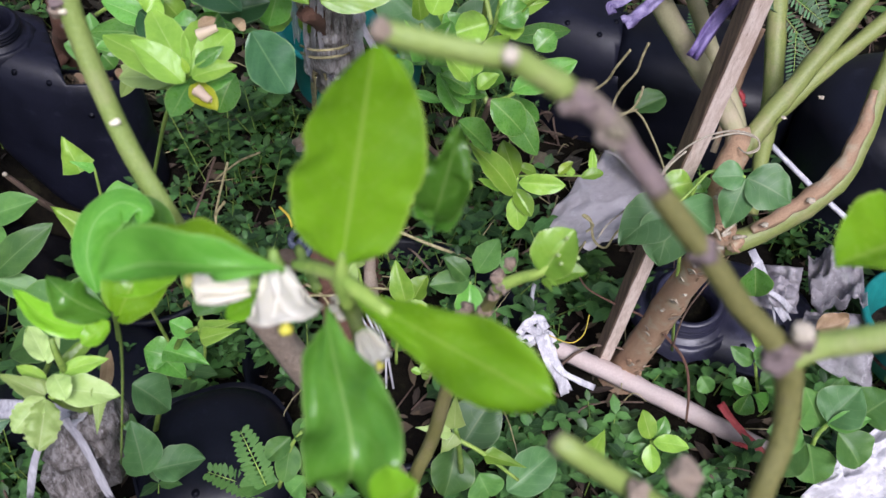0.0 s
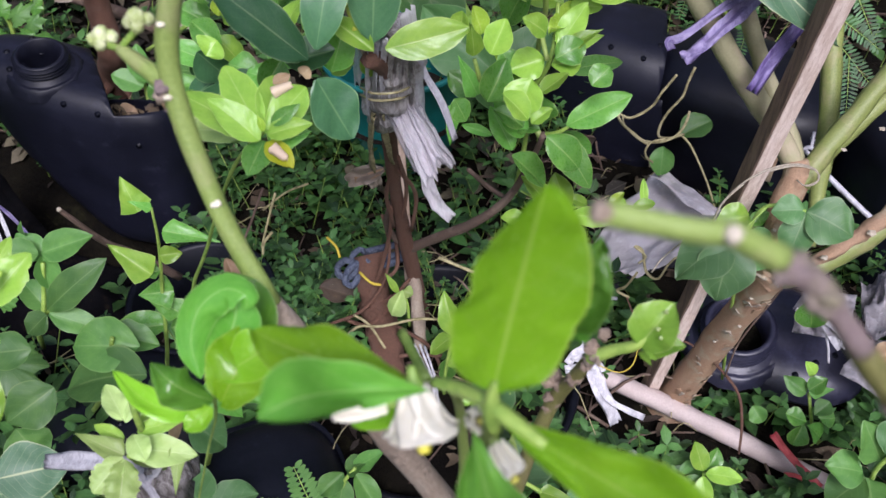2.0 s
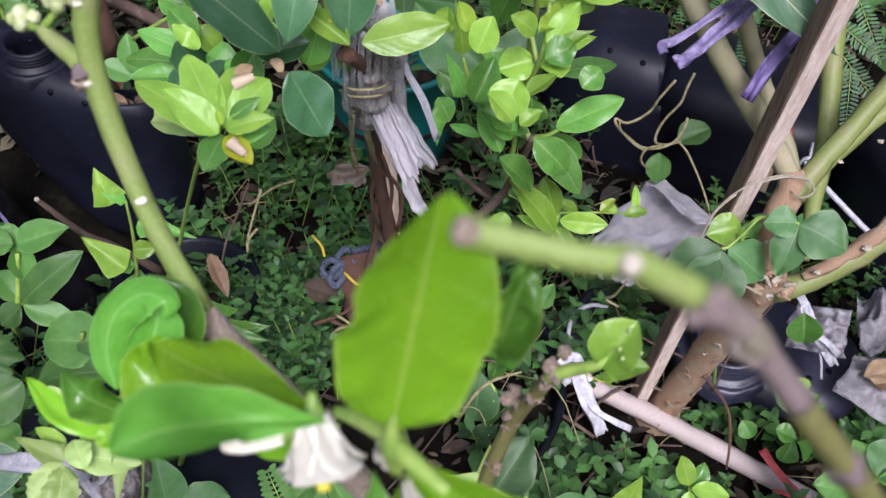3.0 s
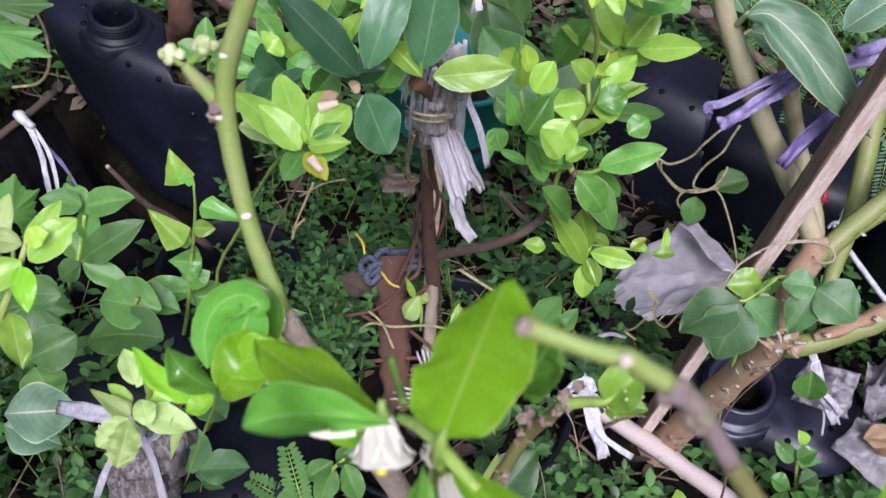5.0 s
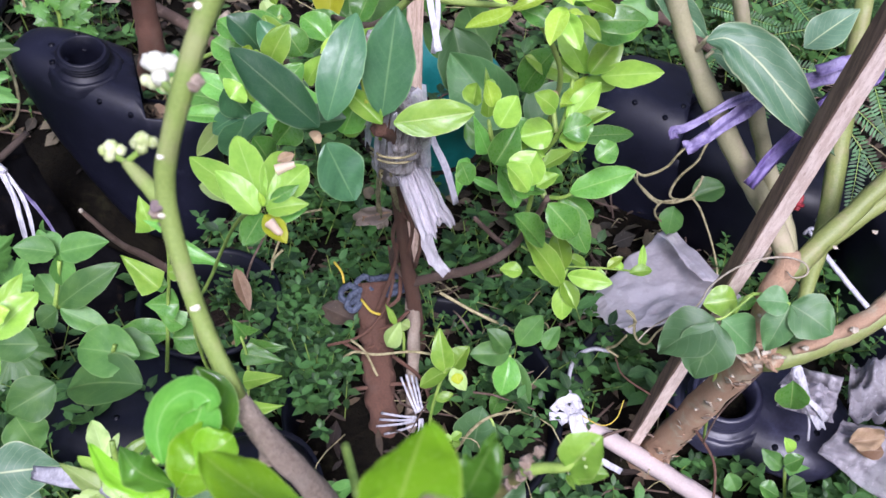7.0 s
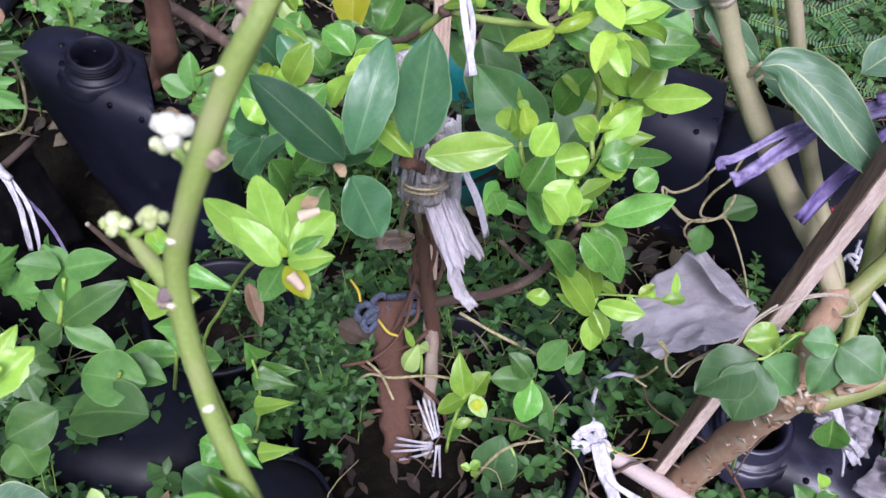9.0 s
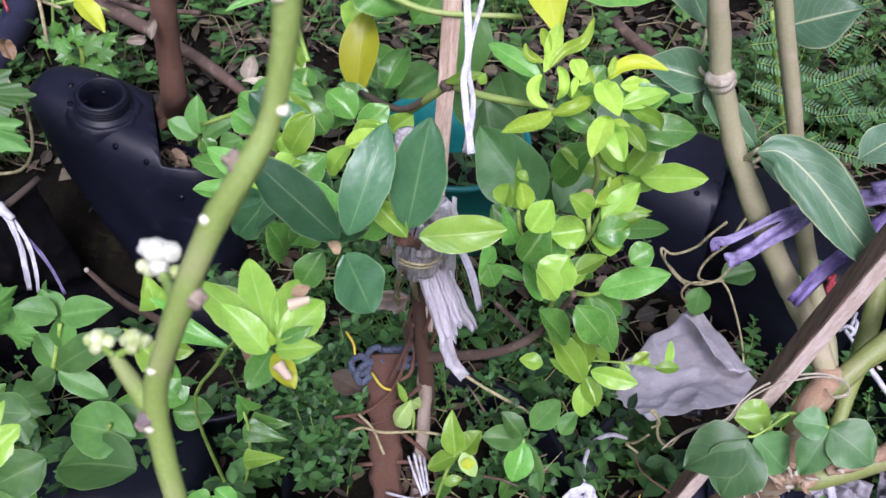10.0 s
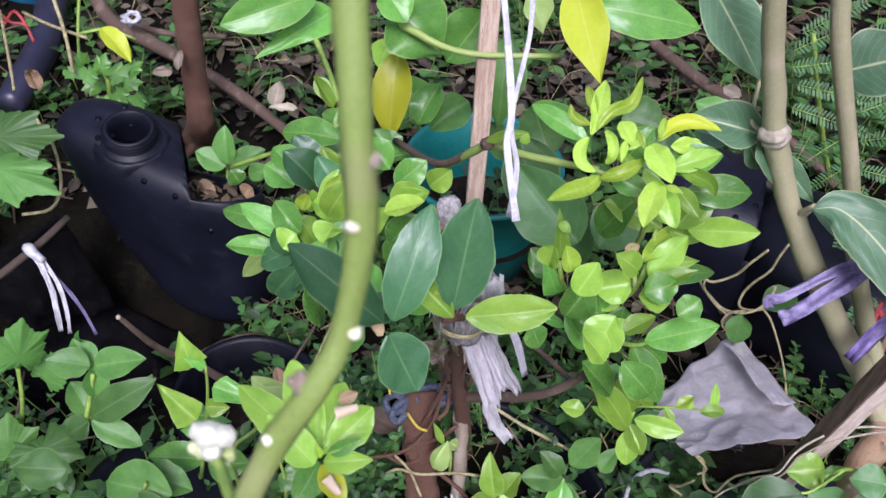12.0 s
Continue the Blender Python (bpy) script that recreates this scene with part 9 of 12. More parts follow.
leaf(arrow, (-0.3862, 0.5258, 0.4534), (-0.4000, 0.5387, 0.4818), 0.0316, (0.20, -0.16, 0.97), "arrow", FRESH, fold=0.13, bend=0.04)
leaf(arrow, (-0.3751, 0.5298, 0.4549), (-0.3919, 0.5244, 0.4671), 0.0102, (0.52, -0.51, 0.68), "arrow", GREEN, fold=0.09, bend=0.17)
leaf(arrow, (-0.3724, 0.5304, 0.4275), (-0.3209, 0.5321, 0.4187), 0.0262, (0.52, -0.33, 0.79), "arrow", GREEN, fold=0.19, bend=0.02)
leaf(arrow, (-0.3819, 0.5262, 0.3981), (-0.3611, 0.5317, 0.3990), 0.0183, (0.36, -0.61, 0.71), "ovate", FRESH, fold=0.22, bend=0.02)
leaf(arrow, (-0.3952, 0.5244, 0.3716), (-0.4344, 0.5318, 0.3999), 0.0361, (0.48, -0.58, 0.66), "arrow", FRESH, fold=0.27, bend=0.05)
leaf(arrow, (-0.3922, 0.5342, 0.3663), (-0.4131, 0.5266, 0.3635), 0.0222, (0.20, -0.24, 0.95), "arrow", GREEN, fold=0.29, bend=0.21)
leaf(arrow, (-0.3900, 0.5405, 0.3305), (-0.4234, 0.5317, 0.3291), 0.0368, (0.50, -0.55, 0.67), "arrow", GREEN, fold=0.19, bend=0.05)
leaf(arrow, (-0.3837, 0.5314, 0.3072), (-0.4224, 0.5388, 0.3217), 0.0291, (0.40, -0.34, 0.85), "arrow", GREEN, fold=0.08, bend=0.10)
leaf(arrow, (-0.4044, 0.5325, 0.2848), (-0.4589, 0.5181, 0.2825), 0.0332, (0.40, -0.20, 0.89), "ovate", GREEN, fold=0.31, bend=0.06)
leaf(arrow, (-0.4009, 0.5312, 0.2829), (-0.3646, 0.5472, 0.2767), 0.0358, (0.21, -0.62, 0.75), "ovate", GREEN, fold=0.20, bend=0.17)
leaf(arrow, (-0.3435, 0.5788, 0.2467), (-0.3553, 0.5765, 0.2744), 0.0371, (0.07, -0.44, 0.90), "arrow", GREEN, fold=0.34, bend=0.11)
leaf(arrow, (-0.3456, 0.5641, 0.2336), (-0.2953, 0.5703, 0.2292), 0.0287, (0.31, -0.41, 0.85), "arrow", GREEN, fold=0.07, bend=0.02)
leaf(arrow, (-0.3292, 0.5326, 0.2288), (-0.2861, 0.5424, 0.2429), 0.0244, (0.29, -0.35, 0.89), "arrow", FRESH, fold=0.23, bend=0.07)
leaf(arrow, (-0.3470, 0.5789, 0.2200), (-0.3015, 0.5933, 0.2241), 0.0280, (0.29, -0.42, 0.86), "arrow", GREEN, fold=0.26, bend=0.06)
stem(arrow, "stem", [(-0.3425, 0.5473, 0.1489, 0.0018), (-0.3364, 0.5552, 0.1962, 0.0018), (-0.3395, 0.5657, 0.2338, 0.0017), (-0.3461, 0.5716, 0.2543, 0.0013)], STALK)
weedl = thing("broadleaf_weed", (-0.7125, 0.6761, 0.0000), "broad-leaved weed with paired green leaves", "weed")
stem(weedl, "stem", [(-0.7125, 0.6761, 0.0, 0.003), (-0.5853, 0.5577, 0.2068, 0.0033), (-0.5554, 0.5466, 0.2593, 0.0031), (-0.5466, 0.5539, 0.2917, 0.0024), (-0.5394, 0.5623, 0.3254, 0.0024)], STALK)
stem(weedl, "stem", [(-0.5524, 0.5474, 0.2595, 0.0025), (-0.4947, 0.5932, 0.3037, 0.0019)], STALK)
leaf(weedl, (-0.5392, 0.5620, 0.3388), (-0.5784, 0.5488, 0.3483), 0.0331, (0.44, -0.14, 0.89), "ovate", WEED, fold=0.08, bend=0.09)
leaf(weedl, (-0.5348, 0.5640, 0.3398), (-0.4821, 0.5786, 0.3564), 0.0342, (0.16, -0.59, 0.79), "ovate", WEED, fold=0.28, bend=0.01)
leaf(weedl, (-0.5411, 0.5678, 0.3307), (-0.5407, 0.5555, 0.2920), 0.0279, (0.44, -0.13, 0.89), "ovate", WEED, fold=0.27, bend=0.03)
leaf(weedl, (-0.5475, 0.5696, 0.3200), (-0.5744, 0.5854, 0.3399), 0.0303, (0.57, -0.37, 0.74), "ovate", WEED, fold=0.28, bend=0.07)
leaf(weedl, (-0.5458, 0.5448, 0.2694), (-0.4812, 0.5825, 0.3186), 0.0355, (0.58, -0.15, 0.80), "ellipse", WEED, fold=0.10, bend=0.19)
leaf(weedl, (-0.5439, 0.5429, 0.2673), (-0.4910, 0.5447, 0.2447), 0.0274, (0.11, -0.47, 0.87), "ellipse", WEED, fold=0.13, bend=0.05)
leaf(weedl, (-0.5466, 0.5413, 0.2664), (-0.5696, 0.5288, 0.2458), 0.0286, (0.40, -0.28, 0.87), "ovate", WEED, fold=0.15, bend=-0.00)
leaf(weedl, (-0.5513, 0.5501, 0.2617), (-0.5815, 0.5681, 0.2842), 0.0312, (0.23, -0.22, 0.95), "ellipse", WEED, fold=0.23, bend=0.21)
leaf(weedl, (-0.5650, 0.5856, 0.3382), (-0.5594, 0.5835, 0.3626), 0.0084, (0.10, -0.51, 0.86), "lance", WEED, fold=0.16, bend=0.23)
bigweed = thing("broadleaf_weed", (-0.6048, 0.5668, 0.0000), "weed with large soft leaves over the black can", "weed")
stem(bigweed, "stem", [(-0.6048, 0.5668, 0.0, 0.003), (-0.4584, 0.4757, 0.2435, 0.0030), (-0.4252, 0.4626, 0.3209, 0.0027), (-0.4115, 0.4592, 0.3562, 0.0021)], STALK)
leaf(bigweed, (-0.3735, 0.4351, 0.3402), (-0.4514, 0.4228, 0.3170), 0.0584, (0.15, -0.04, 0.99), "ovate", WEED, fold=0.15, bend=0.22)
leaf(bigweed, (-0.3907, 0.4631, 0.3419), (-0.4548, 0.4587, 0.3370), 0.0513, (0.29, -0.45, 0.84), "ovate", WEED, fold=0.27, bend=0.19)
leaf(bigweed, (-0.4299, 0.4780, 0.3359), (-0.3855, 0.4836, 0.3185), 0.0332, (0.37, -0.17, 0.91), "ovate", WEED, fold=0.28, bend=0.01)
leaf(bigweed, (-0.4736, 0.4333, 0.3036), (-0.5130, 0.4022, 0.2829), 0.0467, (0.57, -0.28, 0.77), "ovate", WEED, fold=0.2, bend=0.14)
leaf(bigweed, (-0.5091, 0.4659, 0.3132), (-0.5580, 0.4530, 0.3111), 0.0394, (0.22, -0.41, 0.89), "ovate", WEED, fold=0.12, bend=0.04)
leaf(bigweed, (-0.5324, 0.4222, 0.2365), (-0.5134, 0.4120, 0.1960), 0.0470, (0.09, -0.32, 0.94), "ovate", WEED, fold=0.13, bend=0.05)
bushl = thing("citrus_bush", (-0.6500, 0.3841, 0.0000), "citrus bush with pale insect-bitten leaves at the plot edge", "bush")
stem(bushl, "stem", [(-0.6500, 0.3841, 0.0, 0.008), (-0.3690, 0.2255, 0.5067, 0.0040), (-0.3192, 0.2353, 0.6147, 0.0028), (-0.3033, 0.2579, 0.6594, 0.0018), (-0.3042, 0.2670, 0.6678, 0.0011)], BARK_GREEN)
leaf(bushl, (-0.2989, 0.2593, 0.6597), (-0.2831, 0.2846, 0.6739), 0.0190, (0.41, -0.29, 0.86), "ellipse", FRESH, fold=0.18, bend=0.12, nick=(0.8, 1, 0.3), teeth=0.08, nu=24)
leaf(bushl, (-0.3044, 0.2651, 0.6607), (-0.2980, 0.2939, 0.6746), 0.0124, (0.46, -0.28, 0.84), "ovate", FRESH, fold=0.15, bend=0.1, wave=0.10)
leaf(bushl, (-0.3028, 0.2623, 0.6687), (-0.3262, 0.2567, 0.6713), 0.0145, (0.29, -0.35, 0.89), "ellipse", PALE, fold=0.15, bend=0.1, wave=0.10)
leaf(bushl, (-0.2996, 0.2613, 0.6726), (-0.2877, 0.2673, 0.6783), 0.0120, (0.49, -0.30, 0.82), "ellipse", TENDER, fold=0.15, bend=0.1, wave=0.10)
leaf(bushl, (-0.3009, 0.2559, 0.6625), (-0.3133, 0.2363, 0.6555), 0.0168, (0.39, -0.40, 0.83), "ellipse", FRESH, fold=0.15, bend=0.1, wave=0.10)
leaf(bushl, (-0.3001, 0.2538, 0.6604), (-0.2857, 0.2345, 0.6507), 0.0132, (0.42, -0.46, 0.78), "ovate", LEMON, fold=0.15, bend=0.1, wave=0.10)
leaf(bushl, (-0.3018, 0.2374, 0.6403), (-0.2822, 0.2140, 0.6285), 0.0157, (0.35, -0.22, 0.91), "ellipse", FRESH, fold=0.15, bend=0.1, wave=0.10)
leaf(bushl, (-0.3240, 0.2627, 0.6599), (-0.3263, 0.2879, 0.6751), 0.0137, (0.40, -0.33, 0.86), "ovate", PALE, fold=0.15, bend=0.1, wave=0.10)
leaf(bushl, (-0.3241, 0.2444, 0.6514), (-0.3385, 0.2562, 0.6652), 0.0152, (0.48, -0.43, 0.76), "ellipse", FRESH, fold=0.15, bend=0.1, wave=0.10)
lowmango = thing("mango_seedling", (-0.6068, 0.4630, 0.0000), "low mango seedling with long dark leaves", "seedling")
stem(lowmango, "stem", [(-0.6068, 0.4630, 0.0, 0.004), (-0.5021, 0.3759, 0.1822, 0.0034), (-0.4590, 0.3500, 0.2894, 0.0030)], STALK)
leaf(lowmango, (-0.4178, 0.2880, 0.4061), (-0.3695, 0.3167, 0.3954), 0.0466, (0.64, -0.26, 0.72), "lance", MANGO, fold=0.1, bend=0.15)
leaf(lowmango, (-0.4279, 0.2895, 0.3820), (-0.3876, 0.3002, 0.3564), 0.0365, (0.40, -0.24, 0.88), "lance", MANGO, fold=0.12, bend=0.08)
maple = thing("lobed_weed", (-1.0886, 0.9630, 0.0500), "weed with hand-shaped toothed leaves", "weed")
stem(maple, "stem", [(-0.9107, 0.8054, 0.2437, 0.0045), (-0.8051, 0.7665, 0.3746, 0.0033)], STALK)
lobed_leaf(maple, (-0.7870, 0.7328, 0.3942), (-0.6764, 0.7305, 0.3913), 0.0789, (0.31, -0.20, 0.93), WEED)
lobed_leaf(maple, (-0.8147, 0.7677, 0.3920), (-0.7099, 0.7889, 0.4123), 0.0747, (0.31, -0.65, 0.69), WEED)
gourd = thing("lobed_weed", (-0.7794, 0.6282, 0.0000), "creeping weed with crinkled lobed leaves", "weed")
stem(gourd, "stem", [(-0.7310, 0.5743, 0.0529, 0.0036), (-0.6978, 0.5871, 0.1532, 0.0027), (-0.6877, 0.5997, 0.2316, 0.0026)], STALK)
lobed_leaf(gourd, (-0.6784, 0.5867, 0.2310), (-0.6746, 0.6182, 0.2869), 0.0820, (0.72, 0.01, 0.69), WEED)
lobed_leaf(gourd, (-0.6539, 0.5529, 0.1657), (-0.5979, 0.5162, 0.1450), 0.0901, (0.21, -0.21, 0.95), WEED)
lobed_leaf(gourd, (-0.6919, 0.5326, 0.1013), (-0.6957, 0.5599, 0.1691), 0.0799, (0.33, -0.22, 0.92), WEED)
lobed_leaf(gourd, (-0.6853, 0.6116, 0.1727), (-0.6577, 0.6271, 0.2215), 0.0599, (0.44, -0.04, 0.90), WEED)
dead = thing("dead_twig", (-0.5952, 0.6892, 0.2609), "dead dark twig leaning by the black can", "twig")
stem(dead, "shaft", [(-0.5515, 0.6302, 0.3352, 0.0025), (-0.5404, 0.6352, 0.3102, 0.0032), (-0.5274, 0.6494, 0.2658, 0.0040), (-0.5105, 0.6700, 0.2264, 0.0048), (-0.4823, 0.6957, 0.1621, 0.0051)], BARK_DARK)
knob(dead, "cut_tip", (-0.5484, 0.6278, 0.3365), 0.0025, SCAR, label="pale cut tip")

# ---------------------------------------------------------------- low plants in front
lowleft = thing("broadleaf_weed", (-0.4218, 0.4863, 0.0000), "weed with pointed leaves over the black can", "weed")
stem(lowleft, "stem", [(-0.4218, 0.4863, 0.0, 0.003), (-0.3183, 0.4338, 0.2800, 0.0027), (-0.2674, 0.4052, 0.3974, 0.0023), (-0.2410, 0.3910, 0.4355, 0.0017)], STALK)
leaf(lowleft, (-0.3272, 0.4042, 0.3222), (-0.3002, 0.4021, 0.2894), 0.0405, (0.45, -0.19, 0.87), "ovate", BEAN, fold=0.20, bend=0.16)
leaf(lowleft, (-0.2877, 0.4077, 0.3750), (-0.2490, 0.4040, 0.3665), 0.0332, (0.41, -0.08, 0.91), "arrow", GREEN, fold=0.25, bend=0.11)
leaf(lowleft, (-0.3048, 0.4173, 0.3588), (-0.2805, 0.4140, 0.3252), 0.0346, (0.16, -0.35, 0.93), "arrow", GREEN, fold=0.25, bend=0.19)
leaf(lowleft, (-0.2899, 0.4157, 0.3553), (-0.3121, 0.4164, 0.3589), 0.0292, (0.32, -0.55, 0.77), "ovate", GREEN, fold=0.16, bend=0.23)
leaf(lowleft, (-0.2380, 0.3849, 0.4295), (-0.2084, 0.3952, 0.4352), 0.0175, (0.31, -0.45, 0.84), "arrow", FRESH, fold=0.31, bend=0.12)
leaf(lowleft, (-0.2517, 0.3985, 0.4165), (-0.2704, 0.4027, 0.4228), 0.0180, (0.36, -0.46, 0.81), "ovate", GREEN, fold=0.27, bend=0.03)
leaf(lowleft, (-0.3483, 0.3919, 0.1769), (-0.3589, 0.4191, 0.2308), 0.0445, (0.29, -0.08, 0.95), "ellipse", BEAN, fold=0.21, bend=0.14)
leaf(lowleft, (-0.3404, 0.3971, 0.1807), (-0.2901, 0.4120, 0.1879), 0.0394, (0.42, -0.10, 0.90), "ellipse", BEAN, fold=0.21, bend=0.01)
sens = thing("feathery_weed", (-0.2557, 0.4699, 0.0000), "low weed with rows of small rounded leaflets", "weed")
stem(sens, "stem", [(-0.2280, 0.4236, 0.1222, 0.0024), (-0.2086, 0.4310, 0.1948, 0.0022), (-0.1946, 0.4346, 0.2237, 0.0016)], STALK)
feather_leaf(sens, (-0.2323, 0.4085, 0.1498), (-0.2572, 0.4349, 0.2048), 0.0171, (0.30, -0.45, 0.84), WEED)
feather_leaf(sens, (-0.2367, 0.4133, 0.1274), (-0.2909, 0.4135, 0.1621), 0.0163, (0.06, -0.12, 0.99), WEED)
leaf(sens, (-0.2096, 0.4391, 0.2024), (-0.2299, 0.4199, 0.1873), 0.0247, (0.19, -0.39, 0.90), "ellipse", WEED, fold=0.34, bend=0.12)
leaf(sens, (-0.2091, 0.4350, 0.1986), (-0.2135, 0.4103, 0.1627), 0.0260, (0.45, -0.58, 0.68), "ellipse", WEED, fold=0.11, bend=0.06)
leaf(sens, (-0.1984, 0.4406, 0.2023), (-0.1750, 0.4238, 0.1701), 0.0260, (0.36, -0.47, 0.80), "ellipse", WEED, fold=0.30, bend=0.06)
leaf(sens, (-0.1968, 0.4396, 0.2149), (-0.1670, 0.4449, 0.2433), 0.0187, (0.02, -0.63, 0.78), "ellipse", WEED, fold=0.22, bend=0.13)
leaf(sens, (-0.2048, 0.4365, 0.2131), (-0.1842, 0.4400, 0.2273), 0.0221, (-0.02, -0.32, 0.95), "ellipse", WEED, fold=0.25, bend=0.04)
leaf(sens, (-0.2214, 0.4142, 0.1536), (-0.2636, 0.4093, 0.1409), 0.0289, (0.01, -0.08, 1.00), "ellipse", WEED, fold=0.27, bend=0.07)
leaf(sens, (-0.1935, 0.4221, 0.1573), (-0.2112, 0.4118, 0.1364), 0.0289, (0.17, -0.34, 0.93), "ellipse", WEED, fold=0.33, bend=0.11)
varieg = thing("pale_weed", (-0.0460, 0.5261, 0.0000), "weed with cream-white young leaves and broad green ones", "weed")
stem(varieg, "stem", [(-0.0412, 0.4613, 0.1326, 0.0030), (-0.0429, 0.4360, 0.2325, 0.0027), (-0.0450, 0.4261, 0.2784, 0.0020)], STALK)
stem(varieg, "stem", [(-0.0429, 0.4347, 0.2449, 0.0021), (-0.0182, 0.4333, 0.2267, 0.0021), (0.0164, 0.4298, 0.1917, 0.0016)], STALK)
leaf(varieg, (-0.0460, 0.4260, 0.2784), (-0.0466, 0.4366, 0.3156), 0.0213, (0.01, -0.27, 0.96), "arrow", PALE, fold=0.16, bend=-0.01)
leaf(varieg, (-0.0487, 0.4226, 0.2756), (-0.0797, 0.4162, 0.2874), 0.0173, (0.20, -0.30, 0.93), "arrow", PALE, fold=0.16, bend=0.21)
leaf(varieg, (-0.0456, 0.4223, 0.2749), (-0.0557, 0.4077, 0.2627), 0.0205, (0.18, -0.42, 0.89), "arrow", PALE, fold=0.07, bend=0.15)
leaf(varieg, (-0.0182, 0.4333, 0.2267), (0.0226, 0.4244, 0.2270), 0.0192, (0.19, -0.26, 0.95), "arrow", FRESH, fold=0.16, bend=0.03)
leaf(varieg, (-0.0426, 0.4673, 0.1794), (-0.0133, 0.5115, 0.2163), 0.0546, (0.22, -0.28, 0.94), "ovate", BEAN, fold=0.20, bend=0.09)
leaf(varieg, (-0.0497, 0.4821, 0.1529), (-0.0568, 0.4417, 0.1165), 0.0505, (0.26, -0.07, 0.96), "ellipse", WEED, fold=0.24, bend=0.21)
leaf(varieg, (-0.0236, 0.4636, 0.1324), (-0.0097, 0.4527, 0.1069), 0.0418, (-0.08, -0.37, 0.93), "ellipse", WEED, fold=0.25, bend=0.18)
leaf(varieg, (0.0079, 0.4691, 0.0924), (0.0538, 0.5171, 0.1034), 0.0495, (0.13, -0.49, 0.86), "ellipse", BEAN, fold=0.28, bend=0.21)
sprig = thing("young_weed", (0.1775, 0.5772, 0.0000), "young weed with a star of fresh leaves", "weed")
stem(sprig, "stem", [(0.1922, 0.6023, -0.0411, 0.0029), (0.1757, 0.5950, 0.0227, 0.0027)], STALK)
leaf(sprig, (0.1724, 0.5918, 0.0339), (0.1577, 0.6095, 0.0658), 0.0244, (-0.07, -0.40, 0.91), "ellipse", FRESH, fold=0.11, bend=0.03)
leaf(sprig, (0.1761, 0.5898, 0.0315), (0.2172, 0.5850, 0.0353), 0.0231, (-0.07, -0.33, 0.94), "ellipse", FRESH, fold=0.06, bend=0.22)
leaf(sprig, (0.1730, 0.5869, 0.0292), (0.1794, 0.5626, 0.0060), 0.0218, (-0.31, -0.47, 0.83), "ellipse", FRESH, fold=0.17, bend=0.11)
leaf(sprig, (0.1774, 0.5978, 0.0250), (0.1886, 0.6195, 0.0436), 0.0234, (0.17, -0.63, 0.76), "ellipse", GREEN, fold=0.30, bend=0.22)
leaf(sprig, (0.1712, 0.5919, 0.0204), (0.1578, 0.5775, -0.0048), 0.0276, (-0.09, -0.29, 0.95), "ellipse", GREEN, fold=0.19, bend=0.10)
leaf(sprig, (0.0969, 0.5390, 0.0496), (0.1107, 0.5591, 0.0937), 0.0390, (-0.12, -0.55, 0.83), "arrow", FRESH, fold=0.16, bend=-0.00)
rightweed = thing("broadleaf_weed", (0.3594, 0.5848, 0.0000), "spreading weed with broad leaves before the white sack", "weed")
stem(rightweed, "stem", [(0.3512, 0.5675, 0.0428, 0.0033), (0.3371, 0.5681, 0.1135, 0.0025), (0.3524, 0.5776, 0.1476, 0.0024)], STALK)
leaf(rightweed, (0.3247, 0.5665, 0.1137), (0.2839, 0.5658, 0.1183), 0.0437, (-0.19, -0.18, 0.96), "ovate", WEED, fold=0.10, bend=0.07)
leaf(rightweed, (0.3284, 0.5624, 0.1094), (0.2968, 0.5453, 0.0703), 0.0473, (0.02, -0.11, 0.99), "ovate", WEED, fold=0.11, bend=0.20)
leaf(rightweed, (0.3315, 0.5628, 0.1093), (0.3485, 0.5426, 0.0612), 0.0505, (-0.28, -0.21, 0.94), "ovate", WEED, fold=0.13, bend=0.06)
leaf(rightweed, (0.3422, 0.5780, 0.1220), (0.3132, 0.5950, 0.1688), 0.0433, (-0.16, -0.58, 0.80), "ovate", WEED, fold=0.22, bend=0.09)
leaf(rightweed, (0.3408, 0.5715, 0.1436), (0.3701, 0.5968, 0.1767), 0.0548, (-0.10, -0.30, 0.95), "ovate", BEAN, fold=0.29, bend=0.02)
leaf(rightweed, (0.3410, 0.5693, 0.1415), (0.3850, 0.5741, 0.1538), 0.0244, (-0.45, -0.53, 0.71), "lance", WEED, fold=0.31, bend=0.20)
leaf(rightweed, (0.3613, 0.5759, 0.1176), (0.3894, 0.5520, 0.0918), 0.0500, (-0.00, -0.36, 0.93), "ovate", WEED, fold=0.32, bend=0.18)
leaf(rightweed, (0.3767, 0.5808, 0.1474), (0.4024, 0.5908, 0.1807), 0.0546, (-0.08, -0.44, 0.90), "ovate", WEED, fold=0.15, bend=0.05)
leaf(rightweed, (0.3606, 0.6007, 0.1132), (0.3620, 0.6221, 0.1601), 0.0379, (-0.18, -0.30, 0.94), "ovate", WEED, fold=0.13, bend=0.23)

# ---------------------------------------------------------------- back of the plot
sapling = thing("sapling", (-0.7876, 1.1765, 0.1000), "bare brown sapling trunk at the back", "tree")
stem(sapling, "trunk", [(-0.8120, 1.2080, 0.0200, 0.040), (-0.7876, 1.1765, 0.1000, 0.029), (-0.7600, 1.1400, 0.1500, 0.0230), (-0.7438, 1.1182, 0.1949, 0.0205), (-0.7390, 1.1147, 0.2636, 0.0187), (-0.7232, 1.0988, 0.3558, 0.0184), (-0.7103, 1.0872, 0.4527, 0.0180), (-0.6930, 1.0695, 0.5427, 0.0168)], BARK_RED, "", 20, 0.08, 8)
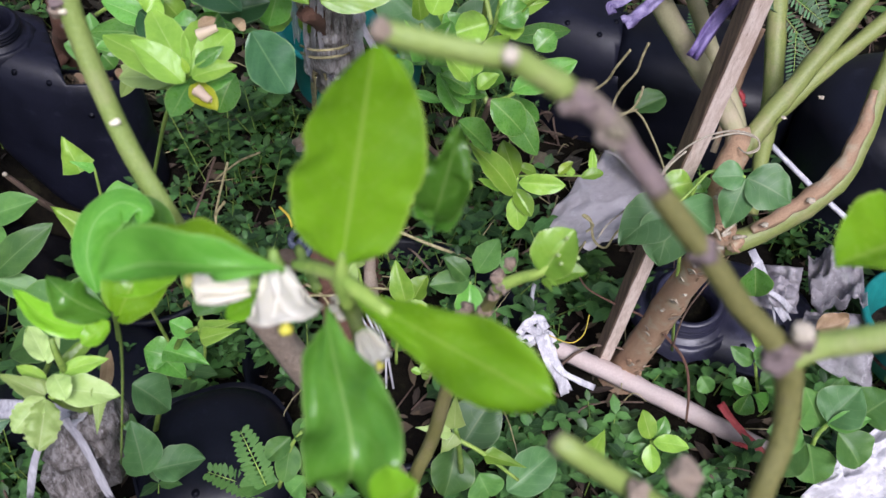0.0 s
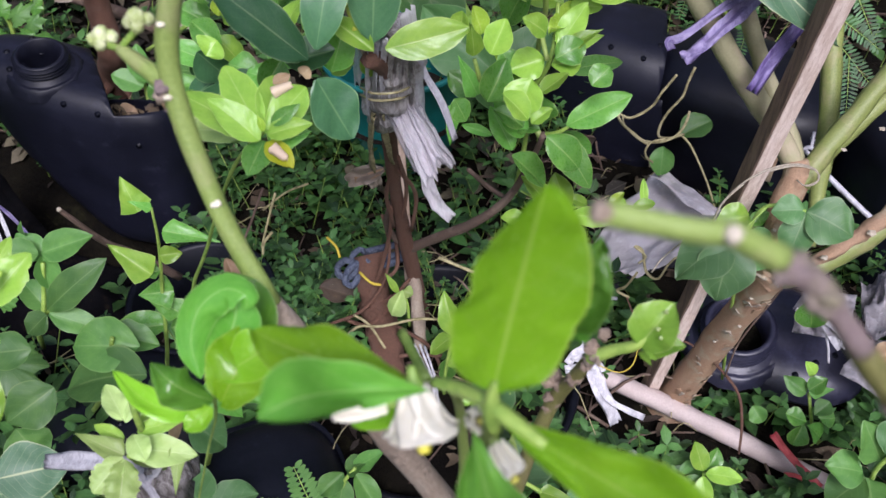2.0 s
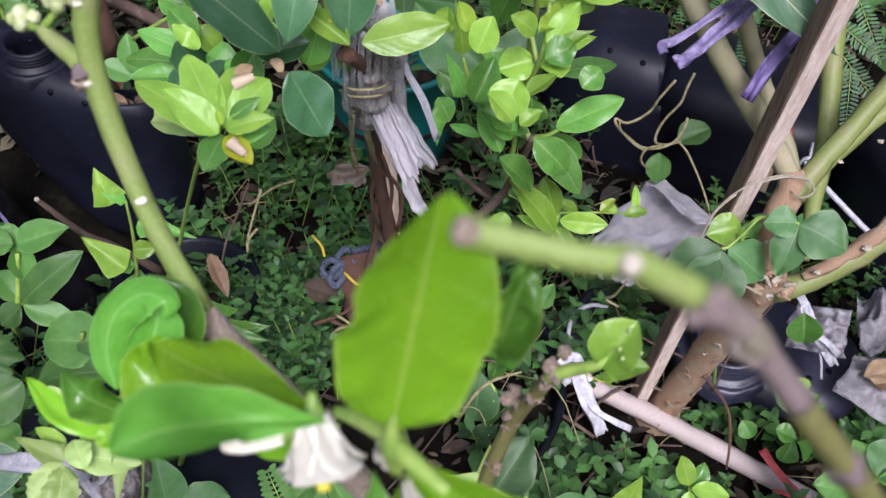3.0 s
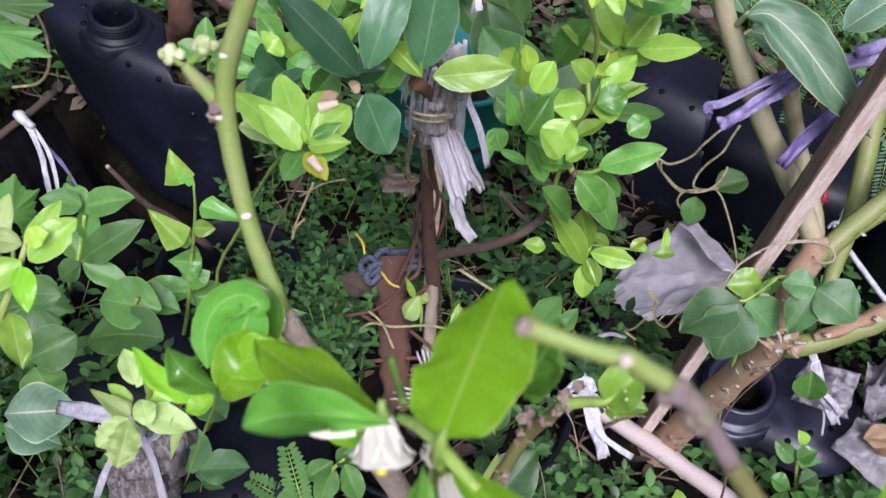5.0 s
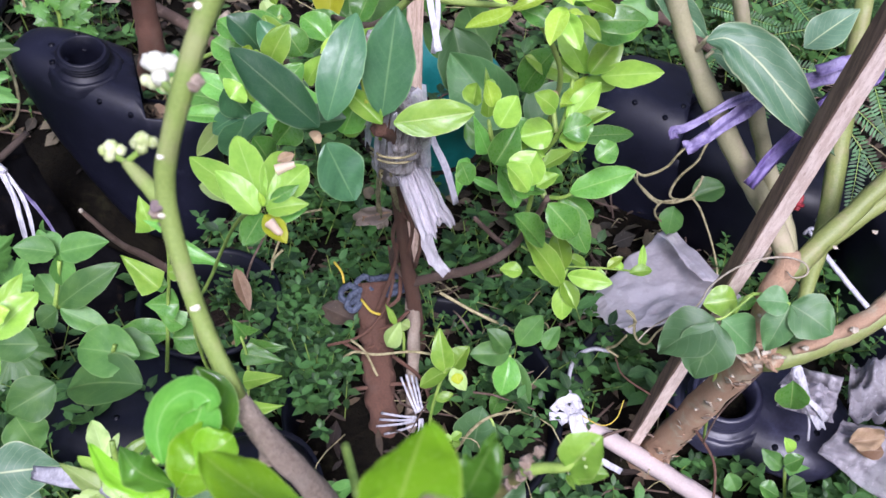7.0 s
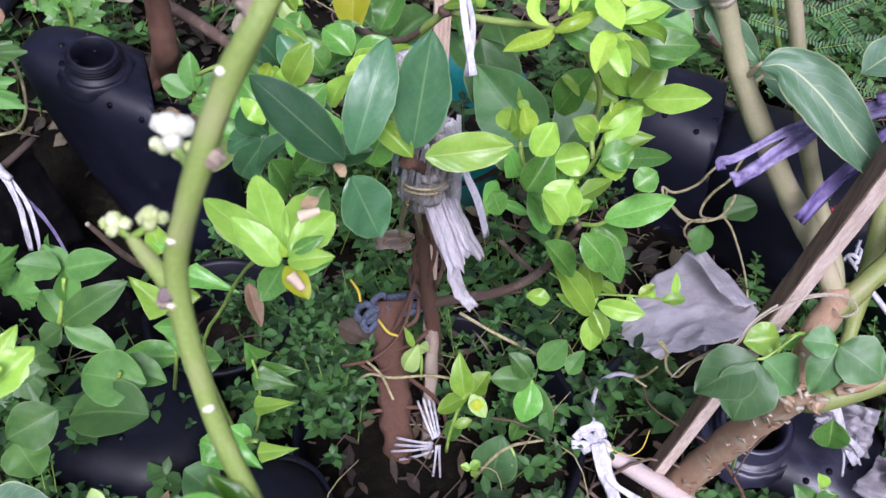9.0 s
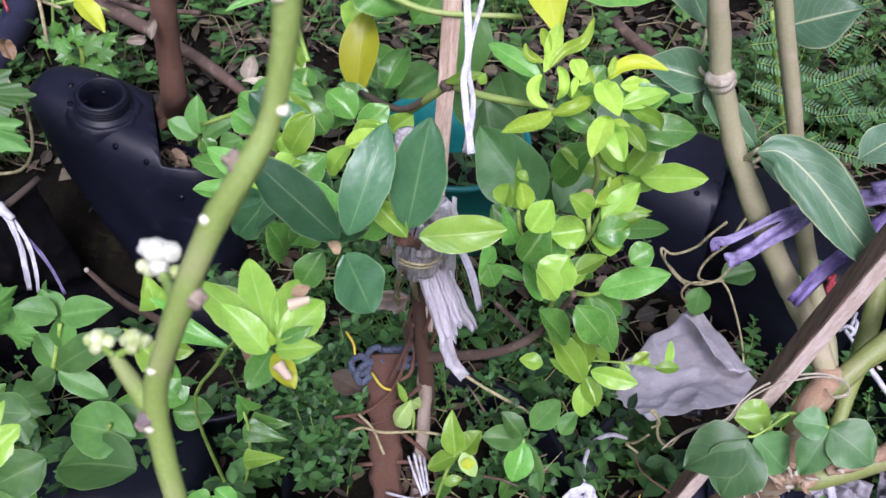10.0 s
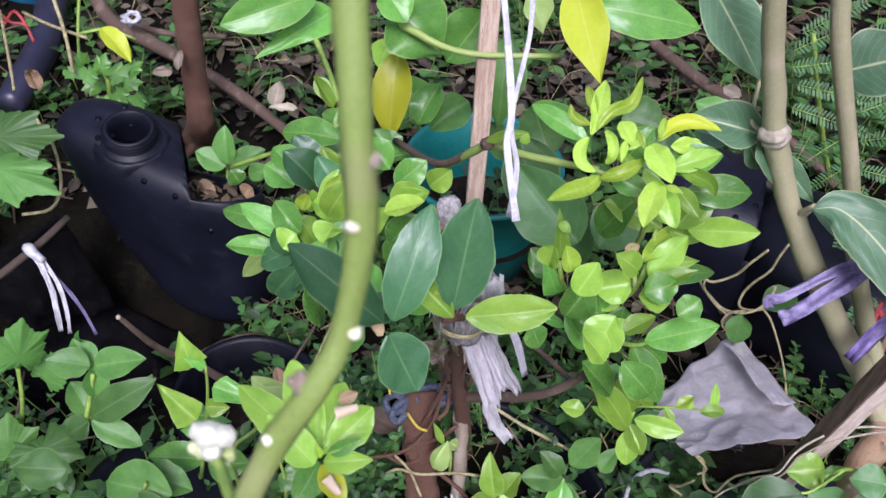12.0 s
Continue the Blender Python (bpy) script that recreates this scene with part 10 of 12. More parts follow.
for turn in (0.6, 2.1, 3.6, 4.6, 5.5):
    c, q = math.cos(turn), math.sin(turn)
    stem(sapling, "root", [(-0.7800 + 0.006 * c, 1.1680 + 0.006 * q, 0.120, 0.010), (-0.7900 + 0.030 * c, 1.1800 + 0.030 * q, 0.088, 0.008), (-0.7960 + 0.055 * c, 1.1850 + 0.055 * q, 0.070, 0.005), (-0.8000 + 0.09 * c, 1.1900 + 0.09 * q, 0.050, 0.003)], BARK_RED, "", 10, 0.25)
fallen = thing("fallen_branch", (-0.7142, 1.2162, 0.1570), "long fallen dead branch on leaf litter", "branch")
stem(fallen, "shaft", [(-1.0861, 1.3508, 0.2111, 0.0118), (-1.0144, 1.2950, 0.1965, 0.0124), (-0.9221, 1.2613, 0.1970, 0.0121), (-0.8185, 1.2284, 0.1953, 0.0101), (-0.7177, 1.1914, 0.1904, 0.0099), (-0.6084, 1.1455, 0.1753, 0.0080)], BARK_DARK)
knob(fallen, "cut_end", (-0.6023, 1.1373, 0.1799), 0.0088, SCAR, label="pale cut end")
stem(fallen, "side_branch", [(-1.0098, 1.2966, 0.1967, 0.0062), (-0.8991, 1.2958, 0.1952, 0.0053), (-0.7864, 1.2926, 0.2186, 0.0043)], BARK_DARK)
fallen2 = thing("fallen_branch", (-0.0248, 1.5796, 0.1766), "fallen brown branch under the mango", "branch")
stem(fallen2, "shaft", [(-0.1256, 1.6574, 0.1636, 0.0101), (-0.0640, 1.5884, 0.1671, 0.0113), (0.0025, 1.5235, 0.1731, 0.0109), (0.0828, 1.4622, 0.1789, 0.0097), (0.1712, 1.4008, 0.1685, 0.0087), (0.2302, 1.3553, 0.1529, 0.0071)], BARK_DARK)
backlime = thing("citrus_bush", (-0.7386, 2.0680, 0.0500), "citrus bush with large leaves hanging into view", "bush")
stem(backlime, "branch", [(-0.3722, 0.9856, 0.6180, 0.0053), (-0.3271, 0.8628, 0.6175, 0.0043), (-0.2958, 0.8385, 0.6147, 0.0037), (-0.2463, 0.8407, 0.6040, 0.0031), (-0.1659, 0.8650, 0.6057, 0.0026)], BARK_GREEN)
leaf(backlime, (-0.3266, 0.8701, 0.5688), (-0.3181, 0.8231, 0.4954), 0.0432, (-0.02, -0.50, 0.87), "ellipse", YELLOW, fold=0.12, bend=0.14)
leaf(backlime, (-0.1644, 0.8639, 0.6875), (-0.1180, 0.7914, 0.6362), 0.0404, (-0.21, -0.56, 0.80), "lance", YELLOW, fold=0.12, bend=0.00)
leaf(backlime, (-0.3792, 0.8015, 0.6575), (-0.4433, 0.7413, 0.6461), 0.0395, (0.39, -0.74, 0.54), "ellipse", GREEN, fold=0.15, bend=0.13)
leaf(backlime, (-0.3759, 0.8283, 0.6259), (-0.4257, 0.7604, 0.6037), 0.0363, (0.32, -0.74, 0.59), "arrow", GREEN, fold=0.12, bend=0.14)
leaf(backlime, (-0.3254, 0.8581, 0.6266), (-0.2761, 0.8488, 0.5914), 0.0695, (0.11, -0.64, 0.76), "ovate", GREEN, fold=0.21, bend=0.07)
leaf(backlime, (-0.3299, 0.8403, 0.6529), (-0.3027, 0.8259, 0.6325), 0.0359, (0.56, -0.62, 0.55), "ellipse", GREEN, fold=0.19, bend=0.05)
leaf(backlime, (-0.2495, 0.9066, 0.6103), (-0.2783, 0.8774, 0.5630), 0.0556, (0.51, -0.58, 0.64), "ovate", GREEN, fold=0.10, bend=0.16)
leaf(backlime, (-0.1555, 0.9788, 0.5974), (-0.0455, 1.0155, 0.5752), 0.0523, (0.03, -0.73, 0.68), "ovate", GREEN, fold=0.10, bend=0.10)
leaf(backlime, (-0.2166, 0.9530, 0.6170), (-0.1974, 0.9433, 0.5753), 0.0341, (0.17, -0.41, 0.90), "lance", PALE, fold=0.22, bend=-0.01)
leaf(backlime, (-0.2444, 1.0007, 0.5296), (-0.2360, 0.9558, 0.4305), 0.0510, (0.12, -0.53, 0.84), "lance", WEED, fold=0.15, bend=0.23)
leaf(backlime, (-0.3909, 0.8488, 0.4963), (-0.4114, 0.8494, 0.5299), 0.0176, (0.32, -0.33, 0.89), "ellipse", FRESH, fold=0.33, bend=0.01)
leaf(backlime, (-0.3434, 0.8913, 0.5649), (-0.3502, 0.8760, 0.5387), 0.0289, (0.43, -0.51, 0.75), "ovate", FRESH, fold=0.07, bend=-0.00)
leaf(backlime, (-0.2015, 0.9128, 0.4650), (-0.1724, 0.8874, 0.3786), 0.0687, (0.21, -0.48, 0.85), "ovate", BEAN, fold=0.32, bend=0.12)
leaf(backlime, (-0.2871, 1.0150, 0.4152), (-0.3241, 0.9768, 0.3895), 0.0481, (0.22, -0.52, 0.83), "ovate", WEED, fold=0.29, bend=0.24)
leaf(backlime, (-0.0515, 0.9830, 0.4635), (-0.0492, 0.9410, 0.4241), 0.0562, (-0.12, -0.65, 0.75), "ovate", BEAN, fold=0.08, bend=0.02)
leaf(backlime, (-0.1132, 0.9295, 0.3606), (-0.1194, 0.9183, 0.2826), 0.0537, (-0.21, -0.49, 0.85), "ovate", BEAN, fold=0.23, bend=0.23)
leaf(backlime, (0.0310, 1.1396, 0.3791), (-0.0240, 1.1434, 0.3968), 0.0431, (-0.15, -0.43, 0.89), "ovate", WEED, fold=0.16, bend=0.02)
leaf(backlime, (-0.1056, 1.0585, 0.4087), (-0.0499, 1.0663, 0.4015), 0.0619, (-0.18, -0.56, 0.81), "ovate", WEED, fold=0.24, bend=0.04)
leaf(backlime, (-0.3788, 1.0059, 0.4305), (-0.3145, 0.9903, 0.3995), 0.0481, (-0.08, -0.77, 0.63), "ellipse", GREEN, fold=0.21, bend=-0.02)
leaf(backlime, (-0.3502, 1.0533, 0.3977), (-0.3494, 1.0099, 0.3573), 0.0431, (-0.09, -0.59, 0.80), "ellipse", WEED, fold=0.07, bend=0.19)
leaf(backlime, (-0.1121, 0.8488, 0.3922), (-0.1986, 0.8880, 0.4478), 0.0781, (-0.26, -0.62, 0.74), "ovate", BEAN, fold=0.30, bend=0.10)
leaf(backlime, (-0.0906, 0.8666, 0.3763), (-0.0593, 0.9176, 0.4167), 0.0574, (-0.06, -0.61, 0.79), "ovate", BEAN, fold=0.18, bend=0.12)
leaf(backlime, (-0.1715, 0.9654, 0.4031), (-0.2097, 1.0176, 0.4324), 0.0613, (-0.01, -0.79, 0.62), "ovate", WEED, fold=0.13, bend=0.17)
leaf(backlime, (-0.2179, 0.9628, 0.3833), (-0.2566, 0.9871, 0.4145), 0.0412, (0.40, -0.51, 0.76), "ovate", WEED, fold=0.15, bend=0.23)
stem(backlime, "petiole", [(-0.3182, 0.8625, 0.6012, 0.0016), (-0.3242, 0.8683, 0.5803, 0.0017), (-0.3263, 0.8694, 0.5680, 0.0017)], STALK)
stem(backlime, "petiole", [(-0.4459, 0.9213, 0.5360, 0.0031), (-0.4106, 0.8827, 0.5189, 0.0030), (-0.3868, 0.8547, 0.5006, 0.0030)], STALK)
stem(backlime, "petiole", [(-0.4896, 0.7931, 0.4287, 0.0024), (-0.4407, 0.7956, 0.4599, 0.0024), (-0.3971, 0.8025, 0.4828, 0.0029), (-0.3676, 0.8096, 0.5094, 0.0028)], STALK)
fern = thing("feathery_tree", (0.2476, 1.7572, 0.0800), "feathery-leaved seedling tree behind the mango", "seedling")
stem(fern, "stem", [(0.2279, 1.3780, 0.1329, 0.0045), (0.1468, 1.2725, 0.3335, 0.0039), (0.0904, 1.2009, 0.4897, 0.0027)], STALK)
feather_leaf(fern, (0.0753, 1.1981, 0.4634), (0.1256, 1.2113, 0.5028), 0.0125, (-0.16, -0.80, 0.57), FERN, 14, 0.13)
feather_leaf(fern, (0.0799, 1.2013, 0.4374), (0.1507, 1.2065, 0.4642), 0.0125, (0.08, -0.77, 0.63), FERN, 16, 0.13)
feather_leaf(fern, (0.0948, 1.2073, 0.4113), (0.1843, 1.1957, 0.4177), 0.0125, (-0.12, -0.78, 0.61), FERN, 20, 0.13)
feather_leaf(fern, (0.0980, 1.2032, 0.3790), (0.1917, 1.1854, 0.3786), 0.0125, (-0.22, -0.69, 0.69), FERN, 21, 0.13)
feather_leaf(fern, (0.1649, 1.1477, 0.3936), (0.1026, 1.0732, 0.3810), 0.0125, (-0.36, -0.42, 0.83), FERN, 21, 0.13)
feather_leaf(fern, (0.1754, 1.1892, 0.4016), (0.2386, 1.2085, 0.4434), 0.0125, (-0.31, -0.71, 0.63), FERN, 17, 0.13)
feather_leaf(fern, (0.1887, 1.1829, 0.3645), (0.2680, 1.1929, 0.3935), 0.0125, (-0.28, -0.66, 0.70), FERN, 18, 0.13)
feather_leaf(fern, (0.2024, 1.1757, 0.3267), (0.2810, 1.1624, 0.3342), 0.0125, (0.06, -0.66, 0.75), FERN, 17, 0.13)
feather_leaf(fern, (0.2006, 1.1115, 0.3509), (0.1829, 1.0300, 0.3205), 0.0125, (-0.12, -0.50, 0.86), FERN, 19, 0.13)
feather_leaf(fern, (0.1815, 1.2237, 0.4319), (0.2059, 1.2449, 0.4854), 0.0125, (-0.05, -0.87, 0.49), FERN, 14, 0.13)
feather_leaf(fern, (0.0853, 1.2537, 0.4567), (0.1495, 1.2797, 0.5044), 0.0125, (-0.31, -0.79, 0.53), FERN, 18, 0.13)
feather_leaf(fern, (0.1334, 1.1924, 0.3599), (0.1070, 1.1039, 0.3251), 0.0125, (-0.26, -0.50, 0.83), FERN, 21, 0.13)
feather_leaf(fern, (0.1959, 1.1844, 0.4195), (0.2395, 1.1363, 0.4040), 0.0125, (-0.25, -0.59, 0.77), FERN, 15, 0.13)
feather_leaf(fern, (0.1638, 1.2612, 0.4711), (0.2204, 1.2686, 0.5037), 0.0125, (-0.37, -0.49, 0.79), FERN, 14, 0.13)
feather_leaf(fern, (0.2011, 1.1704, 0.3498), (0.1432, 1.1047, 0.3441), 0.0125, (-0.26, -0.54, 0.80), FERN, 19, 0.13)
feather_leaf(fern, (0.2486, 0.9898, 0.4374), (0.3089, 1.0200, 0.4531), 0.0125, (-0.59, -0.53, 0.62), FERN, 15, 0.13)
feather_leaf(fern, (0.2605, 0.9732, 0.4197), (0.3213, 0.9532, 0.3894), 0.0125, (0.07, -0.76, 0.65), FERN, 15, 0.13)
feather_leaf(fern, (0.2629, 0.9540, 0.4017), (0.3184, 0.9183, 0.3579), 0.0125, (-0.29, -0.60, 0.74), FERN, 17, 0.13)
feather_leaf(fern, (0.2844, 0.9398, 0.3844), (0.2893, 0.8909, 0.3384), 0.0125, (-0.00, -0.53, 0.85), FERN, 15, 0.13)
feather_leaf(fern, (0.2849, 0.9944, 0.4344), (0.3174, 0.9528, 0.3896), 0.0125, (-0.20, -0.62, 0.76), FERN, 15, 0.13)
feather_leaf(fern, (0.2061, 0.9044, 0.3675), (0.1846, 0.8773, 0.3468), 0.0125, (0.05, -0.66, 0.75), FERN, 12, 0.13)
leftvine = thing("green_vine", (-0.8470, 0.8490, 0.2676), "thin brown vine looping beside the can", "vine")
stem(leftvine, "strand", [(-0.8181, 0.8705, 0.3494, 0.0020), (-0.7718, 0.8394, 0.3363, 0.0020), (-0.7446, 0.8029, 0.3094, 0.0020), (-0.7495, 0.7800, 0.2896, 0.0020), (-0.7810, 0.7644, 0.2833, 0.0020)], VINE)
stem(leftvine, "strand", [(-1.0360, 1.0859, 0.3275, 0.0024), (-0.9722, 1.0110, 0.3111, 0.0023), (-0.9386, 0.9677, 0.2901, 0.0022)], VINE)
redtwine = thing("red_twine", (-1.0572, 1.1187, 0.2940), "scrap of red twine on the pipe", "twine")
stem(redtwine, "strand", [(-1.0708, 1.1176, 0.2965, 0.0024), (-1.0368, 1.1004, 0.2995, 0.0024), (-1.0152, 1.1041, 0.2974, 0.0024), (-0.9964, 1.0906, 0.2801, 0.0024)], RED)
stem(redtwine, "strand", [(-1.0611, 1.1041, 0.2816, 0.0024), (-1.0370, 1.1134, 0.3116, 0.0024), (-1.0100, 1.1025, 0.2946, 0.0024)], RED)
lefttape = thing("plastic_tape", (-0.6916, 0.6808, 0.2799), "loose white plastic tape tied to a stick", "tape")
ribbon(lefttape, "strip", [(-0.7358, 0.7146, 0.2890), (-0.7138, 0.7032, 0.2794), (-0.6988, 0.6918, 0.2575), (-0.6917, 0.6811, 0.2313), (-0.6857, 0.6697, 0.2046)], 0.0065, (0.43, -0.45, 0.80), TAPE, "crumpled white tape", ripple=0.6, steps=8)
ribbon(lefttape, "strip", [(-0.7355, 0.7166, 0.2853), (-0.7137, 0.7088, 0.2777), (-0.6949, 0.6998, 0.2586), (-0.6814, 0.6858, 0.2303), (-0.6747, 0.6712, 0.2032)], 0.0048, (0.26, -0.46, 0.85), TAPE, "crumpled white tape", ripple=0.7, steps=8)
ribbon(lefttape, "strip", [(-0.7221, 0.7123, 0.2692), (-0.6926, 0.7042, 0.2509), (-0.6680, 0.6956, 0.2250), (-0.6488, 0.6852, 0.1959)], 0.0035, (0.65, -0.24, 0.72), RAFFIA, ripple=0.5)
stem(lefttape, "knot", [(-0.7386, 0.7117, 0.2926, 0.0040), (-0.7317, 0.7120, 0.2911, 0.0070), (-0.7237, 0.7096, 0.2867, 0.0060), (-0.7116, 0.7076, 0.2817, 0.0040)], TAPE)
stem(lefttape, "stick", [(-0.7783, 0.6684, 0.2492, 0.0049), (-0.7386, 0.7245, 0.2770, 0.0049), (-0.7269, 0.7794, 0.2832, 0.0042)], DARKSTICK)

# ---------------------------------------------------------------- seedlings round the stump, dry leaves
paleseed = thing("pale_seedling", (-0.1371, 0.6406, 0.0600), "pale yellow-green seedling beside the stump", "seedling")
stem(paleseed, "stem", [(-0.1432, 0.6363, 0.0635, 0.0021), (-0.1420, 0.6464, 0.1003, 0.0020), (-0.1330, 0.6600, 0.1524, 0.0020), (-0.1244, 0.6633, 0.1604, 0.0020)], STALK)
leaf(paleseed, (-0.1324, 0.6602, 0.1524), (-0.1488, 0.6887, 0.1964), 0.0287, (0.07, -0.60, 0.80), "ovate", FRESH, fold=0.28, bend=0.21)
leaf(paleseed, (-0.1232, 0.6637, 0.1605), (-0.1097, 0.6828, 0.1822), 0.0300, (-0.15, -0.37, 0.92), "ovate", FRESH, fold=0.27, bend=0.14)
leaf(paleseed, (-0.1253, 0.6620, 0.1594), (-0.1035, 0.6508, 0.1373), 0.0209, (-0.16, -0.40, 0.90), "ovate", PALE, fold=0.20, bend=0.11)
leaf(paleseed, (-0.1273, 0.6633, 0.1542), (-0.1592, 0.6450, 0.1305), 0.0237, (-0.19, -0.21, 0.96), "ellipse", FRESH, fold=0.11, bend=0.14)
leaf(paleseed, (-0.1388, 0.6444, 0.1116), (-0.1193, 0.6551, 0.1172), 0.0134, (-0.04, -0.52, 0.85), "ellipse", FRESH, fold=0.07, bend=0.22)
leaf(paleseed, (-0.1350, 0.6532, 0.1189), (-0.1430, 0.6424, 0.0829), 0.0229, (0.08, -0.39, 0.92), "round", GREEN, fold=0.22, bend=-0.02)
leaf(paleseed, (-0.1183, 0.6564, 0.1596), (-0.1124, 0.6483, 0.1508), 0.0156, (0.18, -0.63, 0.76), "ovate", YELLOW, fold=0.22, bend=0.15)
palecurl = thing("pale_seedling", (-0.2136, 0.7268, 0.0600), "folded pale young leaf shoot on the stump", "seedling")
stem(palecurl, "stem", [(-0.1914, 0.6830, 0.1315, 0.0020), (-0.1935, 0.6882, 0.1644, 0.0020), (-0.2001, 0.6925, 0.1837, 0.0020)], STALK)
leaf(palecurl, (-0.1992, 0.6938, 0.1847), (-0.2116, 0.6587, 0.1687), 0.0290, (0.46, -0.25, 0.85), "obovate", PALE, fold=0.6, curl=1.2, bend=0.01)
leaf(palecurl, (-0.2031, 0.6891, 0.1811), (-0.2198, 0.6980, 0.2070), 0.0092, (0.21, -0.41, 0.89), "lance", FRESH, fold=0.08, bend=0.11)
leaf(palecurl, (-0.1976, 0.6933, 0.1839), (-0.1864, 0.6918, 0.1800), 0.0172, (0.05, -0.57, 0.82), "ovate", PALE, fold=0.33, bend=0.17)
stumpweed = thing("broadleaf_weed", (-0.0522, 0.7577, 0.0200), "weed with oval soft leaves behind the stump", "weed")
stem(stumpweed, "stem", [(-0.0426, 0.7056, 0.0640, 0.0021), (-0.0548, 0.7112, 0.1134, 0.0021), (-0.0636, 0.7192, 0.1366, 0.0020)], STALK)
leaf(stumpweed, (-0.0639, 0.7201, 0.1375), (-0.1109, 0.7003, 0.1435), 0.0325, (0.25, -0.53, 0.81), "ellipse", WEED, fold=0.22, bend=0.10)
leaf(stumpweed, (-0.0629, 0.7173, 0.1347), (-0.0633, 0.6809, 0.1010), 0.0354, (0.24, -0.54, 0.80), "ellipse", GREEN, fold=0.24, bend=0.20)
leaf(stumpweed, (-0.0666, 0.7213, 0.1392), (-0.0969, 0.7273, 0.1654), 0.0285, (-0.07, -0.44, 0.89), "ellipse", WEED, fold=0.33, bend=0.23)
leaf(stumpweed, (-0.0591, 0.7170, 0.1335), (-0.0266, 0.6877, 0.0853), 0.0233, (-0.23, -0.25, 0.94), "ellipse", WEED, fold=0.20, bend=0.00)
leaf(stumpweed, (-0.0575, 0.7485, 0.1210), (-0.0335, 0.7701, 0.1634), 0.0347, (0.15, -0.47, 0.87), "ellipse", WEED, fold=0.08, bend=0.04)
leaf(stumpweed, (-0.0627, 0.6987, 0.0897), (-0.0713, 0.6777, 0.0583), 0.0237, (0.20, -0.38, 0.90), "ovate", GREEN, fold=0.24, bend=0.08)
leaf(stumpweed, (-0.0364, 0.7711, 0.1373), (-0.0639, 0.7651, 0.1378), 0.0210, (0.24, -0.43, 0.87), "round", WEED, fold=0.24, bend=-0.01)
leaf(stumpweed, (-0.0224, 0.7543, 0.1185), (-0.0097, 0.7795, 0.1391), 0.0238, (-0.01, -0.16, 0.99), "ovate", WEED, fold=0.14, bend=0.22)
frontleaf = thing("broadleaf_weed", (-0.0783, 0.6524, 0.0200), "weed with one broad upright leaf and pale buds", "weed")
stem(frontleaf, "stem", [(-0.1016, 0.6002, 0.0761, 0.0020), (-0.0878, 0.6116, 0.1112, 0.0019), (-0.0672, 0.6255, 0.1334, 0.0019), (-0.0337, 0.6346, 0.1482, 0.0013)], VINE)
leaf(frontleaf, (-0.0804, 0.6018, 0.0866), (-0.0784, 0.6313, 0.1413), 0.0559, (-0.15, -0.21, 0.97), "ovate", BEAN, fold=0.07, bend=0.05)
leaf(frontleaf, (-0.1062, 0.5999, 0.1044), (-0.0971, 0.6087, 0.1106), 0.0117, (0.08, -0.07, 0.99), "round", FRESH, fold=0.19, bend=0.21)
leaf(frontleaf, (-0.1059, 0.5990, 0.1036), (-0.1179, 0.5997, 0.1068), 0.0104, (-0.13, -0.13, 0.98), "round", FRESH, fold=0.28, bend=0.07)
leaf(frontleaf, (-0.1055, 0.5981, 0.1027), (-0.0958, 0.5982, 0.1006), 0.0104, (0.10, -0.56, 0.82), "round", FRESH, fold=0.29, bend=0.01)
stem(frontleaf, "tendril", [(-0.0669, 0.6247, 0.1325, 0.0016), (-0.0594, 0.6177, 0.1244, 0.0016), (-0.0606, 0.6100, 0.1175, 0.0019)], STALK)
stumpvine = thing("dry_vine", (-0.2337, 0.7049, 0.0800), "thin pale vine lying across the stump", "vine")
stem(stumpvine, "strand", [(-0.2612, 0.6566, 0.1363, 0.0018), (-0.2467, 0.6597, 0.1498, 0.0017), (-0.2194, 0.6582, 0.1562, 0.0017), (-0.1820, 0.6711, 0.1597, 0.0017), (-0.1555, 0.6824, 0.1505, 0.0016)], VINE)
stem(stumpvine, "strand", [(-0.2572, 0.6743, 0.1518, 0.0016), (-0.2349, 0.6624, 0.1497, 0.0016), (-0.2143, 0.6461, 0.1299, 0.0016)], VINE)
stem(stumpvine, "strand", [(-0.2313, 0.7532, 0.2469, 0.0020), (-0.2224, 0.7391, 0.2042, 0.0020), (-0.2283, 0.7128, 0.1673, 0.0020), (-0.2504, 0.6852, 0.1466, 0.0020), (-0.2881, 0.6732, 0.1300, 0.0021)], BARK_RED, "reddish thin runner")
stem(stumpvine, "strand", [(-0.2553, 0.7123, 0.1867, 0.0016), (-0.2385, 0.6994, 0.1848, 0.0016), (-0.2264, 0.6997, 0.1823, 0.0016)], YELLOWSTRING, "yellow runner")
stem(stumpvine, "strand", [(-0.2999, 0.7420, 0.2104, 0.0016), (-0.2857, 0.7294, 0.2093, 0.0016), (-0.2802, 0.7209, 0.2002, 0.0016)], YELLOWSTRING, "yellow runner")
thinstick = thing("dead_twig", (-0.1183, 0.7793, 0.1355), "thin pale dead twig on the weeds", "twig")
stem(thinstick, "shaft", [(-0.1698, 0.7755, 0.1572, 0.0021), (-0.1240, 0.7701, 0.1420, 0.0021), (-0.0779, 0.7731, 0.1207, 0.0021), (-0.0559, 0.7770, 0.1056, 0.0022)], VINE)
canweed2 = thing("broadleaf_weed", (0.3203, 0.7190, 0.0000), "low weed with small pale leaves before the can neck", "weed")
stem(canweed2, "stem", [(0.3183, 0.6876, -0.0048, 0.0022), (0.2969, 0.6987, 0.0645, 0.0021)], STALK)
